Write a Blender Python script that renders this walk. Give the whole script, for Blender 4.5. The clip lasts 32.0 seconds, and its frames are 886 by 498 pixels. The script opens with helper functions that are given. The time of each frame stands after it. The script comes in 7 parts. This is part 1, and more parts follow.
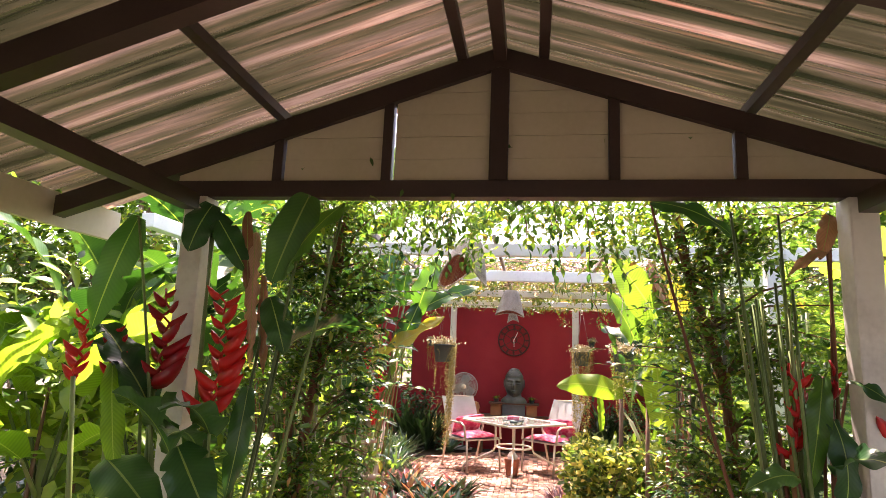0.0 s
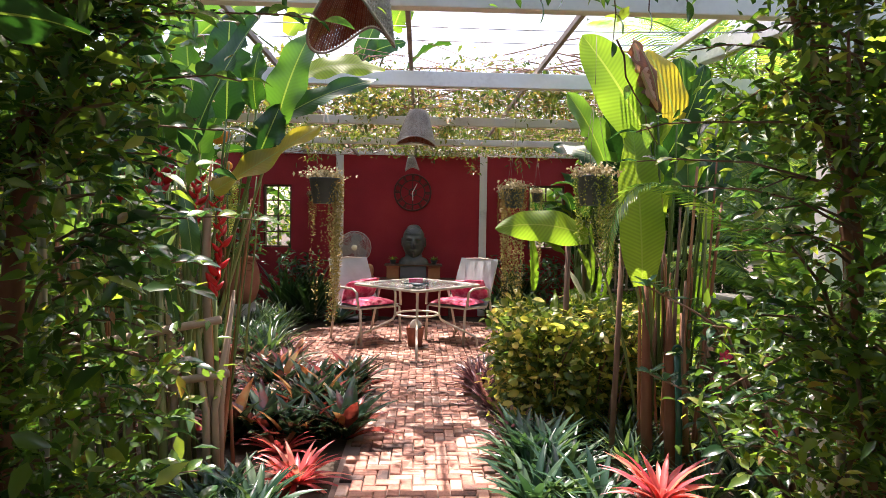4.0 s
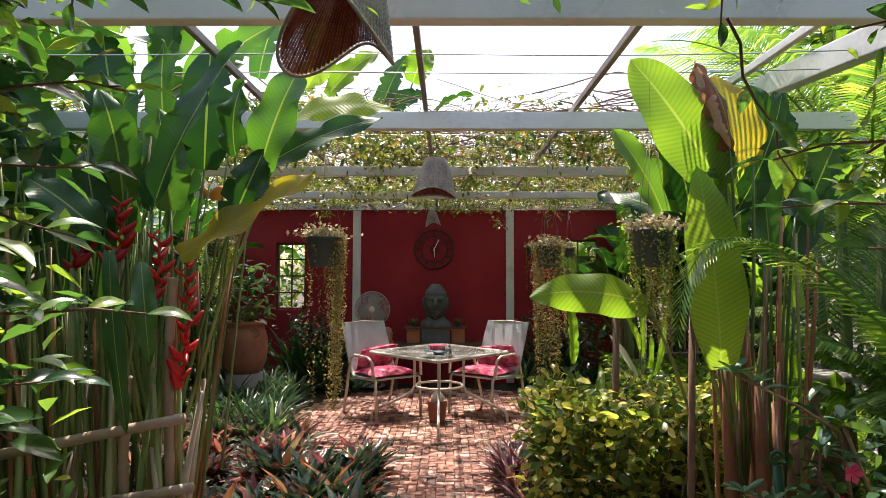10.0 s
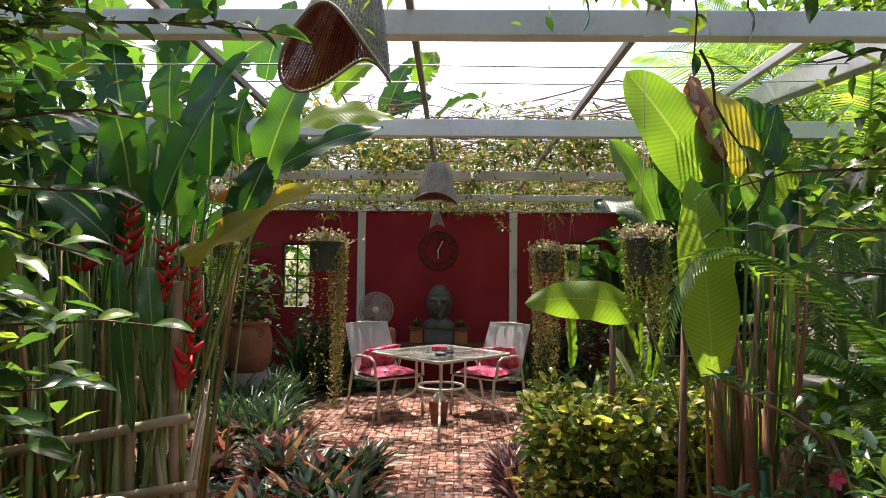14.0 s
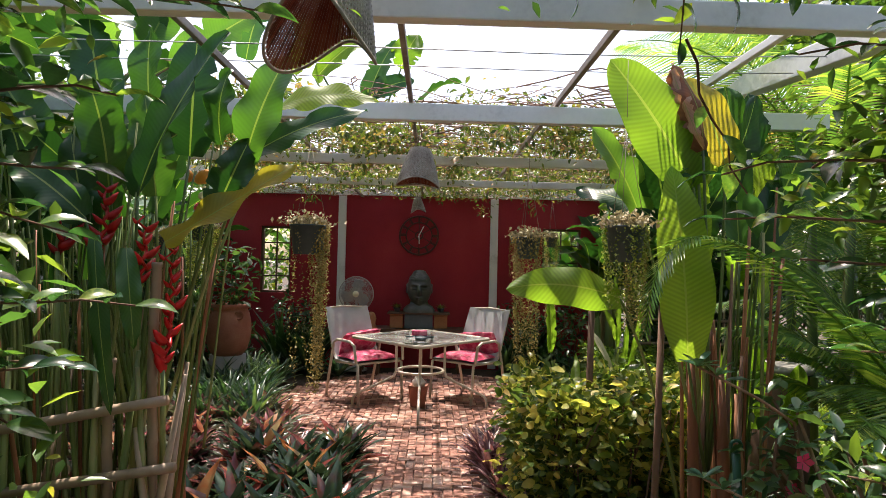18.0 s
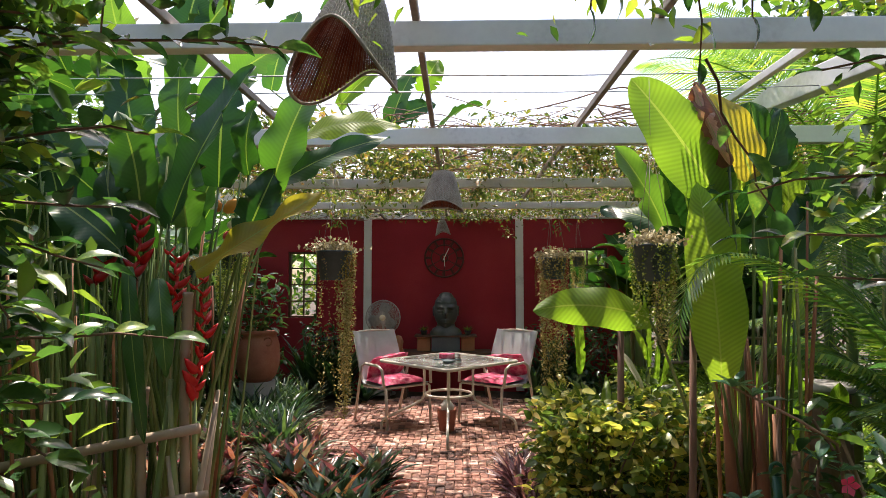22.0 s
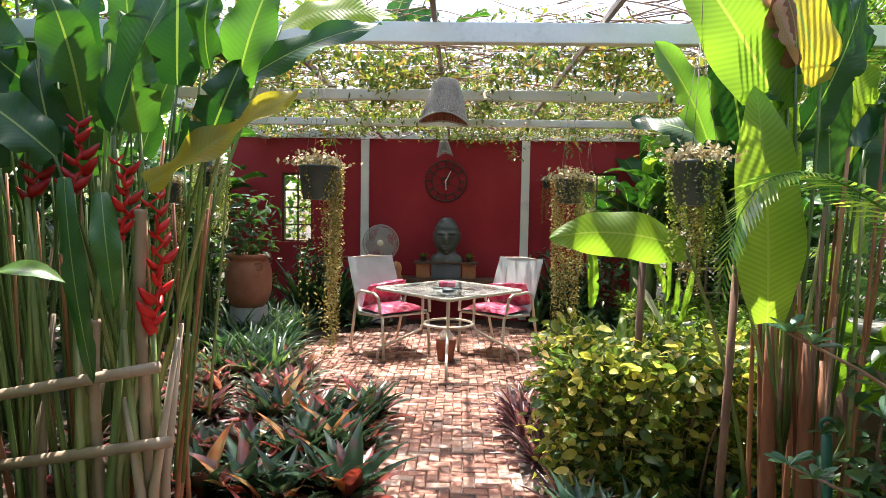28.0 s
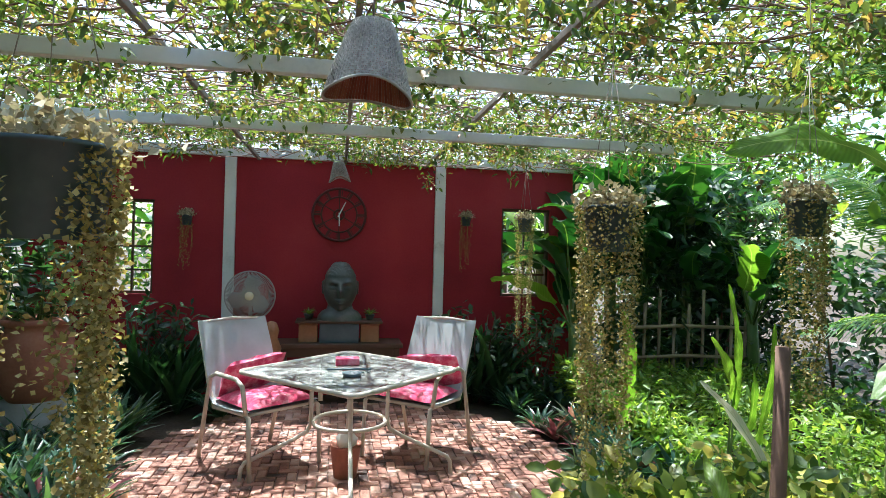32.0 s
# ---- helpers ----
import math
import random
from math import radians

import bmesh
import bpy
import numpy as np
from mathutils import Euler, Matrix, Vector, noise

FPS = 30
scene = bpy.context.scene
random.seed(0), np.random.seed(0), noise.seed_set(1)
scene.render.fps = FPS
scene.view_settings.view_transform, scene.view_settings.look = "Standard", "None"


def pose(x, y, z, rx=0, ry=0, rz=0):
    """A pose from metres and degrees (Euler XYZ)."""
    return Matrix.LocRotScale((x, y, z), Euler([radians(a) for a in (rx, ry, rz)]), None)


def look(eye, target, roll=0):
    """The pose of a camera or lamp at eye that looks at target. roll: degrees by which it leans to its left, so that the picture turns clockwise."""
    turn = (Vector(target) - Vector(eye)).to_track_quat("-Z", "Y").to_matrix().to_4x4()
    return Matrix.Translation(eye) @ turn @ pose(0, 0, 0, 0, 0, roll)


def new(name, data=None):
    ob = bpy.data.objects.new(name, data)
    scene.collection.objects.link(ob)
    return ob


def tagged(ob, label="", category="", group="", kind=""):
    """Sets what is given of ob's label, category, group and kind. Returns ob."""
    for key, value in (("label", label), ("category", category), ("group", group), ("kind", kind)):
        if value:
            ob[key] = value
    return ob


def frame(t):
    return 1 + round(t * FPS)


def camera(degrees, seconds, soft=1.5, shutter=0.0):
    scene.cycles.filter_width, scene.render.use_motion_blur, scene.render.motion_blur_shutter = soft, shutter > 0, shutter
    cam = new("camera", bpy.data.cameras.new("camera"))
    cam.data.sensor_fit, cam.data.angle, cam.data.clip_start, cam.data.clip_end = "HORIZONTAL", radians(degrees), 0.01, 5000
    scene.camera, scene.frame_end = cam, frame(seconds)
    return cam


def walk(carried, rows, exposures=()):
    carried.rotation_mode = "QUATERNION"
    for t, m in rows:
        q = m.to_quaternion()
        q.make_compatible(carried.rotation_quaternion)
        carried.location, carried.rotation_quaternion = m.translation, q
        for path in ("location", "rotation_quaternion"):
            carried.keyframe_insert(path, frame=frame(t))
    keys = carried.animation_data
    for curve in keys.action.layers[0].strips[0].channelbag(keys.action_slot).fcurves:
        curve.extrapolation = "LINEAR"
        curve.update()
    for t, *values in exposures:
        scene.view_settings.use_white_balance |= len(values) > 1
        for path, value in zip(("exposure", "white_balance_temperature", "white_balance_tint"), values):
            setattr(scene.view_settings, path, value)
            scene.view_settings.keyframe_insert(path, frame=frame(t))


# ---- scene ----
cam = camera(73.4, 32.0, 0.8)
PATH = [
    (0, (0.237, -10.859, 1.582), (-0.067, -8.912, 1.926), 2.4),
    (0.5, (0.122, -10.671, 1.563), (0.04, -8.679, 1.723), 1.0),
    (1, (0.08, -10.542, 1.548), (0.084, -8.542, 1.526), 0.8),
    (1.5, (0.116, -10.353, 1.532), (0.085, -8.354, 1.487), -0.4),
    (2, (0.12, -10.113, 1.483), (0.06, -8.117, 1.382), -0.3),
    (2.5, (0.087, -9.702, 1.464), (0.086, -7.704, 1.37), 0.8),
    (3, (0.046, -9.551, 1.378), (0.202, -7.56, 1.289), 2.0),
    (3.5, (0.023, -9.305, 1.36), (0.108, -7.308, 1.285), 1.7),
    (5.5, (0.054, -8.776, 1.459), (0.176, -6.783, 1.346), -1.3),
    (6, (0.113, -8.654, 1.456), (0.137, -6.655, 1.397), 0.4),
    (6.5, (0.197, -8.585, 1.464), (0.122, -6.586, 1.416), 0.6),
    (7, (0.187, -8.538, 1.46), (0.21, -6.54, 1.392), 0.0),
    (7.5, (0.148, -8.519, 1.457), (0.16, -6.519, 1.414), 0.8),
    (8, (0.133, -8.512, 1.453), (0.151, -6.512, 1.424), 0.9),
    (8.5, (0.123, -8.509, 1.448), (0.159, -6.511, 1.359), 1.1),
    (9, (0.111, -8.543, 1.474), (0.082, -6.544, 1.427), 0.0),
    (9.5, (0.115, -8.548, 1.459), (0.129, -6.548, 1.454), -0.3),
    (10, (0.067, -8.466, 1.439), (0.057, -6.468, 1.539), 0.1),
    (10.5, (0.102, -8.521, 1.477), (0.051, -6.523, 1.57), 0.3),
    (11, (0.103, -8.536, 1.472), (0.037, -6.54, 1.588), 0.5),
    (11.5, (0.101, -8.537, 1.479), (0.029, -6.542, 1.609), 0.7),
    (12, (0.092, -8.538, 1.475), (0.024, -6.544, 1.608), 0.2),
    (12.5, (0.1, -8.538, 1.479), (0.024, -6.544, 1.608), 0.2),
    (13, (0.094, -8.55, 1.473), (0.056, -6.553, 1.583), -0.1),
    (13.5, (0.105, -8.533, 1.471), (0.069, -6.536, 1.573), 0.5),
    (15.5, (0.105, -8.54, 1.465), (0.095, -6.542, 1.545), 0.9),
    (16, (0.107, -8.543, 1.464), (0.16, -6.546, 1.541), 1.5),
    (16.5, (0.097, -8.532, 1.461), (0.123, -6.533, 1.516), 1.3),
    (17, (0.095, -8.531, 1.466), (0.148, -6.532, 1.5), 1.1),
    (17.5, (0.095, -8.544, 1.464), (0.113, -6.545, 1.521), 1.0),
    (18, (0.094, -8.539, 1.466), (0.13, -6.54, 1.515), 1.3),
    (18.5, (0.092, -8.536, 1.462), (0.103, -6.537, 1.516), 2.2),
    (19, (0.096, -8.543, 1.459), (0.093, -6.544, 1.512), 1.5),
    (19.5, (0.096, -8.547, 1.471), (0.066, -6.55, 1.566), 0.7),
    (20, (0.096, -8.542, 1.476), (0.042, -6.546, 1.59), 0.1),
    (20.5, (0.093, -8.549, 1.473), (0.019, -6.554, 1.596), -0.1),
    (21, (0.095, -8.548, 1.473), (0.04, -6.552, 1.589), -0.3),
    (21.5, (0.097, -8.546, 1.475), (0.062, -6.55, 1.6), -0.4),
    (22, (0.096, -8.545, 1.475), (0.046, -6.549, 1.595), -0.0),
    (22.5, (0.095, -8.546, 1.473), (0.073, -6.549, 1.587), 0.1),
    (23, (0.097, -8.543, 1.474), (0.073, -6.548, 1.603), 0.1),
    (23.5, (0.098, -8.543, 1.475), (0.072, -6.548, 1.608), -0.0),
    (24, (0.097, -8.544, 1.474), (0.047, -6.549, 1.615), 0.5),
    (24.5, (0.098, -8.544, 1.473), (0.076, -6.547, 1.585), 0.4),
    (25, (0.099, -8.544, 1.472), (0.064, -6.547, 1.57), 0.5),
    (25.5, (0.102, -8.543, 1.469), (0.07, -6.545, 1.554), 0.2),
    (26, (0.119, -8.541, 1.464), (0.058, -6.543, 1.522), -0.3),
    (26.5, (0.148, -8.525, 1.454), (0.052, -6.53, 1.363), 0.8),
    (28.5, (0.077, -7.923, 1.455), (0.032, -5.93, 1.299), 0.9),
    (29, (0.126, -7.693, 1.442), (0.02, -5.709, 1.218), 0.5),
    (29.2, (0.075, -7.595, 1.406), (0.057, -5.606, 1.196), 0.9),
    (29.5, (0.094, -7.471, 1.43), (0.08, -5.474, 1.316), 1.1),
    (30, (0.038, -7.212, 1.437), (0.193, -5.225, 1.266), 0.3),
    (30.5, (0.045, -7.017, 1.507), (0.069, -5.021, 1.39), 0.1),
    (31, (-0.009, -6.753, 1.479), (0.015, -4.754, 1.425), -0.2),
    (31.5, (-0.049, -6.564, 1.478), (0.043, -4.566, 1.508), 1.6),
    (32, (-0.107, -6.385, 1.496), (0.242, -4.416, 1.506), 1.5),
]
EXPOSURE = [(0, 2.55, 7400, 34), (1, 2.45, 7200, 43), (2.5, 2.0, 7100, 41), (3.5, 1.75, 6900, 31), (5.5, 1.47, 6800, 21), (9.5, 1.38, 6800, 19), (10.5, 1.16, 6900, 19), (26.5, 1.16, 6900, 19), (28.5, 2.2, 6300, 13), (30, 2.36, 5850, 11), (31, 2.15, 5700, 9), (31.5, 2.0, 5700, 8), (32, 1.7, 5600, 5)]
walk(cam, [(t, look(e, g, r)) for t, e, g, r in PATH], EXPOSURE)

# ---- world, sun ----
world = bpy.data.worlds.new("sky")
scene.world = world
world.use_nodes = True
wn = world.node_tree
sky = wn.nodes.new("ShaderNodeTexSky")
sky.sky_type = "NISHITA"
sky.sun_disc = False
sky.sun_elevation = radians(66)
sky.sun_rotation = radians(-12)
sky.air_density = 1.2
sky.dust_density = 3.0
wn.links.new(sky.outputs[0], wn.nodes["Background"].inputs[0])
wn.nodes["Background"].inputs[1].default_value = 0.15
sun = new("sun", bpy.data.lights.new("sun", "SUN"))
sun.data.energy = 5.0
sun.data.angle = radians(0.6)
sun.data.color = (1.0, 0.95, 0.86)
SUN_FROM = Vector((math.sin(radians(-12)) * math.cos(radians(66)), math.cos(radians(-12)) * math.cos(radians(66)), math.sin(radians(66))))
sun.matrix_world = look(SUN_FROM * 40, (0, 0, 0))

# ---- geometry helpers ----
R = random.Random(7)


class Geo:
    """Vertices and faces gathered for one mesh."""

    def __init__(self):
        self.v, self.f, self.uv = [], [], None

    def add(self, v, f):
        n = len(self.v)
        self.v.extend(tuple(p) for p in v)
        self.f.extend(tuple(i + n for i in q) for q in f)
        return self

    def box(self, x0, y0, z0, x1, y1, z1, m=None, bev=0.0):
        b = min(bev, (x1 - x0) * .45, (y1 - y0) * .45, (z1 - z0) * .45)
        if b <= 0:
            v = [(x0, y0, z0), (x1, y0, z0), (x1, y1, z0), (x0, y1, z0), (x0, y0, z1), (x1, y0, z1), (x1, y1, z1), (x0, y1, z1)]
            f = [(3, 2, 1, 0), (4, 5, 6, 7), (0, 1, 5, 4), (1, 2, 6, 5), (2, 3, 7, 6), (3, 0, 4, 7)]
        else:
            bm = bmesh.new()
            bmesh.ops.create_cube(bm, size=1)
            for q in bm.verts:
                q.co = Vector(((x0 + x1) / 2 + q.co.x * (x1 - x0), (y0 + y1) / 2 + q.co.y * (y1 - y0), (z0 + z1) / 2 + q.co.z * (z1 - z0)))
            bmesh.ops.bevel(bm, geom=bm.edges[:], offset=b, segments=2, affect="EDGES", profile=.6)
            bm.verts.index_update()
            v = [tuple(q.co) for q in bm.verts]
            f = [tuple(q.index for q in face.verts) for face in bm.faces]
            bm.free()
        if m is not None:
            v = [m @ Vector(p) for p in v]
        return self.add(v, f)

    def tube(self, pts, rad, sides=8, caps=True):
        pts = [Vector(p) for p in pts]
        n = len(pts)
        rads = rad if isinstance(rad, (list, tuple)) else [rad] * n
        v, f = [], []
        side = None
        for i, p in enumerate(pts):
            t = (pts[min(i + 1, n - 1)] - pts[max(i - 1, 0)])
            t = t.normalized() if t.length > 1e-9 else Vector((0, 0, 1))
            if side is None:
                side = t.cross(Vector((0.31, .95, 0.05)) if abs(t.y) < .9 else Vector((1, 0, 0.1))).normalized()
            side = (side - t * side.dot(t)).normalized()
            up = t.cross(side)
            for k in range(sides):
                a = 2 * math.pi * k / sides
                v.append(p + (side * math.cos(a) + up * math.sin(a)) * rads[i])
        for i in range(n - 1):
            for k in range(sides):
                a, b = i * sides + k, i * sides + (k + 1) % sides
                f.append((a, b, b + sides, a + sides))
        if caps:
            f.append(tuple(range(sides - 1, -1, -1)))
            f.append(tuple((n - 1) * sides + k for k in range(sides)))
        return self.add(v, f)

    def ring(self, centre, radius, r, seg=32, sides=8, axis=None):
        v, f = [], []
        for i in range(seg):
            a = 2 * math.pi * i / seg
            o = Vector((math.cos(a), math.sin(a), 0))
            for k in range(sides):
                b = 2 * math.pi * k / sides
                p = o * (radius + r * math.cos(b)) + Vector((0, 0, r * math.sin(b)))
                v.append((axis @ p if axis is not None else p) + Vector(centre))
        for i in range(seg):
            for k in range(sides):
                a, b = i * sides + k, i * sides + (k + 1) % sides
                c, d = ((i + 1) % seg) * sides + k, ((i + 1) % seg) * sides + (k + 1) % sides
                f.append((a, c, d, b))
        return self.add(v, f)

    def lathe(self, profile, seg=24, m=None, wob=0.0):
        v, f = [], []
        n = len(profile)
        for i in range(seg):
            a = 2 * math.pi * i / seg
            w = 1 + wob * math.sin(3 * a + 1)
            for r, z in profile:
                p = Vector((r * w * math.cos(a), r * w * math.sin(a), z))
                v.append(m @ p if m is not None else p)
        for i in range(seg):
            j = (i + 1) % seg
            for k in range(n - 1):
                f.append((i * n + k, j * n + k, j * n + k + 1, i * n + k + 1))
        return self.add(v, f)


def mesh_of(name, geo, mat, smooth=True):
    me = bpy.data.meshes.new(name)
    me.from_pydata([tuple(p) for p in geo.v], [], geo.f)
    if geo.uv is not None:
        lay = me.uv_layers.new(name="UVMap")
        idx = np.zeros(len(me.loops), dtype=np.int32)
        me.loops.foreach_get("vertex_index", idx)
        lay.data.foreach_set("uv", np.asarray(geo.uv, dtype=np.float32)[idx].ravel())
    me.materials.append(mat)
    if smooth:
        me.polygons.foreach_set("use_smooth", [True] * len(me.polygons))
    me.update()
    return me


def part(name, geo, mat, parent=None, label="", smooth=True, at=None):
    ob = new(name, geo if isinstance(geo, bpy.types.Mesh) else mesh_of(name, geo, mat, smooth))
    if parent is not None:
        ob.parent = parent
    if at is not None:
        ob.matrix_local = at
    if label:
        tagged(ob, label)
    return ob


def thing(name, label, category, x=0, y=0, z=0, rz=0, group=""):
    ob = new(name)
    ob.empty_display_size = 0.1
    ob.matrix_world = pose(x, y, z, 0, 0, rz)
    return tagged(ob, label, category, group)


def setting(name, geo, mat, label, category, smooth=False):
    ob = new(name, mesh_of(name, geo, mat, smooth))
    return tagged(ob, label, category, kind="structure")


LEAF8 = np.array([(0, 0, 0), (.32, .5, .05), (.34, 0, -.03), (.32, -.5, .05), (.68, .36, .0), (.7, 0, -.07), (.68, -.36, .0), (1, 0, -.16)], dtype=np.float64)
LEAF8F = [(0, 3, 2), (0, 2, 1), (2, 3, 6), (2, 6, 5), (1, 2, 5), (1, 5, 4), (5, 6, 7), (4, 5, 7)]
LEAF4 = np.array([(0, 0, 0), (.45, .5, .06), (1, 0, -.1), (.45, -.5, .06)], dtype=np.float64)
LEAF4F = [(0, 3, 2), (0, 2, 1)]


LEAF11 = np.array([(0, 0, 0), (.16, .34, .05), (.18, 0, -.01), (.16, -.34, .05), (.46, .5, .02), (.48, 0, -.05), (.46, -.5, .05), (.76, .36, -.06), (.78, 0, -.11), (.76, -.36, -.03), (1, 0, -.2)], dtype=np.float64)
LEAF11F = [(0, 3, 2), (0, 2, 1)] + [q for a in (1, 4) for q in ((a, a + 1, a + 4), (a, a + 4, a + 3), (a + 1, a + 2, a + 5), (a + 1, a + 5, a + 4))] + [(7, 8, 10), (8, 9, 10)]


def leaves_mesh(name, pos, axis, length, width, mat, rng, fine=True, tilt=0.5):
    """One mesh of many leaves. pos, axis: N x 3; length, width: N."""
    n = len(pos)
    T, F = (LEAF11, LEAF11F) if fine == 2 else (LEAF8, LEAF8F) if fine else (LEAF4, LEAF4F)
    axis = axis / np.linalg.norm(axis, axis=1, keepdims=True)
    up = np.tile([0., 0., 1.], (n, 1)) + rng.normal(0, tilt, (n, 3))
    side = np.cross(up, axis)
    side /= np.linalg.norm(side, axis=1, keepdims=True) + 1e-9
    nor = np.cross(axis, side)
    L, W = length[:, None, None], width[:, None, None]
    v = pos[:, None, :] + axis[:, None, :] * T[None, :, 0:1] * L + side[:, None, :] * T[None, :, 1:2] * W + nor[:, None, :] * T[None, :, 2:3] * L
    k = len(T)
    f = (np.array(F, dtype=np.int32)[None] + (np.arange(n, dtype=np.int32) * k)[:, None, None]).reshape(-1, 3)
    me = bpy.data.meshes.new(name)
    me.vertices.add(n * k)
    me.vertices.foreach_set("co", v.astype(np.float32).ravel())
    me.loops.add(len(f) * 3)
    me.loops.foreach_set("vertex_index", f.ravel())
    me.polygons.add(len(f))
    me.polygons.foreach_set("loop_start", np.arange(len(f), dtype=np.int32) * 3)
    me.polygons.foreach_set("use_smooth", np.ones(len(f), dtype=bool))
    me.update(calc_edges=True)
    me.materials.append(mat)
    return me


# ---- materials ----
def material(name):
    m = bpy.data.materials.new(name)
    m.use_nodes = True
    return m, m.node_tree.nodes, m.node_tree.links, m.node_tree.nodes["Principled BSDF"]


def ramp(nodes, links, fac, stops):
    r = nodes.new("ShaderNodeValToRGB")
    while len(r.color_ramp.elements) < len(stops):
        r.color_ramp.elements.new(0.5)
    for e, (p, c) in zip(r.color_ramp.elements, stops):
        e.position, e.color = p, (*c, 1)
    links.new(fac, r.inputs[0])
    return r


def leaf_material(name, stops, trans=0.35, rough=0.42, island=True, veins=0.0, tcol=None, spec=.5):
    m, N, L, B = material(name)
    if island:
        src = N.new("ShaderNodeNewGeometry").outputs["Random Per Island"]
    else:
        src = N.new("ShaderNodeObjectInfo").outputs["Random"]
    tex = N.new("ShaderNodeTexNoise")
    tc = N.new("ShaderNodeTexCoord")
    L.new(tc.outputs["Object"], tex.inputs["Vector"])
    tex.inputs["Scale"].default_value = 9
    tex.inputs["Detail"].default_value = 4
    mix = N.new("ShaderNodeMath")
    mix.operation = "MULTIPLY_ADD"
    L.new(tex.outputs["Fac"], mix.inputs[0])
    mix.inputs[1].default_value = 0.5
    sub = N.new("ShaderNodeMath")
    sub.operation = "MULTIPLY_ADD"
    L.new(src, sub.inputs[0])
    sub.inputs[1].default_value = 0.9
    sub.inputs[2].default_value = -0.2
    L.new(sub.outputs[0], mix.inputs[2])
    r = ramp(N, L, mix.outputs[0], stops)
    col = r.outputs[0]
    if veins:
        uv = N.new("ShaderNodeUVMap")
        sep = N.new("ShaderNodeSeparateXYZ")
        L.new(uv.outputs[0], sep.inputs[0])
        ab = N.new("ShaderNodeMath")
        ab.operation = "ABSOLUTE"
        L.new(sep.outputs[1], ab.inputs[0])
        # side veins sweep forward from the midrib
        k = N.new("ShaderNodeMath")
        k.operation = "MULTIPLY_ADD"
        L.new(ab.outputs[0], k.inputs[0])
        k.inputs[1].default_value = -0.12
        L.new(sep.outputs[0], k.inputs[2])
        w = N.new("ShaderNodeMath")
        w.operation = "MULTIPLY"
        L.new(k.outputs[0], w.inputs[0])
        w.inputs[1].default_value = 300
        s = N.new("ShaderNodeMath")
        s.operation = "SINE"
        L.new(w.outputs[0], s.inputs[0])
        bump = N.new("ShaderNodeBump")
        bump.inputs["Strength"].default_value = 0.22 * veins
        bump.inputs["Distance"].default_value = 0.004
        L.new(s.outputs[0], bump.inputs["Height"])
        L.new(bump.outputs[0], B.inputs["Normal"])
        # pleats between the side veins are a little lighter
        pl_ = N.new("ShaderNodeMath")
        pl_.operation = "MULTIPLY_ADD"
        L.new(s.outputs[0], pl_.inputs[0])
        pl_.inputs[1].default_value = .13 * veins
        pl_.inputs[2].default_value = 1
        vs_ = N.new("ShaderNodeVectorMath")
        vs_.operation = "SCALE"
        L.new(col, vs_.inputs[0])
        L.new(pl_.outputs[0], vs_.inputs["Scale"])
        col = vs_.outputs[0]
        rib = N.new("ShaderNodeMath")
        rib.operation = "LESS_THAN"
        L.new(ab.outputs[0], rib.inputs[0])
        rib.inputs[1].default_value = 0.02
        mr = N.new("ShaderNodeMix")
        mr.data_type = "RGBA"
        L.new(rib.outputs[0], mr.inputs[0])
        L.new(col, mr.inputs[6])
        mr.inputs[7].default_value = (.2, .28, .08, 1)
        col = mr.outputs[2]
    L.new(col, B.inputs["Base Color"])
    B.inputs["Roughness"].default_value = rough
    B.inputs["Specular IOR Level"].default_value = spec
    tr = N.new("ShaderNodeBsdfTranslucent")
    g = N.new("ShaderNodeMix")
    g.data_type = "RGBA"
    g.blend_type = "MULTIPLY"
    g.inputs[0].default_value = 1
    L.new(col, g.inputs[6])
    g.inputs[7].default_value = (*(tcol or (2.1, 2.1, .8)), 1)
    L.new(g.outputs[2], tr.inputs[0])
    mx = N.new("ShaderNodeMixShader")
    mx.inputs[0].default_value = trans
    L.new(B.outputs[0], mx.inputs[1])
    L.new(tr.outputs[0], mx.inputs[2])
    L.new(mx.outputs[0], N["Material Output"].inputs[0])
    return m


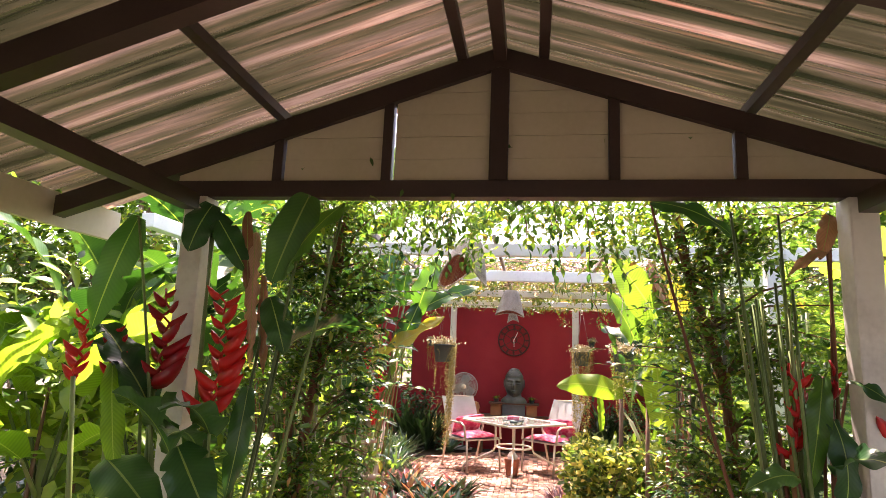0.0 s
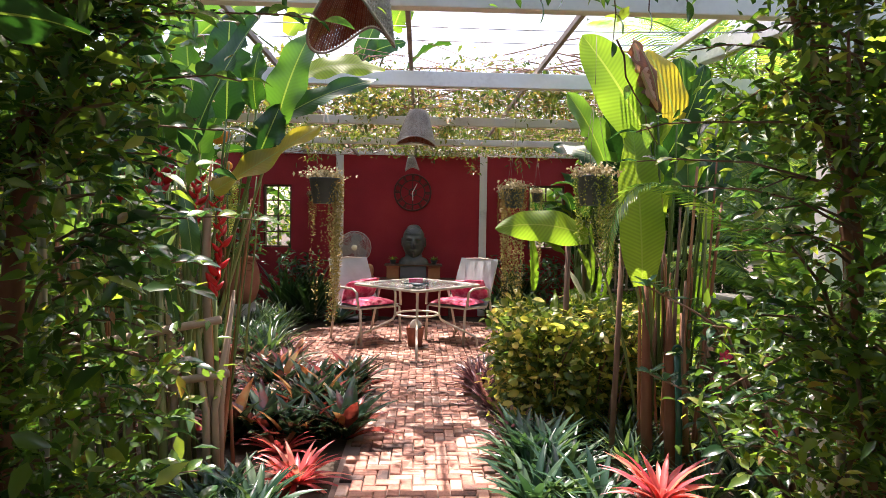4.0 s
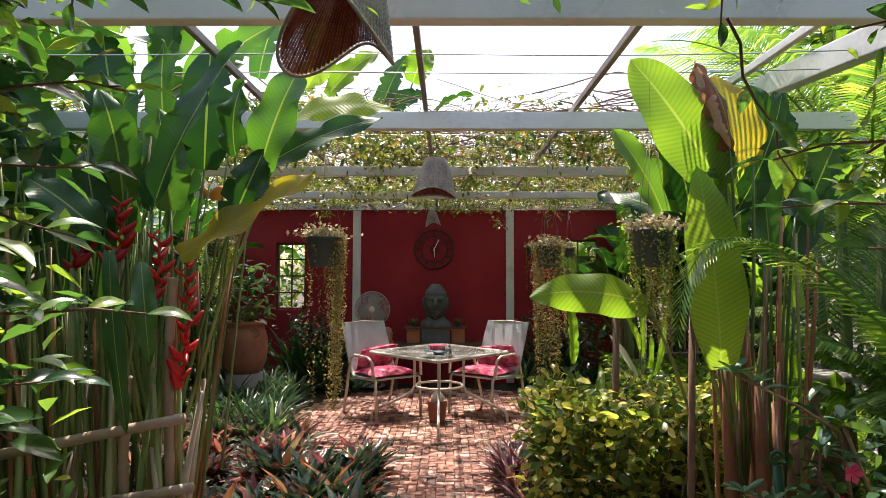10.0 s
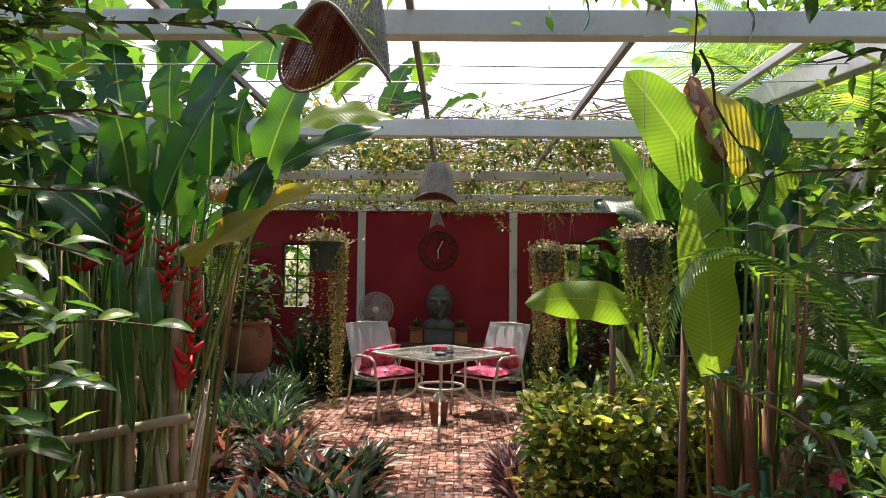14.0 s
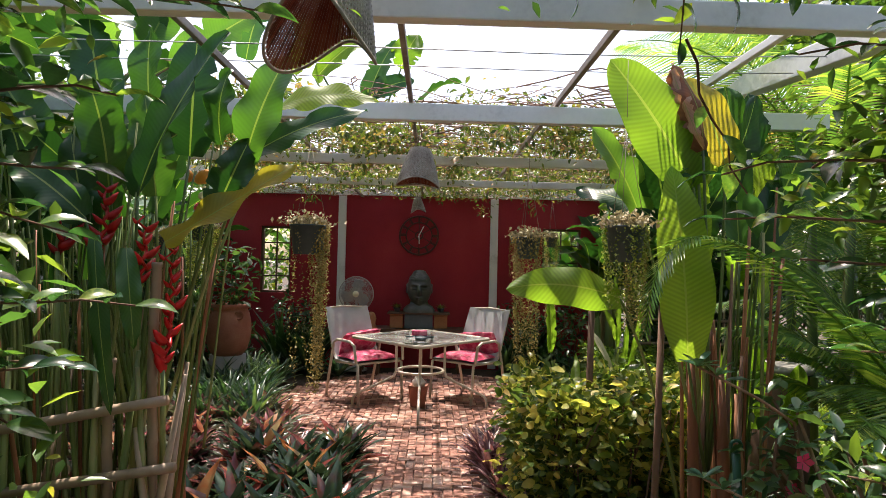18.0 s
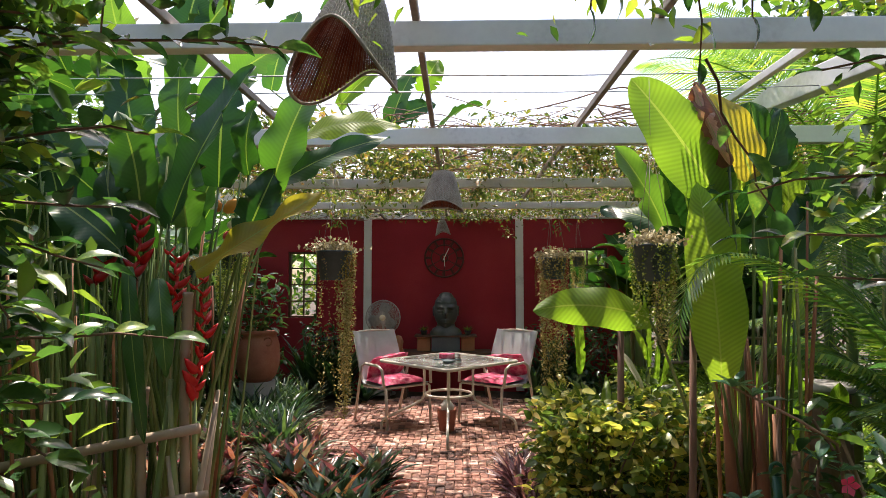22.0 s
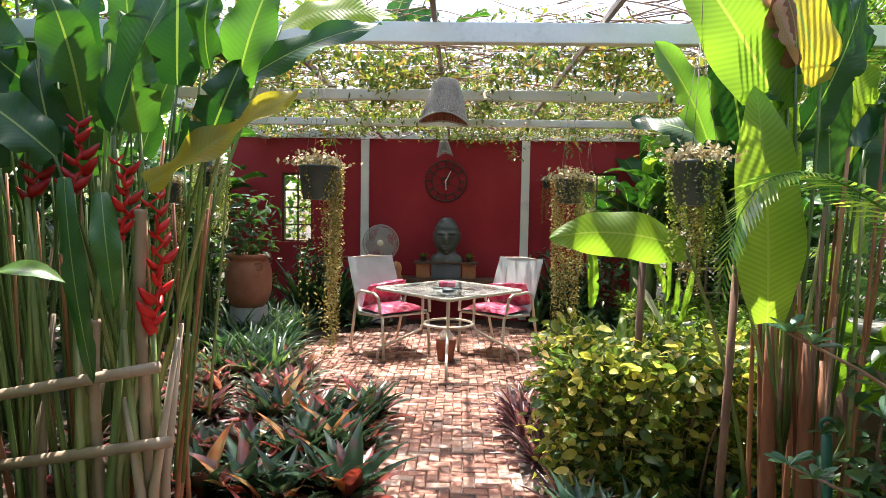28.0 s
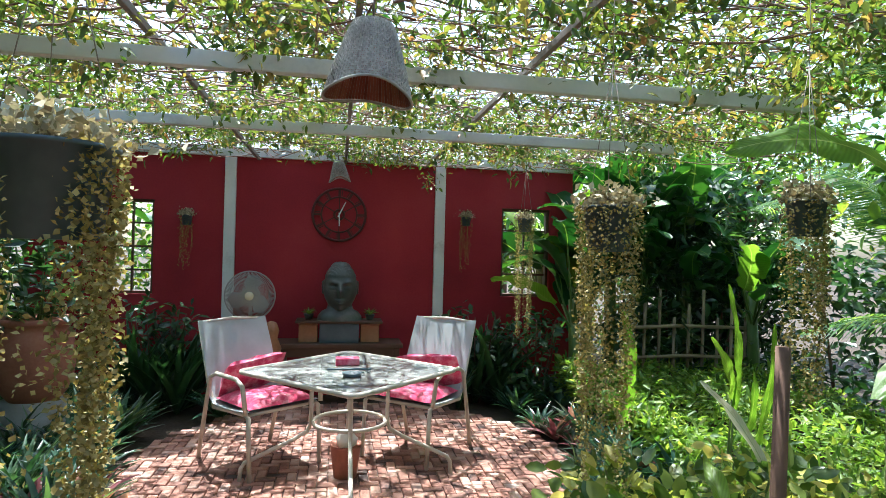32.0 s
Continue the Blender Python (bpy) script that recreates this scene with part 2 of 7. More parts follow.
def surface(name, stops, scale=4.0, rough=0.7, bump=0.3, fine=60.0, metal=0.0, rnd=0.0, stretch=(1, 1, 1), spec=0.4, dist=0.004, wide=0.0):
    """Two scales of noise in the colour, fine relief; rnd: variation from object to object."""
    m, N, L, B = material(name)
    tc = N.new("ShaderNodeTexCoord")
    mp = N.new("ShaderNodeMapping")
    mp.inputs["Scale"].default_value = stretch
    L.new(tc.outputs["Object"], mp.inputs[0])
    a, b = N.new("ShaderNodeTexNoise"), N.new("ShaderNodeTexNoise")
    a.inputs["Scale"].default_value, b.inputs["Scale"].default_value = scale, fine
    a.inputs["Detail"].default_value = b.inputs["Detail"].default_value = 6
    L.new(mp.outputs[0], a.inputs["Vector"])
    L.new(mp.outputs[0], b.inputs["Vector"])
    mix = N.new("ShaderNodeMath")
    mix.operation = "MULTIPLY_ADD"
    L.new(b.outputs["Fac"], mix.inputs[0])
    mix.inputs[1].default_value = 0.4
    sc = N.new("ShaderNodeMath")
    sc.operation = "MULTIPLY_ADD"
    L.new(a.outputs["Fac"], sc.inputs[0])
    sc.inputs[1].default_value = 1.3
    sc.inputs[2].default_value = -0.35
    L.new(sc.outputs[0], mix.inputs[2])
    out = mix.outputs[0]
    if rnd:
        oi = N.new("ShaderNodeObjectInfo")
        ge = N.new("ShaderNodeNewGeometry")
        su = N.new("ShaderNodeMath")
        su.operation = "ADD"
        L.new(oi.outputs["Random"], su.inputs[0])
        L.new(ge.outputs["Random Per Island"], su.inputs[1])
        fr = N.new("ShaderNodeMath")
        fr.operation = "FRACT"
        L.new(su.outputs[0], fr.inputs[0])
        ad = N.new("ShaderNodeMath")
        ad.operation = "MULTIPLY_ADD"
        L.new(fr.outputs[0], ad.inputs[0])
        ad.inputs[1].default_value = rnd
        ofs = N.new("ShaderNodeMath")
        ofs.operation = "SUBTRACT"
        L.new(out, ofs.inputs[0])
        ofs.inputs[1].default_value = rnd / 2
        L.new(ofs.outputs[0], ad.inputs[2])
        out = ad.outputs[0]
    if wide:
        # stains that run on from piece to piece
        gp = N.new("ShaderNodeNewGeometry")
        wn = N.new("ShaderNodeTexNoise")
        wn.inputs["Scale"].default_value = 2.3
        wn.inputs["Detail"].default_value = 7
        wn.inputs["Roughness"].default_value = .65
        L.new(gp.outputs["Position"], wn.inputs["Vector"])
        wa = N.new("ShaderNodeMath")
        wa.operation = "MULTIPLY_ADD"
        L.new(wn.outputs["Fac"], wa.inputs[0])
        wa.inputs[1].default_value = wide
        wo = N.new("ShaderNodeMath")
        wo.operation = "SUBTRACT"
        L.new(out, wo.inputs[0])
        wo.inputs[1].default_value = wide * .52
        L.new(wo.outputs[0], wa.inputs[2])
        out = wa.outputs[0]
    r = ramp(N, L, out, stops)
    L.new(r.outputs[0], B.inputs["Base Color"])
    B.inputs["Roughness"].default_value = rough
    B.inputs["Metallic"].default_value = metal
    B.inputs["Specular IOR Level"].default_value = spec
    bp = N.new("ShaderNodeBump")
    bp.inputs["Strength"].default_value = bump
    bp.inputs["Distance"].default_value = dist
    L.new(mix.outputs[0], bp.inputs["Height"])
    L.new(bp.outputs[0], B.inputs["Normal"])
    return m


M_BRICK = surface("brick", [(0, (.06, .038, .032)), (.2, (.18, .085, .062)), (.42, (.33, .15, .105)), (.65, (.45, .24, .175)), (1, (.55, .41, .34))], 5, .78, .6, 70, rnd=.65, wide=1.1)
M_SOIL = surface("soil", [(0, (.02, .015, .01)), (.5, (.06, .042, .028)), (1, (.12, .09, .06))], 3, .95, .8, 40, dist=.02)
M_MORTAR = surface("mortar", [(0, (.10, .07, .055)), (1, (.30, .22, .18))], 4, .9, .5, 80)
M_CONCRETE = surface("concrete", [(0, (.2, .19, .17)), (1, (.42, .4, .37))], 2, .85, .3, 60)
M_RED = surface("red_wall_paint", [(0, (.19, .009, .016)), (.5, (.31, .018, .028)), (1, (.38, .04, .045))], 1.3, .8, .35, 55)
M_WHITE = surface("weathered_white_paint", [(0, (.40, .40, .37)), (.4, (.66, .67, .64)), (1, (.8, .8, .77))], 3, .6, .25, 45)
M_CREAM = surface("cream_board", [(0, (.42, .36, .24)), (1, (.62, .55, .39))], 1.5, .7, .15, 30)
M_POSTWHITE = surface("worn_cream_post", [(0, (.42, .39, .34)), (.5, (.68, .65, .58)), (1, (.78, .75, .69))], 4, .65, .3, 40)
M_BROWN = surface("dark_brown_paint", [(0, (.025, .014, .01)), (1, (.06, .035, .026))], 3, .5, .25, 50)
M_BAMBOO = surface("dry_bamboo", [(0, (.12, .08, .05)), (.5, (.29, .21, .145)), (1, (.44, .34, .25))], 3, .55, .3, 30, rnd=.4, stretch=(1, 1, .3))
M_WOOD = surface("dark_wood", [(0, (.04, .022, .014)), (1, (.13, .07, .04))], 4, .55, .3, 30, stretch=(.3, 1, 1))
M_BARK = surface("bark", [(0, (.05, .03, .02)), (.5, (.16, .09, .06)), (1, (.26, .17, .12))], 8, .9, .8, 50, stretch=(1, 1, .3), dist=.008)
M_RUST = surface("red_brown_stem", [(0, (.11, .04, .02)), (.5, (.30, .12, .06)), (1, (.42, .24, .13))], 5, .6, .3, 40, rnd=.4, stretch=(1, 1, .15))
M_TWIG = surface("dry_creeper_twig", [(0, (.10, .05, .035)), (.5, (.24, .14, .10)), (1, (.4, .28, .22))], 5, .8, .4, 40, rnd=.6)
M_TRUNK = surface("red_brown_bark", [(0, (.05, .02, .014)), (.5, (.16, .06, .035)), (1, (.28, .13, .08))], 5, .75, .6, 40, stretch=(1, 1, .2))
M_STEM = surface("green_stem", [(0, (.035, .06, .018)), (.45, (.09, .15, .04)), (.75, (.2, .25, .085)), (1, (.3, .24, .12))], 4, .4, .2, 40, rnd=.6, stretch=(1, 1, .15))
M_CHAIRFRAME = surface("beige_metal", [(0, (.46, .41, .33)), (1, (.62, .56, .47))], 6, .4, .1, 60)
M_SLING = surface("grey_mesh_fabric", [(0, (.32, .35, .35)), (1, (.46, .49, .49))], 8, .75, .4, 220)
M_PINK = surface("pink_cushion", [(0, (.34, .02, .06)), (.42, (.56, .05, .13)), (.62, (.68, .2, .28)), (1, (.8, .62, .62))], 14, .85, .3, 90)
M_TERRA = surface("terracotta", [(0, (.17, .06, .04)), (.5, (.33, .125, .08)), (1, (.44, .22, .15))], 4, .75, .35, 50)
M_STATUE = surface("dark_stone", [(0, (.025, .03, .027)), (.5, (.07, .08, .072)), (1, (.15, .165, .145))], 6, .4, .4, 60, dist=.004)
M_BLACKPOT = surface("blue_black_plastic", [(0, (.03, .05, .062)), (1, (.1, .145, .17))], 5, .45, .2, 50)
M_CLOCK = surface("dark_clock_wood", [(0, (.05, .015, .012)), (1, (.12, .03, .025))], 6, .6, .3, 50)
M_WICKER = surface("dark_wicker", [(0, (.09, .018, .012)), (.5, (.24, .055, .035)), (1, (.36, .13, .08))], 9, .6, .4, 60, rnd=.4)
M_WICKERGREY = surface("grey_wicker", [(0, (.16, .14, .12)), (.5, (.34, .31, .28)), (1, (.5, .47, .43))], 9, .75, .4, 60, rnd=.4)
M_STEEL = surface("grey_steel", [(0, (.25, .26, .27)), (1, (.45, .46, .47))], 5, .35, .1, 50, metal=.6)
M_FAN = surface("grey_fan_plastic", [(0, (.3, .29, .27)), (1, (.45, .43, .4))], 5, .5, .1, 50)
M_RAFTER = surface("weathered_rafter", [(0, (.12, .10, .09)), (.5, (.24, .2, .17)), (1, (.36, .32, .28))], 5, .7, .3, 40)
M_ORANGEWOOD = surface("orange_wood", [(0, (.25, .11, .05)), (1, (.45, .22, .11))], 5, .6, .2, 40)
M_YELLOWISH = surface("cream_plastic", [(0, (.7, .63, .42)), (1, (.8, .75, .58))], 5, .5, .1, 50)
M_REDFLOWER = leaf_material("red_bract", [(0, (.3, .003, .006)), (.5, (.52, .006, .01)), (1, (.66, .025, .016))], .22, .34, False, tcol=(1.3, .7, .7))
M_ORANGE = surface("orange_ceramic", [(0, (.6, .2, .03)), (1, (.75, .36, .06))], 6, .35, .1, 50)
M_PINKFLOWER = leaf_material("pink_petal", [(0, (.65, .02, .12)), (1, (.85, .12, .28))], .4, .5, tcol=(1.3, .8, 1))
M_GREENHOSE = surface("green_plastic", [(0, (.01, .06, .04)), (1, (.02, .11, .07))], 5, .35, .1, 50)
M_BLUE = surface("blue_ceramic", [(0, (.05, .2, .4)), (1, (.1, .3, .5))], 5, .35, .1, 50)
M_FABRICRED = surface("red_ceramic", [(0, (.5, .05, .06)), (1, (.65, .1, .1))], 5, .35, .1, 50)

G_VINE = leaf_material("vine_leaf", [(0, (.018, .05, .014)), (.45, (.05, .115, .025)), (.8, (.11, .19, .035)), (.93, (.24, .26, .06)), (1, (.22, .11, .05))], .5, .28, tcol=(2.0, 2.0, .75), spec=.7)
G_TWIG = leaf_material("glossy_twig_leaf", [(0, (.012, .045, .024)), (.5, (.03, .095, .04)), (.85, (.09, .19, .045)), (1, (.22, .31, .065))], .4, .24, False, spec=.7)
G_TWIGS = leaf_material("glossy_small_leaf", [(0, (.025, .075, .03)), (.45, (.05, .125, .04)), (.8, (.11, .2, .045)), (1, (.24, .32, .07))], .42, .25, spec=.8)
G_STRAP = leaf_material("dark_strap_leaf", [(0, (.015, .05, .035)), (.5, (.04, .10, .06)), (1, (.10, .17, .09))], .25, .3)
G_TEAL = leaf_material("blue_green_leaf", [(0, (.03, .10, .07)), (.5, (.06, .16, .10)), (1, (.13, .24, .12))], .25, .3)
G_DARK = leaf_material("dark_leaf", [(0, (.014, .045, .022)), (.6, (.035, .09, .038)), (1, (.08, .15, .05))], .3, .28, spec=.7)
G_HEDGE = leaf_material("hedge_leaf", [(0, (.03, .07, .02)), (.36, (.09, .15, .035)), (.64, (.26, .3, .07)), (.84, (.5, .47, .13)), (1, (.68, .52, .25))], .5, .34, tcol=(1.6, 1.6, .8), spec=.6)
G_YELLOW = leaf_material("pergola_leaf", [(0, (.035, .07, .018)), (.5, (.09, .135, .03)), (.78, (.19, .19, .05)), (.92, (.3, .2, .08)), (1, (.3, .13, .08))], .38, tcol=(1.7, 1.8, .8))
G_STRING = leaf_material("button_leaf", [(0, (.17, .14, .045)), (.5, (.33, .27, .10)), (1, (.48, .40, .17))], .25, .7, tcol=(1.5, 1.4, .8))
G_STRINGG = leaf_material("green_button_leaf", [(0, (.08, .13, .03)), (.5, (.2, .27, .07)), (1, (.4, .4, .13))], .3, .6)
G_VARIEG = leaf_material("variegated_button_leaf", [(0, (.14, .2, .04)), (.5, (.36, .42, .12)), (1, (.6, .6, .3))], .35, .5)
G_DRY = leaf_material("dry_moss", [(0, (.2, .16, .09)), (.5, (.38, .32, .18)), (1, (.55, .49, .32))], .15, .8, tcol=(1.2, 1.15, .95))
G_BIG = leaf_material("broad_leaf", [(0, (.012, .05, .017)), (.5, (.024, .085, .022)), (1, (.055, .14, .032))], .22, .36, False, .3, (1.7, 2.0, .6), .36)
# Lighter copies of the broad leaf; sunlight is put into their colour.
G_BIGMID = leaf_material("mid_green_lit_leaf", [(0, (.03, .10, .022)), (.5, (.06, .15, .03)), (1, (.11, .21, .045))], .5, .36, False, .3, (1.8, 2.0, .7), .7)
G_BIGLIGHT = leaf_material("sunlit_light_broad_leaf", [(0, (.07, .15, .02)), (.5, (.12, .22, .03)), (1, (.2, .29, .05))], .6, .45, False, .7)
# True yellow on the left clump; on the right it stands for sunlight.
G_BIGYELLOW = leaf_material("yellowing_and_sunlit_leaf", [(0, (.2, .19, .03)), (.5, (.3, .25, .04)), (1, (.42, .3, .06))], .45, .4, False, .3)
G_PALESTRAP = leaf_material("cream_strap_leaf", [(0, (.4, .36, .2)), (1, (.7, .66, .45))], .3, .5, False, .4, (1.2, 1.2, .9))
G_BROWNLEAF = leaf_material("withered_leaf", [(0, (.14, .06, .03)), (.5, (.26, .14, .08)), (1, (.4, .27, .18))], .3, .7, False, .5, tcol=(1.6, 1.1, .7))
G_RHOEO = leaf_material("rhoeo_leaf", [(0, (.02, .055, .032)), (.38, (.045, .09, .045)), (.48, (.1, .04, .035)), (.64, (.32, .055, .04)), (.86, (.46, .14, .05)), (1, (.4, .3, .14))], .24, .24, tcol=(1.5, 1.2, .9), spec=.7)
G_CRIMSON = leaf_material("crimson_leaf", [(0, (.05, .09, .05)), (.3, (.12, .14, .09)), (.42, (.19, .06, .07)), (.6, (.34, .12, .14)), (.76, (.46, .3, .29)), (.88, (.45, .2, .1)), (1, (.5, .45, .3))], .28, .36, tcol=(1.5, 1.1, 1))
G_PURPLE = leaf_material("purple_brown_leaf", [(0, (.05, .03, .04)), (.4, (.14, .06, .07)), (.7, (.26, .14, .12)), (1, (.4, .3, .22))], .28, .35, tcol=(1.4, 1, 1))
G_PALEPINK = leaf_material("pink_bromeliad_leaf", [(0, (.4, .05, .07)), (.5, (.6, .12, .1)), (1, (.65, .35, .2))], .3, .4, tcol=(1.4, 1, 1))
G_GRASS = leaf_material("strap_leaf", [(0, (.018, .05, .03)), (.5, (.045, .10, .055)), (1, (.14, .2, .1))], .28, .3, spec=.6)
G_GROUND = leaf_material("ground_leaf", [(0, (.06, .13, .03)), (.5, (.15, .25, .05)), (1, (.3, .36, .09))], .45, .45)
G_PALM = leaf_material("palm_leaflet", [(0, (.035, .1, .03)), (.5, (.085, .18, .042)), (1, (.25, .31, .08))], .5, .3)

# ---- ground, walls ----
PATIO = (0.05, -2.05, 1.56)


def path_x(y):
    """Left and right edge of the brick path."""
    k = min(1, max(0, (-5.0 - y) / 1.8))
    return -0.34 - 0.06 * k, 0.46 + 0.12 * k


def paved(x, y):
    a, b = path_x(y)
    return (a <= x <= b and -11.4 < y < -2.6) or (.70 < x < 1.7 and -7.5 < y < -6.95) or (x - PATIO[0]) ** 2 + (y - PATIO[1]) ** 2 < PATIO[2] ** 2


def ground_geo():
    g = Geo()
    # finely meshed garden soil, then far ground to the horizon
    n = 60
    xs = [-9 + 18 * i / n for i in range(n + 1)]
    ys = [-14 + 20 * i / n for i in range(n + 1)]
    v = [(x, y, -0.035 + 0.02 * noise.noise(Vector((x * 1.3, y * 1.3, 0)))) for y in ys for x in xs]
    f = [(j * (n + 1) + i, j * (n + 1) + i + 1, (j + 1) * (n + 1) + i + 1, (j + 1) * (n + 1) + i) for j in range(n) for i in range(n)]
    g.add(v, f)
    for x0, y0, x1, y1 in ((-900, -900, 900, -14), (-900, 6, 900, 900), (-900, -14, -9, 6), (9, -14, 900, 6)):
        g.add([(x0, y0, -.04), (x1, y0, -.04), (x1, y1, -.04), (x0, y1, -.04)], [(0, 1, 2, 3)])
    return g


setting("ground", ground_geo(), M_SOIL, "dark brown garden soil under the plants", "ground", True)


def slab_geo():
    g = Geo()
    g.box(-.43, -8.1, -.2, .62, -2.7, -.022)
    g.box(.63, -7.55, -.2, 1.75, -6.9, -.022)
    g.lathe([(0, -.021), (PATIO[2] + .03, -.021), (PATIO[2] + .03, -.2)], 40, Matrix.Translation((PATIO[0], PATIO[1], 0)))
    return g


path_floor = setting("pavement", slab_geo(), M_MORTAR, "sandy mortar bed of the brick path and round patio", "pavement")
setting("trim", Geo().box(.625, -7.5, -.1, .685, -6.45, .012, bev=.008), M_CONCRETE, "pale concrete kerb beside the brick path", "kerb")
setting("floor", Geo().box(-2.4, -13.2, -.2, 2.6, -8.11, -.012), M_CONCRETE, "grey concrete floor of the carport", "floor")

WIN = ((-2.36, -1.93, 1.0, 1.95), (1.68, 2.24, 1.02, 2.0))


def red_wall():
    g = Geo()
    y0, y1, top = 0.0, 0.15, 2.46
    xs = [-3.1, *WIN[0][:2], *WIN[1][:2], 2.5]
    for a, b in ((0, 1), (2, 3), (4, 5)):
        g.box(xs[a], y0, -.1, xs[b], y1, top)
    for x0, x1, z0, z1 in WIN:
        g.box(x0, y0, -.1, x1, y1, z0)
        g.box(x0, y0, z1, x1, y1, top)
    return g


setting("wall_north", red_wall(), M_RED, "dark red painted garden wall with two window openings", "wall")
for i, (x0, x1, z0, z1) in enumerate(WIN):
    w = tagged(new("window_%d" % (i + 1)), "unglazed window opening with thin dark bars", "window", kind="structure")
    w.location = ((x0 + x1) / 2, .08, z0)
    hw, hh = (x1 - x0) / 2, z1 - z0
    for nm, b in (("window_frame", (-hw, -.04, 0, -hw + .03, .04, hh)), ("window_frame", (hw - .03, -.04, 0, hw, .04, hh)), ("window_frame", (-hw + .03, -.04, hh - .03, hw - .03, .04, hh)), ("window_sill", (-hw + .03, -.06, 0, hw - .03, .06, .03))):
        part(nm, Geo().box(*b, bev=.004), M_WOOD, w, smooth=False)
    for k in range(1, 4):
        z = hh * k / 4
        part("window_bar", Geo().box(-hw + .03, -.012, z - .01, hw - .03, .012, z + .01), M_WOOD, w, smooth=False)
    part("window_bar", Geo().box(-.01, -.014, .03, .01, .014, hh - .03), M_WOOD, w, smooth=False)

for x in (-1.2, .975):
    setting("trim", Geo().box(x - .055, -.05, -.02, x + .055, 0, 2.42, bev=.006), M_WHITE, "white painted timber post on the red wall", "post")
setting("trim", Geo().box(-3.1, -.04, 2.42, 2.5, .19, 2.52, bev=.006), M_WHITE, "white painted cap beam on the red wall", "beam")

# ---- pergola ----
pergola = thing("pergola", "white painted timber pergola overgrown with vines", "pergola", 0, -3.5, 0)
BEAMS = (-6.5, -5.1, -3.6, -2.2)
for y, (za, zb) in zip(BEAMS, ((2.302, 2.394), (2.29, 2.39), (2.285, 2.36), (2.29, 2.36))):
    x0, x1 = (-2.6, 2.4)
    part("beam", Geo().box(x0, y + 3.5 - .03, za, x1, y + 3.5 + .03, zb, bev=.006), M_WHITE, pergola, smooth=False)
for x in (-.93, -.05, .80):
    part("rafter", Geo().box(x - .013, -6.7 + 3.5, 2.395, x + .013, .12 + 3.5, 2.43, bev=.004), M_RAFTER, pergola, "thin weathered grey-brown rafter", smooth=False)
part("side_beam", Geo().box(-2.6, -7.0 + 3.5, 2.395, -2.5, -.05 + 3.5, 2.50, bev=.006), M_WHITE, pergola, smooth=False)
part("side_beam", Geo().box(-.045, -1.15, 0, .045, 1.15, .125, pose(1.9, -5.4 + 3.5, 2.45, 5.5, 0, 0), bev=.006), M_WHITE, pergola, smooth=False)
part("side_rail", Geo().box(1.465, -6.47 + 3.5, 2.398, 1.495, -5.14 + 3.5, 2.434, bev=.004), M_WHITE, pergola, smooth=False)
for x in (-2.55, 1.86):
    for y in (-6.5, ):
        part("post", Geo().box(x - .045, y + 3.5 - .045, -.05, x + .045, y + 3.5 + .045, 2.302, bev=.006), M_WHITE, pergola, smooth=False)
for y, z in ((-5.9, 2.44), (-5.65, 2.445), (-4.4, 2.45), (-4.0, 2.46), (-2.9, 2.45), (-1.2, 2.46)):
    pts = [(-2.5 + 4.4 * i / 10, y + 3.5 + .02 * math.sin(i), z - .02 * math.sin(math.pi * i / 10)) for i in range(11)]
    part("wire", Geo().tube(pts, .003, 5), M_STEEL, pergola)

# ---- carport ----
carport = thing("carport", "carport with dark brown frame, cream gable and corrugated roof", "carport", 0, -8.1, 0)
GX, GZ, SL = .06, 3.13, .325      # ridge and roof slope
GY = -8.1


def roof_z(x):
    return GZ - SL * abs(x - GX)


def slope_box(xa, xb, y0, y1, d0, d1):
    """A timber along the roof slope from xa to xb, d0 to d1 below the roof line."""
    g = Geo()
    v = []
    for x in (xa, xb):
        for y in (y0, y1):
            for d in (d0, d1):
                v.append((x, y - GY, roof_z(x) - d))
    g.add(v, [(0, 1, 3, 2), (4, 6, 7, 5), (0, 4, 5, 1), (2, 3, 7, 6), (0, 2, 6, 4), (1, 5, 7, 3)])
    return g


part("tie_beam", Geo().box(-1.62, -.04, 2.315, 2.1, .04, 2.40, bev=.006), M_BROWN, carport, smooth=False)
part("king_post", Geo().box(GX - .045, -.035, 2.40, GX + .045, .045, GZ - .14, bev=.005), M_BROWN, carport, smooth=False)
for x in (-1.055, -.49, .60, 1.155):
    part("stud", Geo().box(x - .025, -.03, 2.40, x + .025, .03, roof_z(x) - .12, bev=.004), M_BROWN, carport, smooth=False)
for xa, xb in ((GX, -2.28), (GX, 2.45)):
    part("rafter", slope_box(xa, xb, GY - .04, GY + .04, .05, .155), M_BROWN, carport, smooth=False)
    for yy in (-9.2, -11.0, -12.6):
        part("rafter", slope_box(xa, xb, yy - .04, yy + .04, .05, .17), M_BROWN, carport, smooth=False)
for x in (-1.9, -1.05, -.13, .27, 1.2, 2.15):
    z = roof_z(x)
    part("purlin", Geo().box(x - .025, -4.8, z - .049, x + .025, .3, z - .002), M_BROWN, carport, smooth=False)
part("ridge_beam", Geo().box(GX - .03, -4.8, GZ - .13, GX + .03, -.05, GZ - .03), M_BROWN, carport, smooth=False)
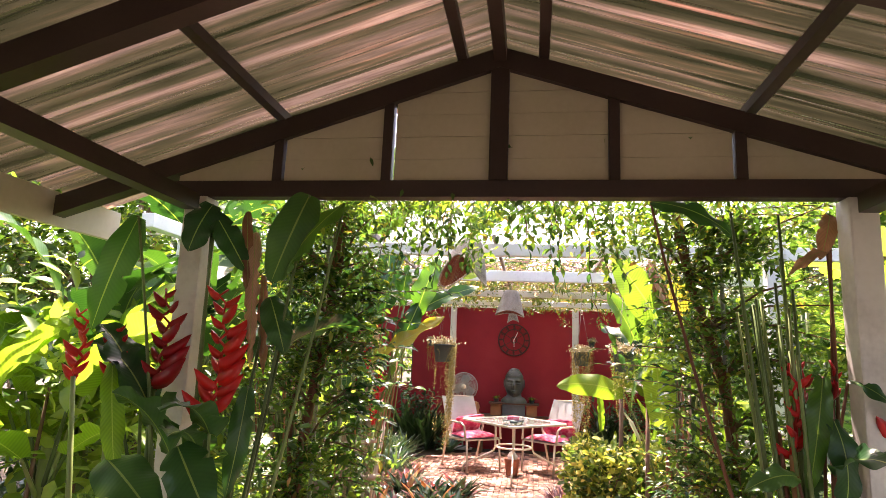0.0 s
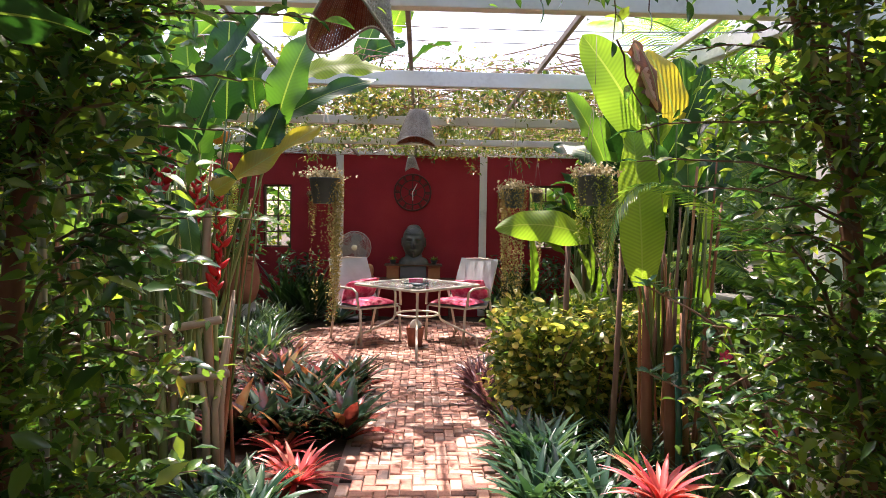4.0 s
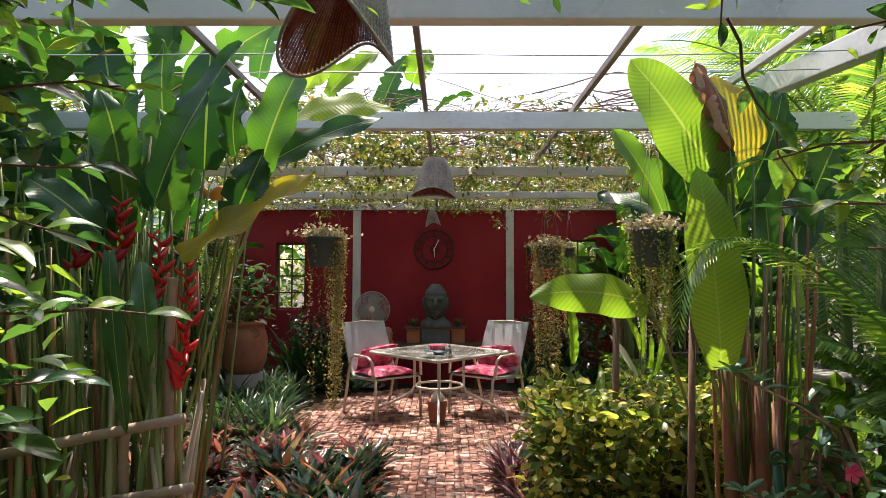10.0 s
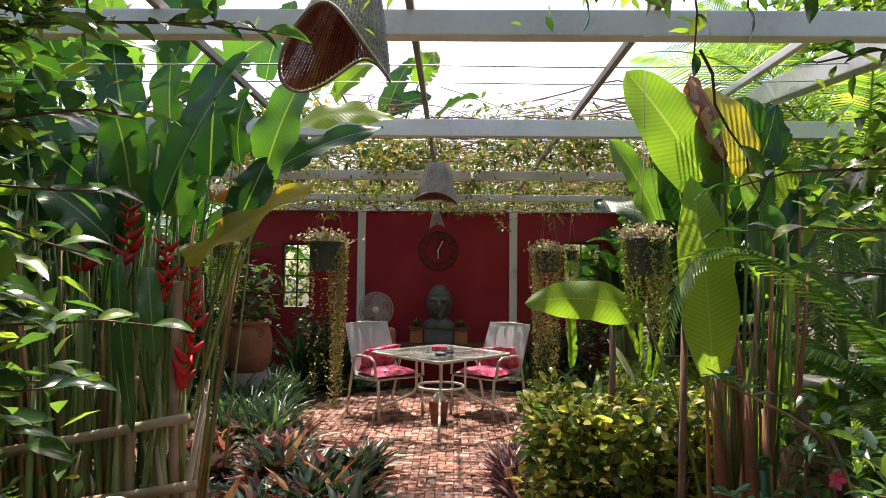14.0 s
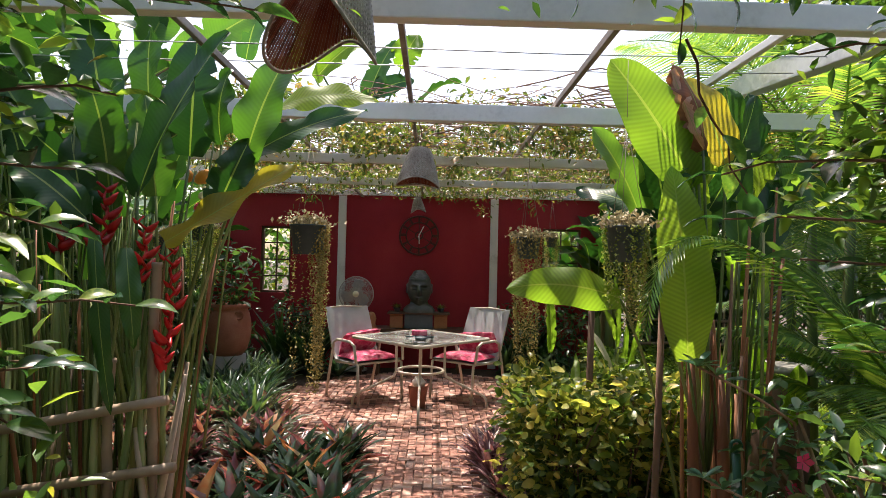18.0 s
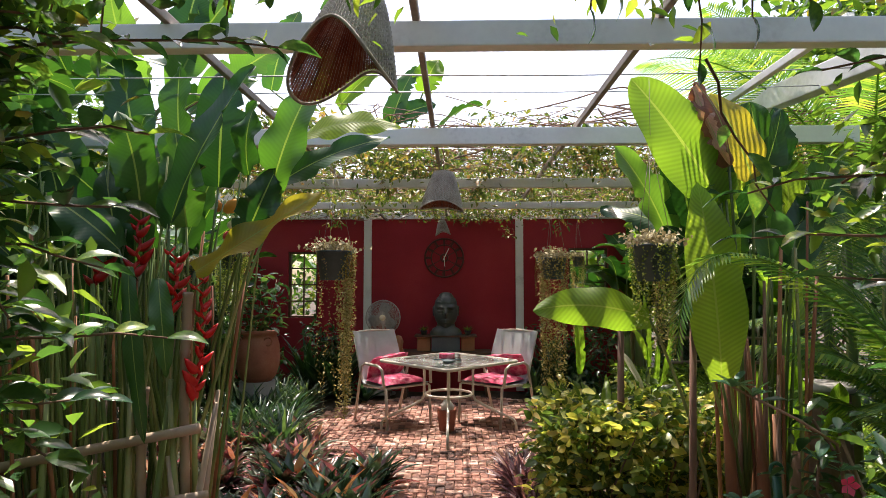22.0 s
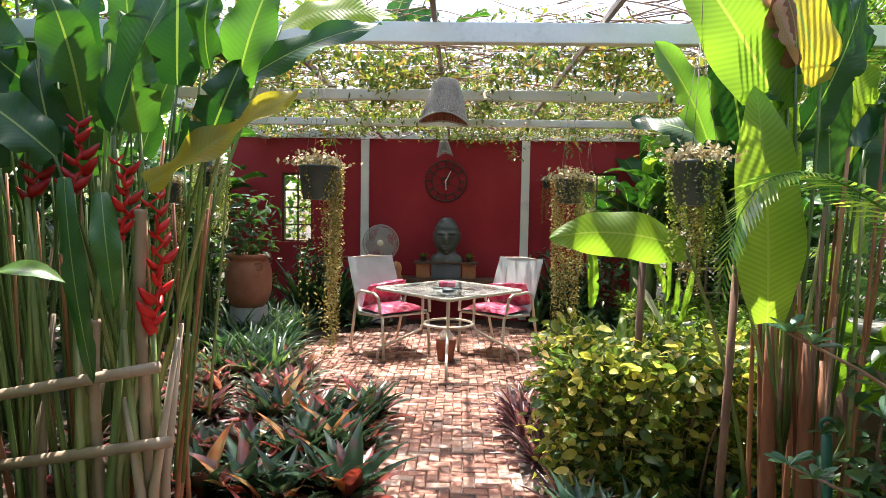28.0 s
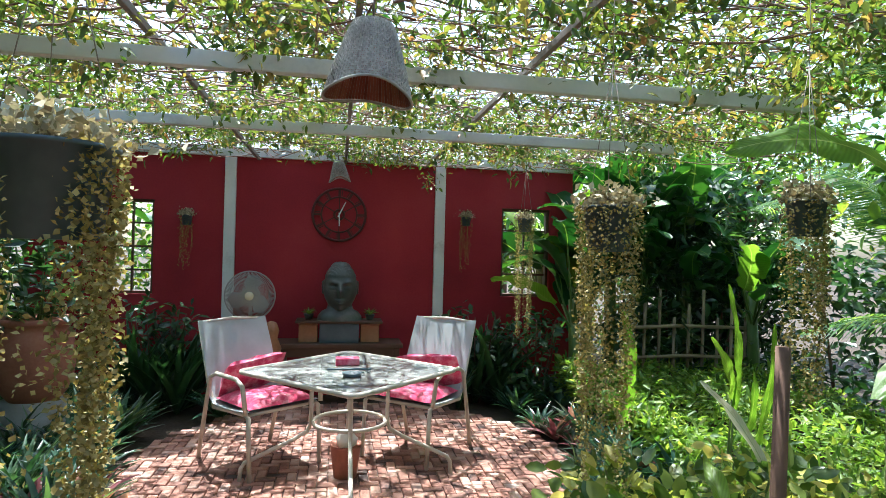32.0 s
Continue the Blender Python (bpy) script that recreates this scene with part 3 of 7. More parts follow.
# cream gable boards between the studs
cells = (-1.60, -1.075, -1.025, -.505, -.455, GX - .045, GX + .045, .575, .625, 1.125, 1.175, 1.95)
for a, b in zip(cells[::2], cells[1::2]):
    zs = (roof_z(a) - .10, roof_z(b) - .10)
    xa, xb = a + .001, b - .001
    top_ = max(zs)
    k = 0
    while 2.402 + .115 * k < top_ - .01:
        z0, z1 = 2.402 + .115 * k, min(top_, 2.402 + .115 * (k + 1) - .002)
        # the board's outline, cut off along the slope
        m_ = (zs[1] - zs[0]) / (xb - xa)
        pts = [(xa, z0), (xb, z0), (xb, z1), (xa, z1)]
        out = []
        for (px, pz), (qx, qz) in zip(pts, pts[1:] + pts[:1]):
            dp, dq = zs[0] + m_ * (px - xa) - pz, zs[0] + m_ * (qx - xa) - qz
            if dp >= 0:
                out.append((px, pz))
            if dp * dq < 0:
                u = dp / (dp - dq)
                out.append((px + (qx - px) * u, pz + (qz - pz) * u))
        n_ = len(out)
        if n_ > 2:
            yo = .002 * (k % 2)
            g = Geo().add([(x, -.005 + yo, z) for x, z in out] + [(x, .02 + yo, z) for x, z in out],
                          [tuple(range(n_)), tuple(range(2 * n_ - 1, n_ - 1, -1))] + [(i, i + n_, (i + 1) % n_ + n_, (i + 1) % n_) for i in range(n_)])
            part("gable_board", g, M_CREAM, carport, smooth=False)
        k += 1
for x in (-1.46, 1.625):
    part("post", Geo().box(x - .06, -.06, -.05, x + .06, .06, 2.315, bev=.01), M_POSTWHITE, carport, "cream painted square post", smooth=False)
    part("post", Geo().box(x - .09, -4.6, -.05, x + .09, -4.42, roof_z(x) - .18, bev=.01), M_POSTWHITE, carport, smooth=False)
    part("wall_plate", Geo().box(x - .04, -4.8, 2.235, x + .04, -.091, 2.315), M_BROWN, carport, smooth=False)
part("fascia", Geo().box(-2.34, -4.8, 2.17, -2.30, .5, 2.35), M_CREAM, carport, smooth=False)


def roof_sheet(side):
    g = Geo()
    n = 900
    x0, x1 = GX, (-2.36 if side < 0 else 2.55)
    v = []
    for i in range(n + 1):
        y = -13.1 + (GY + .42 + 13.1) * i / n
        c = .019 * math.tanh(1.5 * math.sin(2 * math.pi * (y + 8.08) / .15)) + .004 * math.sin(2 * math.pi * (y + 8.0) / .043)
        for x in (x0, (x0 + x1) / 2, x1):
            v.append((x, y - GY, roof_z(x) + .024 + c + .003 * math.sin(x * 3 + y * 5)))
    f = [(i * 3 + k, i * 3 + k + 1, i * 3 + k + 4, i * 3 + k + 3) for i in range(n) for k in (0, 1)]
    g.add(v, f)
    return g


m, N, L, B = material("aged_corrugated_sheet")
tc = N.new("ShaderNodeTexCoord")
mp = N.new("ShaderNodeMapping")
mp.inputs["Scale"].default_value = (.3, 9, .3)
L.new(tc.outputs["Object"], mp.inputs[0])
nz = N.new("ShaderNodeTexNoise")
nz.inputs["Scale"].default_value = 2.2
nz.inputs["Detail"].default_value = 8
L.new(mp.outputs[0], nz.inputs["Vector"])
nf = N.new("ShaderNodeTexNoise")
nf.inputs["Scale"].default_value = 9
nf.inputs["Detail"].default_value = 5
L.new(mp.outputs[0], nf.inputs["Vector"])
nm = N.new("ShaderNodeMath")
nm.operation = "MULTIPLY_ADD"
L.new(nf.outputs["Fac"], nm.inputs[0])
nm.inputs[1].default_value = .45
na = N.new("ShaderNodeMath")
na.operation = "SUBTRACT"
L.new(nz.outputs["Fac"], na.inputs[0])
na.inputs[1].default_value = .22
L.new(na.outputs[0], nm.inputs[2])
rr = ramp(N, L, nm.outputs[0], [(.40, (.008, .01, .005)), (.48, (.035, .03, .016)), (.54, (.11, .056, .042)), (.61, (.3, .17, .13)), (.7, (.6, .42, .36))])
r2 = ramp(N, L, nz.outputs["Fac"], [(.35, (.04, .05, .02)), (.5, (.2, .18, .1)), (.65, (.5, .36, .3))])
L.new(rr.outputs[0], B.inputs["Base Color"])
B.inputs["Roughness"].default_value = .16
B.inputs["Metallic"].default_value = .7
spk = N.new("ShaderNodeTexNoise")
spk.inputs["Scale"].default_value = 110
spk.inputs["Detail"].default_value = 3
L.new(tc.outputs["Object"], spk.inputs["Vector"])
spb = N.new("ShaderNodeBump")
spb.inputs["Strength"].default_value = .35
spb.inputs["Distance"].default_value = .003
L.new(spk.outputs["Fac"], spb.inputs["Height"])
L.new(spb.outputs[0], B.inputs["Normal"])
trn = N.new("ShaderNodeBsdfTranslucent")
L.new(r2.outputs[0], trn.inputs[0])
mxs = N.new("ShaderNodeMixShader")
mxs.inputs[0].default_value = .05
L.new(B.outputs[0], mxs.inputs[1])
L.new(trn.outputs[0], mxs.inputs[2])
L.new(mxs.outputs[0], N["Material Output"].inputs[0])
M_SHEET = m
for s in (-1, 1):
    part("roof_sheet", roof_sheet(s), M_SHEET, carport, "weathered reddish translucent corrugated sheet")
setting("wall_south", Geo().box(-2.4, -13.3, -.1, 2.6, -13.15, 2.6), M_CREAM, "plain cream rear wall of the carport", "wall")


# ---- plants: builders ----
def leaf_edges(rg_, nl, tear):
    """Width factors of a leaf's two edges, row by row: slow waves and a few narrow slits."""
    out = []
    for side in (0, 1):
        a, b, c = rg_.random() * 6, rg_.random() * 6, rg_.uniform(5, 9)
        e = [1 - tear * .3 * (.5 + .5 * math.sin(c * i / nl + a)) - tear * .1 * math.sin(3.1 * c * i / nl + b) for i in range(nl + 1)]
        for q in range(int(tear * 16)):
            i = rg_.randrange(3, nl - 1)
            e[i] *= 1 - rg_.uniform(.15, .5)
        out.append(e)
    return out


def big_leaf_geo(length, width, droop=.6, rise=.9, wave=.02, fold=.25, curl=0.0, seed=0, nl=22, nw=8, tear=0.0):
    """A broad leaf from the origin along +x, rising by rise (radians) and bending over by droop."""
    rg = random.Random(seed)
    g = Geo()
    p = Vector((0, 0, 0))
    uv = []
    a = rise
    v = []
    ph = rg.random() * 6
    edges = leaf_edges(rg, nl, tear)
    for i in range(nl + 1):
        u = i / nl
        w = width * .5 * (math.sin(math.pi * min(1, u * .95 + .05) ** .85) ** .55 if u < 1 else 0)
        w = max(w, .002)
        t = Vector((math.cos(a), 0, math.sin(a)))
        nrm = Vector((-math.sin(a), 0, math.cos(a)))
        for j in range(nw + 1):
            s = -1 + 2 * j / nw
            lift = fold * abs(s) * w - curl * s * s * w + wave * math.sin(u * 17 + ph + (2.1 if s > 0 else 0)) * abs(s) ** 2
            cut = 1 - (1 - edges[s > 0][i]) * abs(s) ** 1.5
            q = p + Vector((0, s * w * cut, 0)) + nrm * lift
            v.append(q)
            uv.append((u * length, s * .5))
        p = p + t * (length / nl)
        a -= droop / nl * (0.4 + 1.2 * u)
    f = [(i * (nw + 1) + j, (i + 1) * (nw + 1) + j, (i + 1) * (nw + 1) + j + 1, i * (nw + 1) + j + 1) for i in range(nl) for j in range(nw)]
    g.add(v, f)
    g.uv = uv
    return g


def stalk_pts(p0, p1, sag=.0, n=8):
    p0, p1 = Vector(p0), Vector(p1)
    return [p0.lerp(p1, i / n) + Vector((0, 0, sag * math.sin(math.pi * i / n))) for i in range(n + 1)]


def place(az, loc, roll=0):
    return Matrix.Translation(loc) @ Matrix.Rotation(az, 4, "Z") @ Matrix.Rotation(roll, 4, "X")


def leaf_on(parent, base, top, az, length, width, mat, rise=.9, droop=.8, rad=.012, stem=None, roll=0, seed=0, label="", sag=0., **kw):
    """A petiole from base to top and a broad leaf at its end, as two parts."""
    st_ = part("stem", Geo().tube(stalk_pts(base, top, sag), [rad * (1 - .5 * i / 8) for i in range(9)], 7), stem or M_STEM, parent)
    g = big_leaf_geo(length, width, droop, rise, seed=seed, **kw)
    part("leaf", g, mat, st_, label, at=place(az, top, roll))


def leaf_between(parent, base, tip, facing, width, mat, sag=.1, seed=0, label="", root=None, wave=.015, fold=.15, curl=0., tear=.1, nl=26, nw=8, rad=.01, stem=None, bow=0.0):
    """A broad leaf from base to tip, its face turned towards facing; root: where its petiole starts. World places."""
    rg_ = random.Random(seed)
    o = parent.matrix_world.translation
    b, t_ = Vector(base) - o, Vector(tip) - o
    n0 = Vector(facing).normalized()
    ax_ = (t_ - b).normalized()
    sd = ax_.cross(n0).normalized()
    n0 = sd.cross(ax_)
    ln = (t_ - b).length
    ph = rg_.random() * 6
    edges = leaf_edges(rg_, nl, tear)
    v, uv = [], []
    for i in range(nl + 1):
        u = i / nl
        c = b.lerp(t_, u) + n0 * (sag * 4 * u * (1 - u)) + Vector((0, 0, bow * 4 * u * (1 - u)))
        w = max(.002, width * .5 * (math.sin(math.pi * min(1, u * .95 + .05) ** .85) ** .55 if u < 1 else 0))
        for j in range(nw + 1):
            s = -1 + 2 * j / nw
            k = 1 - (1 - edges[s > 0][i]) * abs(s) ** 1.5
            lift = fold * abs(s) * w - curl * s * s * w + wave * math.sin(u * 15 + ph + (2 if s > 0 else 0)) * s * s
            v.append(c + sd * (s * w * k) + n0 * lift)
            uv.append((u * ln, s * .5))
    g = Geo().add(v, [(i * (nw + 1) + j, (i + 1) * (nw + 1) + j, (i + 1) * (nw + 1) + j + 1, i * (nw + 1) + j + 1) for i in range(nl) for j in range(nw)])
    g.uv = uv
    st_ = parent
    if root is not None:
        r_ = Vector(root) - o
        m_ = r_.lerp(b, .6) - ax_ * .08
        pts = [r_.lerp(m_, q) .lerp(m_.lerp(b, q), q) for q in [k_ / 8 for k_ in range(9)]]
        st_ = part("stem", Geo().tube(pts, [rad * (1 - .05 * k_) for k_ in range(9)], 7), stem or M_STEM, parent)
    part("leaf", g, mat, st_, label)


def bract_spike(parent, top, length, n, size, az0=0, hang=True):
    """A hanging heliconia flower spike: a zigzag rachis with pointed boat-shaped bracts."""
    g = Geo()
    pts = []
    d = -1 if hang else 1
    for i in range(n + 1):
        u = i / n
        pts.append((top[0] + .02 * math.sin(i * 3.1) + .03 * math.sin(u * 3), top[1] + .02 * math.cos(i * 2.2), top[2] + d * length * u))
    g.tube(pts, [.011 * (1 - .5 * i / n) for i in range(n + 1)], 6)
    for i in range(n):
        u = i / n
        p = Vector(pts[i])
        az = az0 + (0 if i % 2 else math.pi) + .6 * math.sin(i * 1.7 + top[0] * 9)
        ln = size * (1.12 - .6 * u) * (.85 + .25 * math.sin(i * 2.9 + top[0] * 5))
        w = ln * .31
        t = Vector((math.cos(az), math.sin(az), 0))
        s = Vector((-t.y, t.x, 0))
        secs = []
        for k in range(6):
            q = k / 5
            c = p + t * (ln * q * (.9 - .15 * q)) + Vector((0, 0, ln * (.32 * q + .25 * q * q)))
            r = w * (.55 + 1.6 * q) * (1 - q) ** .75 * 1.05 + .0015
            secs += [c + s * r * .45 + Vector((0, 0, r * .5)), c + s * r * .5 - Vector((0, 0, r * .5)), c - Vector((0, 0, r * 1.25)), c - s * r * .5 - Vector((0, 0, r * .5)), c - s * r * .45 + Vector((0, 0, r * .5))]
        g.add(secs, [(k * 5 + a, k * 5 + (a + 1) % 5, (k + 1) * 5 + (a + 1) % 5, (k + 1) * 5 + a) for k in range(5) for a in range(5)])
    part("flower", g, M_REDFLOWER, parent, "hanging scarlet flower spike" if hang else "upright scarlet flower spike")


def rosette_geo(n, length, width, rng, lift=.5, spread=.5, nl=5):
    """A rosette of strap leaves on the origin."""
    g = Geo()
    for i in range(n):
        az = i * 2.399 + rng.uniform(-.3, .3)
        el = min(1.45, max(.1, lift + spread * (i / n) + rng.uniform(-.15, .15)))
        ln = length * rng.uniform(.75, 1.1)
        w = width * rng.uniform(.8, 1.1)
        t = Vector((math.cos(az), math.sin(az), 0))
        s = Vector((-t.y, t.x, 0))
        p = Vector((0, 0, .01)) + t * .01
        v = []
        a = el
        for k in range(nl + 1):
            u = k / nl
            hw = w * .5 * (.75 + .5 * u if u < .5 else 2 * (1 - u) * 1.0) + .0008
            up = t * (-math.sin(a)) + Vector((0, 0, math.cos(a)))
            v += [p + s * hw + up * hw * .5, p, p - s * hw + up * hw * .5]
            p = p + (t * math.cos(a) + Vector((0, 0, math.sin(a)))) * (ln / nl)
            a -= .5 / nl * (1 + u)
        g.add(v, [(k * 3 + j, (k + 1) * 3 + j, (k + 1) * 3 + j + 1, k * 3 + j + 1) for k in range(nl) for j in range(2)])
    return g


def bush_leaves(name, parent, n, mat, seed, sampler, lmin, lmax, ratio=.5, outward=None, fine=True, tilt=.5, label="", down=.15):
    rng = np.random.default_rng(seed)
    pos = sampler(rng, n)
    ax = rng.normal(0, 1, (n, 3)) * [1, 1, .6] + [0, 0, -down]
    if outward is not None:
        ax += outward(pos)
    ln = rng.uniform(lmin, lmax, n)
    me = leaves_mesh(name, pos, ax, ln, ln * ratio * rng.uniform(.8, 1.2, n), mat, rng, fine, tilt)
    ob = part(name, me, mat, parent, label)
    tagged(ob, kind="stuff")
    return ob


def box_sampler(lo, hi, clump=0, spread=.12):
    lo, hi = np.array(lo, float), np.array(hi, float)

    def f(rng, n):
        if not clump:
            return rng.uniform(lo, hi, (n, 3))
        c = rng.uniform(lo, hi, (clump, 3))
        return c[rng.integers(0, clump, n)] + rng.normal(0, spread, (n, 3))
    return f

# ---- plants at the carport ----
def vine_column(x, y, seed, lean, n, xo):
    """A climber on an arch leg: twisted trunk, branches and a tall curtain of small leaves."""
    rg = random.Random(seed)
    t = thing("climbing_shrub", "tall climbing shrub with twisted brown trunk and small glossy leaves", "shrub", x, y, 0, group="arch climbers")
    pts = [(lean * (i / 10) ** 1.4 + .02 * math.sin(i * 1.3), .03 * math.cos(i * 1.7), 2.6 * i / 10 - .05) for i in range(11)]
    part("trunk", Geo().tube(pts, [.038 - .0016 * i + .004 * math.sin(i * 2.3) for i in range(11)], 10), M_TRUNK, t)
    part("trunk", Geo().tube([(p[0] * .8 + .07 * math.sin(i * .9), p[1] + .06 * math.cos(i * .8), p[2]) for i, p in enumerate(pts)], [.017 - .0008 * i for i in range(11)], 7), M_TRUNK, t)
    cs = []
    for i in range(64):
        k = rg.uniform(.5, 10)
        p = pts[int(k)]
        e = (rg.uniform(*xo), rg.uniform(-.42, .1), p[2] + rg.uniform(-.1, .35))
        b = Geo().tube([p, ((p[0] + e[0]) / 2, (p[1] + e[1]) / 2, (p[2] + e[2]) / 2 + .06), e], [.008, .006, .003], 5)
        part("branch", b, M_BARK, t)
        cs.append((p, e))
    A, Bq = np.array([c[0] for c in cs]), np.array([c[1] for c in cs])

    def smp(rng, n):
        k = rng.integers(0, len(cs), n)
        u = rng.uniform(.25, 1.08, (n, 1))
        return A[k] * (1 - u) + Bq[k] * u + rng.normal(0, .07, (n, 3)) - [0, 0, .03]
    bush_leaves("leaves", t, n, G_VINE, seed, smp, .028, .06, .42)
    return t


vine_l = vine_column(-1.1, -7.55, 3, .26, 8800, (-.32, .52))
vine_r = vine_column(1.44, -7.42, 5, -.45, 10500, (-.62, .3))

def leaf_unit(seed):
    """One pointed oval leaf, a unit long, with a folded midrib."""
    rgl = random.Random(seed)
    g = Geo()
    v = []
    for i in range(7):
        u = i / 6
        w = .23 * math.sin(math.pi * min(1, u * .97 + .03) ** .9) ** .8 if i < 6 else .001
        z = .1 * math.sin(u * 2.6) - .22 * u * u
        v += [(u, w, z + .25 * w), (u, w * .5, z + .08 * w), (u, 0, z), (u, -w * .5, z + .08 * w), (u, -w, z + .25 * w + rgl.uniform(-.01, .01))]
    g.add(v, [(i * 5 + k, (i + 1) * 5 + k, (i + 1) * 5 + k + 1, i * 5 + k + 1) for i in range(6) for k in range(4)])
    return mesh_of("leaf", g, G_TWIG)


TWIG_LEAVES = [leaf_unit(i) for i in range(3)]


def leafy_twig(parent, p0, p1, n, size, rgt, droop=.04, rad=.0035):
    """A bent twig from p0 to p1 (world) with leaves in turn on both sides."""
    o = parent.matrix_world.translation
    a_, b_ = Vector(p0) - o, Vector(p1) - o
    pts = [a_.lerp(b_, k / 6) + Vector((rgt.uniform(-.012, .012), rgt.uniform(-.012, .012), droop * math.sin(math.pi * k / 6) + rgt.uniform(-.008, .008))) for k in range(7)]
    tw = part("twig", Geo().tube(pts, [rad * (1.25 - .12 * k) for k in range(7)], 5), M_BARK, parent)
    ax_ = (b_ - a_).normalized()
    for i in range(n):
        u = .22 + .78 * (i + 1) / n
        k = min(5, int(u * 6))
        p = pts[k].lerp(pts[k + 1], u * 6 - k) if u < 1 else pts[6]
        side = ax_.cross(Vector((0, 0, 1))).normalized() * (1 if i % 2 else -1)
        d = (ax_ * rgt.uniform(.5, 1.1) + side * rgt.uniform(.4, 1.0) + Vector((0, 0, rgt.uniform(-.5, .35)))).normalized()
        if i == n - 1:
            d = (ax_ + Vector((0, 0, -.2))).normalized()
        y_ = Vector((0, 0, 1)).cross(d).normalized()
        z_ = d.cross(y_)
        m_ = Matrix((d, y_, z_)).transposed().to_4x4()
        m_ = Matrix.Translation(p) @ m_ @ Matrix.Rotation(rgt.uniform(-.7, .7), 4, "X") @ Matrix.Scale(size * rgt.uniform(.7, 1.2), 4)
        part("leaf", TWIG_LEAVES[i % 3], G_TWIG, tw, at=m_)


rgt = random.Random(1700)
ends = [(-.24, -7.45, 1.93, 14), (-.43, -7.55, 1.74, 9), (-.47, -7.6, 1.6, 8), (-.42, -7.5, 1.385, 9), (-.52, -7.55, 1.5, 8), (-.55, -7.6, 1.2, 8), (-.58, -7.55, 1.0, 8), (-.6, -7.6, .85, 8), (-.56, -7.5, .7, 8), (-.62, -7.6, 1.85, 8), (-.5, -7.5, 2.02, 8), (-.5, -7.7, .55, 8), (-.6, -7.7, 1.32, 7), (-.58, -7.65, 1.68, 7)]
ends += [(rgt.uniform(-.72, -.5), rgt.uniform(-7.78, -7.35), rgt.uniform(.4, 1.95), 8) for i in range(30)]
for x, y, z, n in ends:
    leafy_twig(vine_l, (-.9, -7.56, z - rgt.uniform(-.02, .12)), (x, y, z), n, .074, rgt)
ends = [(.62, -7.5, 1.55, 9), (.6, -7.5, 1.64, 9), (.72, -7.55, 1.48, 8), (.84, -7.5, 1.1, 8), (.88, -7.55, .92, 8), (.75, -7.5, 1.85, 8)]
ends += [(rgt.uniform(.86, 1.0), rgt.uniform(-7.7, -7.35), rgt.uniform(.5, 2.0), 8) for i in range(16)]
for x, y, z, n in ends:
    leafy_twig(vine_r, (1.16, -7.6, z - rgt.uniform(-.02, .12)), (x, y, z), n, .066, rgt)

bush_leaves("leaves", vine_l, 900, G_TWIGS, 1711, lambda rng, n: np.stack([rng.uniform(-.05, .46, n), rng.uniform(-.3, .3, n), rng.uniform(.4, 2.0, n)], 1), .055, .1, .42)
bush_leaves("leaves", vine_r, 320, G_TWIGS, 1712, lambda rng, n: np.stack([rng.uniform(-.38, .15, n), rng.uniform(-.3, .3, n), rng.uniform(.4, 2.0, n)], 1), .055, .1, .42)

# canopy over the arch between the two climbers
arch = thing("garden_arch", "thin metal arch covered in dark green climber", "arch", 0, -7.45, 0)
part("frame", Geo().tube([(-1.0, 0, -.05), (-1.0, 0, 2.3), (-.7, 0, 2.55), (.1, 0, 2.66), (.95, 0, 2.55), (1.25, 0, 2.3), (1.25, 0, -.05)], .012, 8), M_STEEL, arch)


def arch_sampler(rng, n):
    x = rng.uniform(-1.25, 1.5, n)
    c = 2.45 - .06 * np.abs(x) ** 2 + .06 * np.sin(x * 7) + .04 * np.sin(x * 17)
    pos = np.stack([x, rng.normal(0, .22, n), np.maximum(c + rng.normal(0, .13, n), 2.09)], 1)
    return pos


bush_leaves("leaves", arch, 5600, G_VINE, 21, arch_sampler, .035, .07, .45, down=.5)
for x, z, n in ((.36, 2.0, 9), (.40, 2.04, 7), (.66, 1.98, 7), (.75, 2.0, 6), (-.28, 2.06, 9), (-.34, 2.0, 8), (-.15, 2.1, 7), (.2, 2.18, 7), (-.6, 1.92, 9), (-.7, 2.0, 9), (-.45, 2.08, 8)):
    leafy_twig(arch, (x * .85, -7.45, 2.5), (x, -7.43, z), n, .062, rgt, 0)
leafy_twig(arch, (.52, -7.45, 2.4), (.57, -7.42, 1.9), 5, .06, rgt, 0, .003)
leafy_twig(arch, (.57, -7.42, 1.905), (.70, -7.38, 1.62), 4, .075, rgt, 0, .0027)
for i in range(26):
    x = R.uniform(-1.2, 1.4)
    z = 2.6 - .16 * x * x
    part("twig", Geo().tube([(x, 0, z), (x + R.uniform(-.1, .1), R.uniform(-.2, .3), z - R.uniform(.0, .12)), (x + R.uniform(-.2, .2), R.uniform(-.3, .45), z - R.uniform(.02, .3))], [.005, .004, .002], 5), M_BARK, arch)


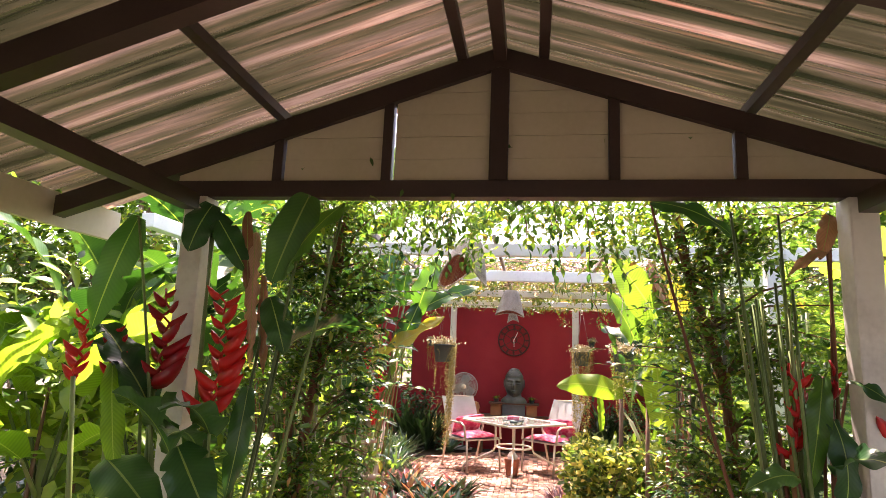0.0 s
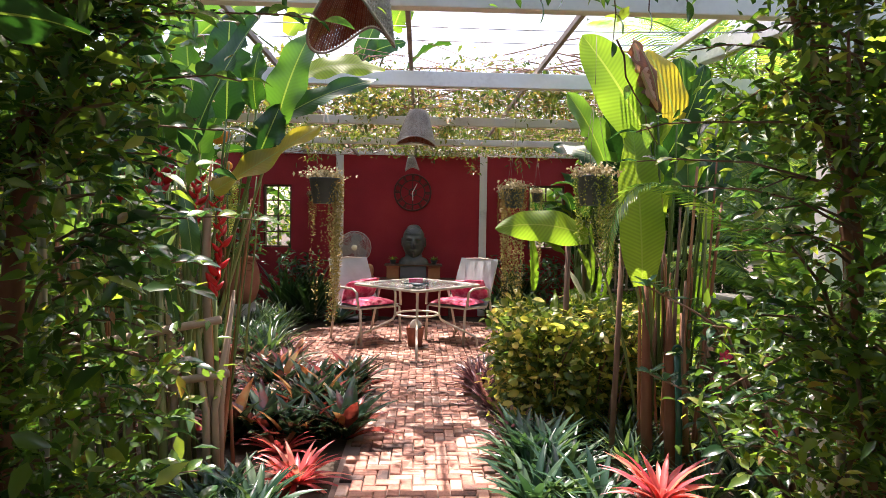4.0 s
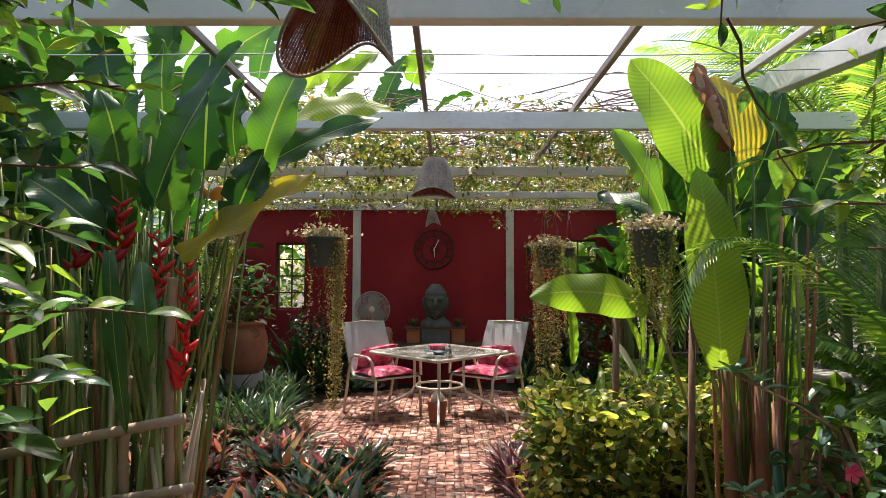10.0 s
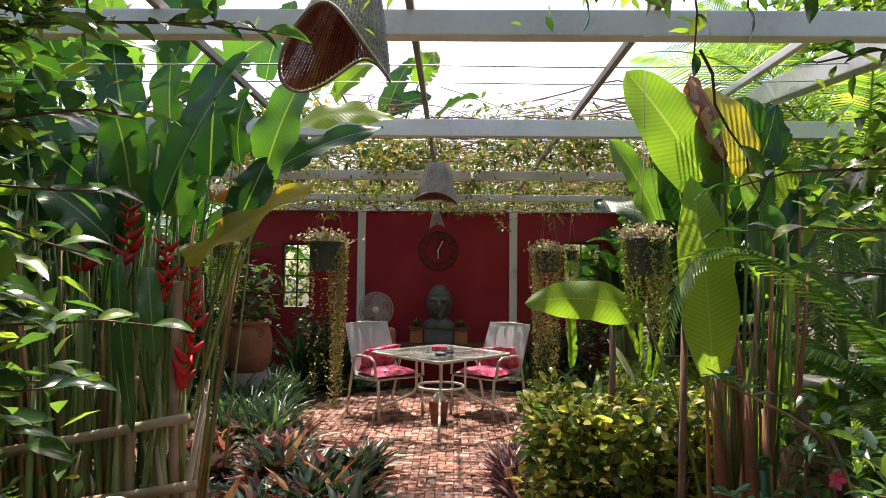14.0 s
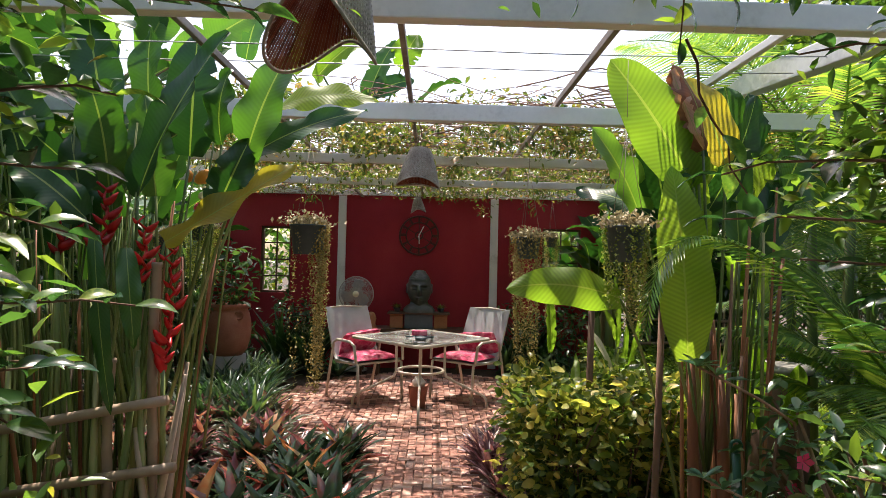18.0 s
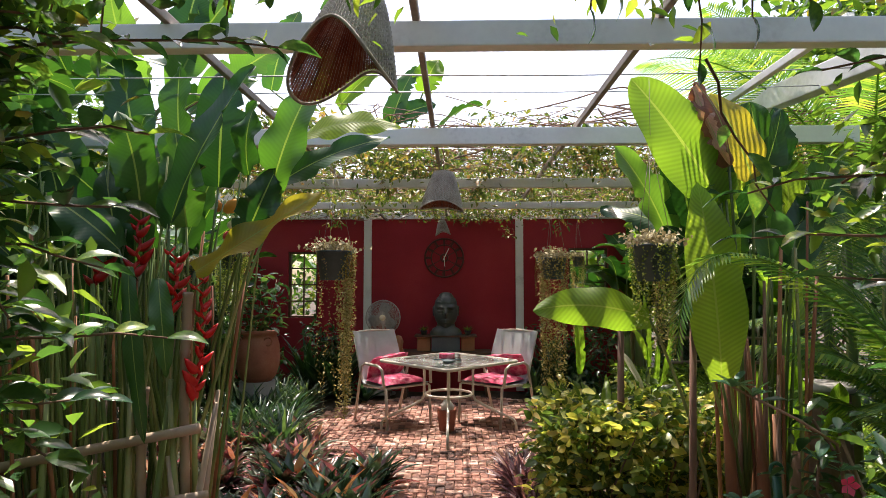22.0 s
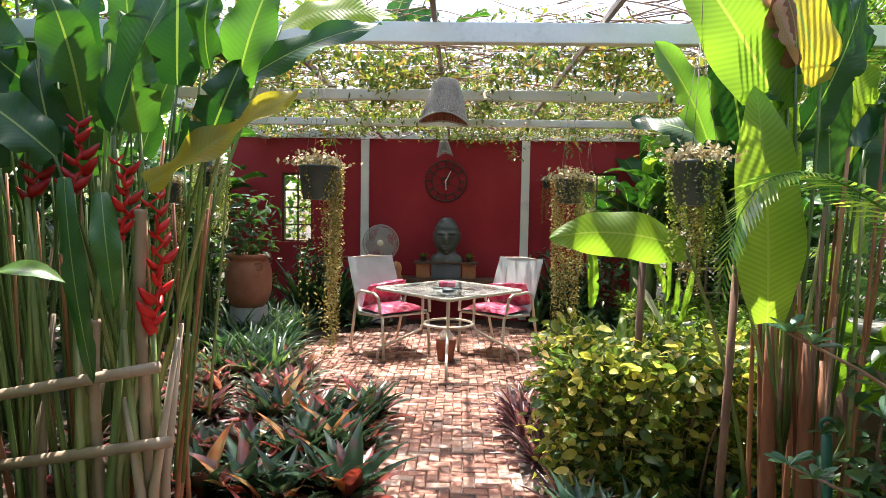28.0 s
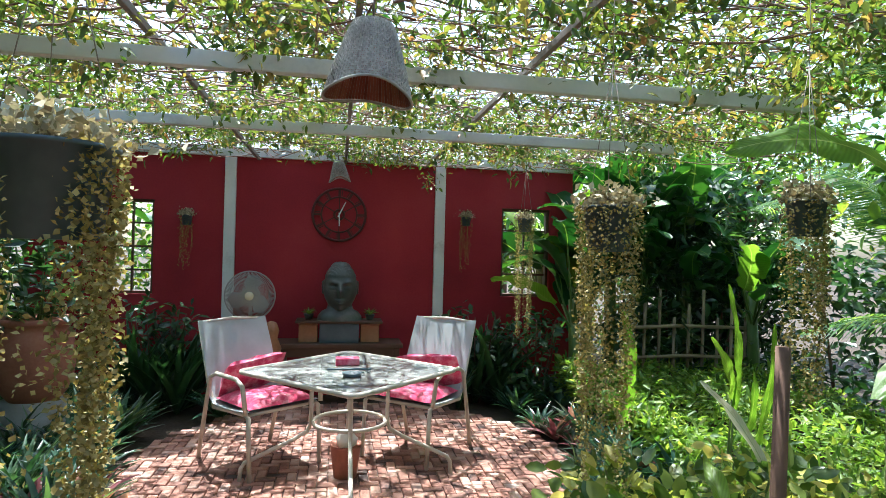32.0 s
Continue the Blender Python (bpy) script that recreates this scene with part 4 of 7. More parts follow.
def heliconia(x, y, seed, stems, h, flowers, spread, label, mat=None, lw=.24, ll=.9, stem=None):
    rg = random.Random(seed)
    t = thing("heliconia_clump", label, "heliconia", x, y, 0, group="heliconias")
    for i in range(stems):
        a = rg.uniform(0, 6.28)
        b = (spread * .5 * math.cos(a) * rg.random(), spread * .5 * math.sin(a) * rg.random(), -.04)
        az = rg.uniform(0, 6.28)
        hh = h * rg.uniform(.7, 1.05)
        top = (b[0] + rg.uniform(.05, spread) * math.cos(az) * .6, b[1] + rg.uniform(.05, spread) * math.sin(az) * .6, hh)
        leaf_on(t, b, top, az, ll * rg.uniform(.6, 1.1), lw * rg.uniform(.8, 1.2), mat or G_BIG, rg.uniform(.7, 1.35), rg.uniform(.6, 1.8), .013, stem, rg.uniform(-.5, .5), seed * 100 + i, tear=.25)
    for fx, fy, fz, ln, n, sz in flowers:
        bx, by = fx * .3, fy * .3
        fst = part("stem", Geo().tube([(bx, by, -.04), (fx * .8, fy * .8, fz * .75), (fx, fy, fz)], [.011, .009, .007], 6), M_STEM, t)
        bract_spike(fst, (fx, fy, fz), ln, n, sz, 0.3 * fx + .2)
    return t


h1 = heliconia(-1.25, -8.4, 11, 7, 1.5, [], .4, "tall heliconia clump with dark leaves and scarlet flowers", ll=.5, lw=.2)
for fx, fy, fz, ln, n, sz in ((.12, .0, 1.28, .54, 17, .16), (-.19, .05, 1.38, .44, 14, .15), (-.45, .1, 1.43, .22, 8, .12), (-.68, .15, 1.4, .32, 11, .10)):
    fst = part("stem", Geo().tube([(fx * .5, fy, -.04), (fx * .9, fy, fz * .6), (fx, fy, fz)], [.016, .014, .011], 7), M_STEM, h1)
    bract_spike(fst, (fx, fy, fz), ln, n, sz, .15, False)
for i, (b, t_, f_, w, m_) in enumerate((
        ((-1.25, -8.35, 2.22), (-1.33, -8.38, 1.99), (.3, -1, .2), .15, G_BIG), ((-1.23, -8.35, 2.17), (-1.06, -8.33, 1.91), (.2, -1, .5), .12, G_BIG),
        ((-.80, -8.3, 2.28), (-.93, -8.35, 1.86), (.3, -1, .1), .2, G_BIG), ((-.63, -8.3, 2.24), (-.90, -8.33, 1.88), (-.5, -.8, .5), .13, G_BIGMID),
        ((-1.6, -8.38, 2.15), (-1.79, -8.35, 1.62), (.3, -1, .1), .17, G_BIGMID), ((-.99, -8.35, 1.4), (-1.02, -8.4, .95), (.6, -.9, .1), .1, G_BIG),
        ((-1.2, -8.5, 1.16), (-.98, -8.6, .92), (.1, -.8, .7), .2, G_BIG), ((-1.55, -8.45, 1.08), (-1.2, -8.6, .9), (0, -.6, .9), .22, G_BIG),
        ((-1.25, -8.55, .9), (-.72, -8.6, .78), (0, -.5, 1), .2, G_BIG), ((-1.62, -8.4, 1.48), (-1.5, -8.45, 1.0), (.5, -1, .1), .1, G_BIGLIGHT),
        ((-.95, -8.3, 1.8), (-.85, -8.32, 1.55), (.5, -1, .1), .13, G_BIG))):
    leaf_between(h1, b, t_, f_, w, m_, .03, 1100 + i, root=(-1.2 + .05 * (i % 4), -8.38, -.04), curl=.25)
for i, (b, tp, w) in enumerate((((-1.05, -8.3, 2.1), (-1.0, -8.34, 1.5), .07), ((-1.0, -8.28, 1.9), (-.95, -8.3, 1.45), .05), ((-1.1, -8.3, 2.2), (-1.04, -8.32, 1.75), .06))):
    leaf_between(h1, b, tp, (.4, -1, .1), w, G_BROWNLEAF, .03, 1130 + i, "withered brown hanging leaf", None, curl=.8, tear=.5, wave=.03)
h2 = heliconia(1.42, -8.02, 12, 4, 1.4, [], .3, "heliconia clump with brown canes and scarlet flowers beside the post", stem=M_RUST, ll=.4, lw=.15)
rg = random.Random(15)
for i in range(16):
    x = rg.uniform(-.32, -.05)
    part("stem", Geo().tube(stalk_pts((x * .5 + .05, rg.uniform(-.08, .08), -.04), (x, rg.uniform(-.12, .12), rg.uniform(1.6, 2.3)), 0, 6), [.014 - .0013 * k for k in range(7)], 6), M_STEM, h2)
for i in range(5):
    x = rg.uniform(-.12, .0)
    part("stem", Geo().tube(stalk_pts((x * .6 + .03, rg.uniform(-.06, .06), -.04), (x - .03, rg.uniform(-.06, .06), 1.3), 0, 5), [.013 - .0012 * k for k in range(6)], 8), M_TRUNK, h2)
for fx, fy, fz, ln, n, sz in ((-.1, -.04, 1.22, .38, 9, .11), (.08, .0, 1.44, .18, 5, .06), (.27, -.12, 1.32, .2, 5, .12), (-.04, .03, 1.4, .22, 6, .07)):
    fst = part("stem", Geo().tube([(fx * .5, fy, -.04), (fx * .9, fy, fz * .6), (fx, fy, fz)], [.016, .014, .011], 7), M_RUST, h2)
    bract_spike(fst, (fx, fy, fz), ln, n, sz, .15, False)
for i, (b, t_, f_, w, m_) in enumerate((
        ((1.46, -8.06, 1.55), (1.37, -8.08, 1.08), (-.3, -1, .1), .1, G_BIGMID), ((1.32, -8.1, 1.14), (1.1, -8.15, 1.08), (0, -.8, .7), .1, G_BIG),
        ((1.47, -8.1, 1.38), (1.46, -8.15, 1.0), (.3, -1, .2), .13, G_BIG), ((.78, -8.0, 2.33), (1.14, -8.0, 2.17), (.1, -1, .5), .1, G_BIG),
        ((1.56, -8.0, 2.27), (1.5, -8.02, 2.06), (-.3, -1, 0), .08, G_BROWNLEAF), ((1.53, -8.02, 2.1), (1.35, -8.05, 1.98), (.1, -.8, .6), .05, G_BROWNLEAF),
        ((1.53, -8.12, 1.54), (1.7, -8.2, 1.36), (0, -.8, .6), .06, G_BIG), ((1.25, -8.15, 1.0), (1.12, -8.3, .75), (-.2, -.8, .6), .13, G_BIG), ((1.6, -8.2, .9), (1.62, -8.35, .55), (0, -1, .4), .17, G_BIGLIGHT))):
    leaf_between(h2, b, t_, f_, w, m_, .05, 1150 + i, root=(1.4 + .02 * (i % 3), -8.02, -.04), curl=.2, stem=M_TRUNK)

# ---- left heliconia clump with bamboo rails ----
hl = thing("heliconia_clump", "large heliconia clump tied to bamboo rails, red flowers hanging", "heliconia", -1.35, -5.75, 0, group="heliconias")
rg = random.Random(31)
for i in range(44):
    b = (rg.uniform(-.55, .33), rg.uniform(-.3, .15), -.04)
    top = (min(.46, b[0] * 1.25 + rg.uniform(-.14, .14)), b[1] * 1.2 + rg.uniform(-.1, .1), rg.uniform(1.2, 1.75))
    part("stem", Geo().tube(stalk_pts(b, top, 0, 6), [(.008 + .006 * ((i * 7) % 10) / 10) * (1 - .4 * k / 6) for k in range(7)], 7), M_STEM if rg.random() < .75 else M_RUST, hl)
def crown_leaves(t, n, xr, yr, zr, tipz, w, seed, mats, root, face=(0, -1, .25)):
    """Upright broad leaves that fan out from a clump."""
    rgc = random.Random(seed)
    for i in range(n):
        x, y = rgc.uniform(*xr), rgc.uniform(*yr)
        b = (x, y, rgc.uniform(*zr))
        lean = (x - root[0]) * .8 + rgc.uniform(-.25, .25)
        tp = (x + lean * rgc.uniform(.8, 1.6), y + rgc.uniform(-.25, .3), rgc.uniform(*tipz) - .12)
        f_ = (face[0] + rgc.uniform(-.6, .6), face[1] + rgc.uniform(-.3, .5), face[2] + rgc.uniform(-.3, .5))
        leaf_between(t, b, tp, f_, rgc.uniform(*w), rgc.choice(mats), rgc.uniform(-.05, .12), seed * 40 + i, root=(root[0] + (x - root[0]) * .7, root[1], .3), tear=rgc.uniform(.1, .4), curl=rgc.uniform(-.15, .4), bow=rgc.uniform(.02, .26), wave=rgc.uniform(.012, .045), fold=rgc.uniform(.05, .35), nl=22)


hl_mats = (G_BIG, )
for i in range(30):
    b = (rg.uniform(-.5, .38), rg.uniform(-.3, .2), rg.uniform(.3, .8))
    part("stem", Geo().tube(stalk_pts(b, (min(.46, b[0] * 1.3 + rg.uniform(-.12, .2)), b[1] + rg.uniform(-.1, .1), rg.uniform(1.55, 2.1)), 0, 6), [.0075 - .0006 * k for k in range(7)], 6), M_STEM, hl)
for i in range(14):
    b = (rg.uniform(-.35, .38), rg.uniform(-.3, -.1), -.04)
    part("stem", Geo().tube([b, (b[0] + rg.uniform(-.03, .03), b[1], .4), (b[0] + rg.uniform(-.09, .09), b[1] + .02, rg.uniform(.7, 1.15))], [rg.uniform(.018, .028), .018, .009], 8), M_BAMBOO if i % 3 else M_STEM, hl)
crown_leaves(hl, 6, (-2.0, -1.2), (-5.85, -5.5), (1.6, 1.95), (2.1, 2.6), (.14, .22), 1201, hl_mats, (-1.35, -5.6))
crown_leaves(hl, 14, (-2.3, -1.15), (-6.0, -5.6), (1.15, 1.6), (1.6, 2.15), (.16, .26), 1202, hl_mats, (-1.35, -5.7))
HLR = (-1.2, -5.8, .4)
# leaves that lean over the path
leaf_between(hl, (-1.04, -6.0, 1.53), (-.49, -6.0, 1.88), (-.3, -.85, .6), .15, G_BIGYELLOW, .03, 1211, "yellowing wavy leaf leaning over the path", HLR, wave=.025, fold=.2, bow=-.03, tear=.05)
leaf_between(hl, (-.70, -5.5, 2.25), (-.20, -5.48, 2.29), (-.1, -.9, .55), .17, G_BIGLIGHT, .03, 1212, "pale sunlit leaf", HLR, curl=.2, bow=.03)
leaf_between(hl, (-0.8, -5.9, 1.87), (-0.21, -5.9, 2.14), (.1, -.8, .5), .14, G_BIG, .03, 1213, "", HLR, bow=.02)
leaf_between(hl, (-1.16, -6.0, 1.71), (-.80, -6.0, 2.44), (-.6, -.9, .3), .23, G_BIG, .06, 1214, "", HLR, fold=.35, bow=-.05)
leaf_between(hl, (-0.73, -5.95, 1.89), (-0.55, -5.95, 2.37), (-.3, -1, .2), .23, G_BIGMID, .03, 1215, "", HLR)
leaf_between(hl, (-1.07, -5.7, 1.95), (-1.05, -5.7, 2.54), (.3, -1, .1), .25, G_BIG, .03, 1216, "", HLR)
for i, (b, t_, f_, w, m_) in enumerate((
        ((-1.27, -5.6, 1.97), (-1.31, -5.62, 2.6), (-.3, -1, .3), .21, G_BIG), ((-1.51, -5.6, 2.06), (-1.63, -5.6, 2.68), (.2, -1, .1), .24, G_BIG),
        ((-1.38, -6.0, 1.63), (-1.69, -6.02, 1.86), (-.1, -.7, .7), .2, G_BIG), ((-1.42, -5.9, 1.56), (-1.5, -5.92, 2.0), (.4, -1, .2), .16, G_BIG),
        ((-0.85, -5.9, 1.97), (-0.82, -5.9, 2.31), (-.4, -1, .1), .15, G_BIG), ((-0.85, -5.95, 1.66), (-0.71, -5.95, 1.99), (.4, -1, .2), .18, G_BIG),
        ((-1.93, -5.4, 2.01), (-2.23, -5.45, 2.48), (.2, -1, .4), .25, G_BIG), ((-2.2, -5.3, 2.06), (-2.44, -5.3, 2.7), (.3, -1, .2), .26, G_BIGMID),
        ((-1.2, -5.75, 1.75), (-1.22, -5.85, 2.2), (.5, -1, .2), .2, G_BIG))):
    leaf_between(hl, b, t_, f_, w, m_, .04, 1230 + i, root=(-1.3 + .05 * (i % 5), -5.7, .3), tear=.18, wave=.025, fold=.25, curl=.1 * (i % 3))
# broad leaves of the plant behind the clump, up to and past the beams
bh = thing("banana_plant", "tall banana plant with broad lit leaves behind the heliconias", "banana plant", -2.75, -4.5, 0, group="banana plants")
for i, x in enumerate((-.35, -.05, .2)):
    part("trunk", Geo().tube([(x * .5, .05 * i, -.05), (x * .8, 0, 1.3), (x, -.05, 2.45)], [.06, .05, .025], 10), M_STEM, bh)
for i, (b, t_, w, m_) in enumerate((
        ((-2.18, -4.4, 2.85), (-2.42, -4.45, 3.7), .34, G_BIGMID), ((-1.95, -4.4, 2.85), (-1.5, -4.4, 3.6), .34, G_BIGMID), ((-1.75, -4.4, 2.75), (-1.1, -4.45, 3.2), .3, G_BIGMID),
        ((-2.72, -4.4, 3.0), (-3.01, -4.4, 3.8), .34, G_BIG), ((-1.9, -4.4, 2.95), (-1.73, -4.4, 3.78), .34, G_BIG),
        ((-2.9, -4.5, 2.95), (-2.49, -4.6, 3.57), .3, G_BIGMID), ((-2.0, -4.3, 2.7), (-1.35, -4.35, 2.95), .26, G_BIG), ((-2.3, -4.35, 2.5), (-2.15, -4.4, 3.0), .3, G_BIG))):
    leaf_between(bh, b, t_, (.3 * ((i % 3) - 1), -1, .25), w, m_, .06, 1250 + i, root=(-2.75 + .05 * i, -4.5, 1.9), tear=.25, wave=.02, fold=.2, rad=.014)
leaf_between(hl, (-1.15, -6.1, 1.50), (-1.08, -6.15, 1.10), (.5, -1, .0), .09, G_BIG, .05, 1217, "", HLR)
leaf_between(hl, (-1.28, -6.1, 1.55), (-1.177, -6.12, .83), (.3, -1, .1), .075, G_BIG, .05, 1219, "narrow hanging bluish leaf", HLR, curl=.4)
for fx, fz, ln, n in ((.02, 1.50, .28, 10), (.19, 1.34, .3, 11), (.31, 1.0, .52, 18), (-.15, 1.48, .14, 5)):
    fst = part("stem", Geo().tube([(fx * .6, -.1, -.04), (fx, -.2, fz * .6), (fx, -.23, fz)], [.015, .013, .01], 7), M_STEM, hl)
    bract_spike(fst, (fx, -.23, fz), ln, n, .095, .3 + 3.2 * abs(fx), False)
rails = thing("bamboo_rail", "low weathered bamboo rail fence around the heliconias", "fence", -1.35, -6.02, 0)
for z, dz, x1 in ((.65, .225, .36), (.40, .20, .40)):
    pts = [(-.75 + (x1 + .75) * i / 6, -.02 * i / 6, z + dz * i / 6) for i in range(7)]
    part("rail", Geo().tube(pts, [.022, .021, .023, .021, .022, .021, .022], 9), M_BAMBOO, rails)
for x in (-.55, .1, .28):
    h = R.uniform(1.1, 1.5) if x > .2 else R.uniform(.9, 1.15)
    g = Geo()
    k = 6
    zz = []
    rr_ = []
    for i in range(k + 1):
        for dz, dr in ((-.012, 0), (0, .004), (.012, 0)):
            zz.append((x + .01 * math.sin(i), .03, -.05 + h * i / k + dz))
            rr_.append(.02 + dr)
    g.tube(zz, rr_, 10)
    part("post", g, M_BAMBOO, rails)

# ---- right banana-like clump ----
hr = thing("heliconia_clump", "tall heliconia clump with lit yellow-green leaves and red-brown canes", "heliconia", 1.42, -5.78, 0, group="heliconias")
rg = random.Random(41)
for i in range(15):
    b = (rg.uniform(-.08, .2), rg.uniform(-.15, .2), -.04)
    top = (b[0] * 1.15 + rg.uniform(-.12, .15), b[1] + rg.uniform(-.1, .1), rg.uniform(1.1, 1.9))
    part("stem", Geo().tube(stalk_pts(b, top, 0, 6), [(.008 + .008 * ((i * 7) % 10) / 10) * (1 - .45 * k / 6) for k in range(7)], 7), (M_RUST, M_RUST, M_TRUNK, M_STEM)[rg.randrange(4)], hr)


for i in range(4):
    b = (rg.uniform(-.12, .1), rg.uniform(-.2, .05), -.04)
    part("stem", Geo().tube([b, (b[0] + rg.uniform(-.02, .02), b[1], .45), (b[0] + rg.uniform(-.05, .05), b[1], rg.uniform(1.0, 1.6))], [rg.uniform(.014, .02), .014, .006], 9), M_BARK, hr)
HRR = (1.38, -5.8, .5)
for x, y, h, r_ in ((1.30, -5.86, 1.15, .034), (1.42, -5.9, 1.0, .038), (1.52, -5.84, .9, .032)):
    # old leaf sheaths wrap the base of each cane
    part("cane", Geo().tube([(x - 1.42 + .02, y + 5.78, -.05), (x - 1.42, y + 5.78, .3), (x - 1.42 - .015, y + 5.78, h * .7), (x - 1.42 - .02, y + 5.79, h)], [r_, r_ * .9, r_ * .65, r_ * .3], 9), M_RUST, hr, "fibrous rust-brown cane base")
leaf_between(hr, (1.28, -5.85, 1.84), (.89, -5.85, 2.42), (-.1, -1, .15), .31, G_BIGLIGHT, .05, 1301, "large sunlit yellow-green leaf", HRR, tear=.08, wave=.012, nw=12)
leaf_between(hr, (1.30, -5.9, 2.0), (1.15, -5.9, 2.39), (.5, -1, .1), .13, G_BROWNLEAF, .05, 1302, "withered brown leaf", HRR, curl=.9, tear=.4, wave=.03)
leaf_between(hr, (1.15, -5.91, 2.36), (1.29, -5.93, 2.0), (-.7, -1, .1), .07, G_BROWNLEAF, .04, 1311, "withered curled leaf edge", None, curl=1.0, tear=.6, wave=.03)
# Leaf split by colour: dark half in shade, yellow half in sun.
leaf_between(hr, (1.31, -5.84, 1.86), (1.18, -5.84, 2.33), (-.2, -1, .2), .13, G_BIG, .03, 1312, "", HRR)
leaf_between(hr, (1.45, -5.8, 1.96), (1.27, -5.8, 2.36), (-.1, -1, .2), .2, G_BIGYELLOW, .04, 1303, "sunlit yellow leaf", HRR)
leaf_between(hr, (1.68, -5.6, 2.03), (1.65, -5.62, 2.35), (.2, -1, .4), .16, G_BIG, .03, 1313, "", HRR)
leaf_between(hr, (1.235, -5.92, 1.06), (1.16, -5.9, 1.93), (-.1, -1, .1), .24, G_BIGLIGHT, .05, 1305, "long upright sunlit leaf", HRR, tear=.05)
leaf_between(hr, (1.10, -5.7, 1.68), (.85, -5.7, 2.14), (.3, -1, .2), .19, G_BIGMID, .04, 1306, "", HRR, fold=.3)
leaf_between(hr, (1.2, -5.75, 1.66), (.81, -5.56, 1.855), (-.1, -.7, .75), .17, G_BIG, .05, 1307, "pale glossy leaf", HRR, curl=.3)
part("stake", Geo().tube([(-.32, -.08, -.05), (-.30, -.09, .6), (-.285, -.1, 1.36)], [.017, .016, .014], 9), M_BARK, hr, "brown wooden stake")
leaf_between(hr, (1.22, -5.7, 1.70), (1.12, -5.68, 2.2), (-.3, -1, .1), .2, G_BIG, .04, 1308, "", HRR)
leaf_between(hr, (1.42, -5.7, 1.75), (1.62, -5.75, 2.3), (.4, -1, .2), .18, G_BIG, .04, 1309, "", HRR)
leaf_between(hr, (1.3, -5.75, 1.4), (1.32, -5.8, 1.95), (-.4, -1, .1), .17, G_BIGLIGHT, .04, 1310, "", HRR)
crown_leaves(hr, 8, (1.3, 1.75), (-5.8, -5.4), (1.2, 1.8), (1.8, 2.5), (.13, .24), 1203, (G_BIG, G_BIG, G_BIGLIGHT), (1.42, -5.7))

# Behind the canes, the lighter leaf colour takes the place of sunlight.
for i, (b, tp, w) in enumerate((((1.86, -5.3, .6), (1.84, -5.28, 1.3), .16), ((1.75, -5.25, .5), (1.65, -5.2, 1.1), .14), ((2.0, -5.3, .55), (2.15, -5.25, .95), .16), ((1.6, -5.3, .5), (1.52, -5.3, 1.15), .12))):
    leaf_between(hr, b, tp, (.2, -1, .1), w, G_BIGLIGHT, .04, 1360 + i, "", (1.6, -5.5, -.03), rad=.007)

# umbrella-like leaf leaning out over the hedge
ul = thing("banana_shoot", "young banana shoot with one broad lit leaf beside a stake", "banana plant", .93, -5.2, 0)
part("stake", Geo().tube([(.1, .2, -.05), (.115, .2, .6), (.125, .2, 1.27)], [.022, .021, .019], 9), M_BARK, ul, "brown wooden stake")
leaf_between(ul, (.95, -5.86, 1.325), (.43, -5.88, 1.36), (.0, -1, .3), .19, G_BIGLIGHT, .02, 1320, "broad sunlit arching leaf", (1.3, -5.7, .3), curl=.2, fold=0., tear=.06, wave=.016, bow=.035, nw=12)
for i, (b, tp, w, m_) in enumerate((((.95, -4.31, .85), (.9, -4.42, 1.31), .08, G_BIGLIGHT), ((1.27, -4.7, .8), (1.15, -4.5, 1.07), .045, G_PALESTRAP), ((1.45, -4.3, .75), (1.48, -4.34, 1.08), .05, G_BIGLIGHT), ((1.42, -4.3, .95), (1.3, -4.34, 1.2), .05, G_BIGLIGHT), ((1.43, -4.3, .9), (1.41, -4.28, 1.4), .045, G_BIGLIGHT), ((1.5, -4.3, .7), (1.6, -4.3, 1.25), .05, G_BIGLIGHT))):
    leaf_between(ul, b, tp, (.3, -1, .1), w, m_, .03, 1330 + i, "pale cream strap leaf" if m_ is G_PALESTRAP else "", (1.2 + .05 * i, -4.25, -.03), rad=.006, wave=.004)
for i, (az, h, ln) in enumerate(((.6, .5, .4), (2.2, .5, .45), (1.3, .55, .5), (-.6, .45, .35))):
    leaf_on(ul, (.0, .1, 0), (.1 * math.cos(az), .1 + .1 * math.sin(az), h), az, ln, .06, G_BIGLIGHT, 1.1, .9, .007, seed=710 + i)

lb = thing("banana_plant", "tall young banana plant with long arching light leaves", "banana plant", 2.0, -4.45, 0, group="banana plants")
for i, (b, tp, f_, w) in enumerate((((1.95, -4.5, 1.82), (1.22, -4.5, 1.87), (0, -.7, .6), .17), ((2.02, -4.4, 1.8), (1.75, -4.7, 1.25), (-.2, -1, .1), .14), ((2.0, -4.45, 1.9), (1.9, -4.6, 2.5), (-.1, -1, .1), .18))):
    leaf_between(lb, b, tp, f_, w, G_BIGLIGHT, .05, 1380 + i, "long arching light leaf", (2.0, -4.45, -.03), curl=.25, bow=.05, rad=.016)

# ---- hedge and beds ----
hedge = thing("hedge", "clipped hedge of yellow-green variegated leaves", "hedge", 1.12, -4.93, 0)


def hedge_sampler(rng, n):
    # most leaves near the rounded skin of the block
    d = rng.normal(0, 1, (n, 3))
    d /= np.abs(d).max(1, keepdims=True)
    d = np.sign(d) * np.abs(d) ** .8
    r = rng.uniform(.62, 1.05, (n, 1))
    p = d * r * [.5, .46, .38] + [0, 0, .4]
    p += rng.normal(0, .03, (n, 3)) + .05 * np.sin(p[:, [1, 0, 0]] * 13) * [1, 1, .9]
    p[:, 2] = np.maximum(p[:, 2], .02)
    return p


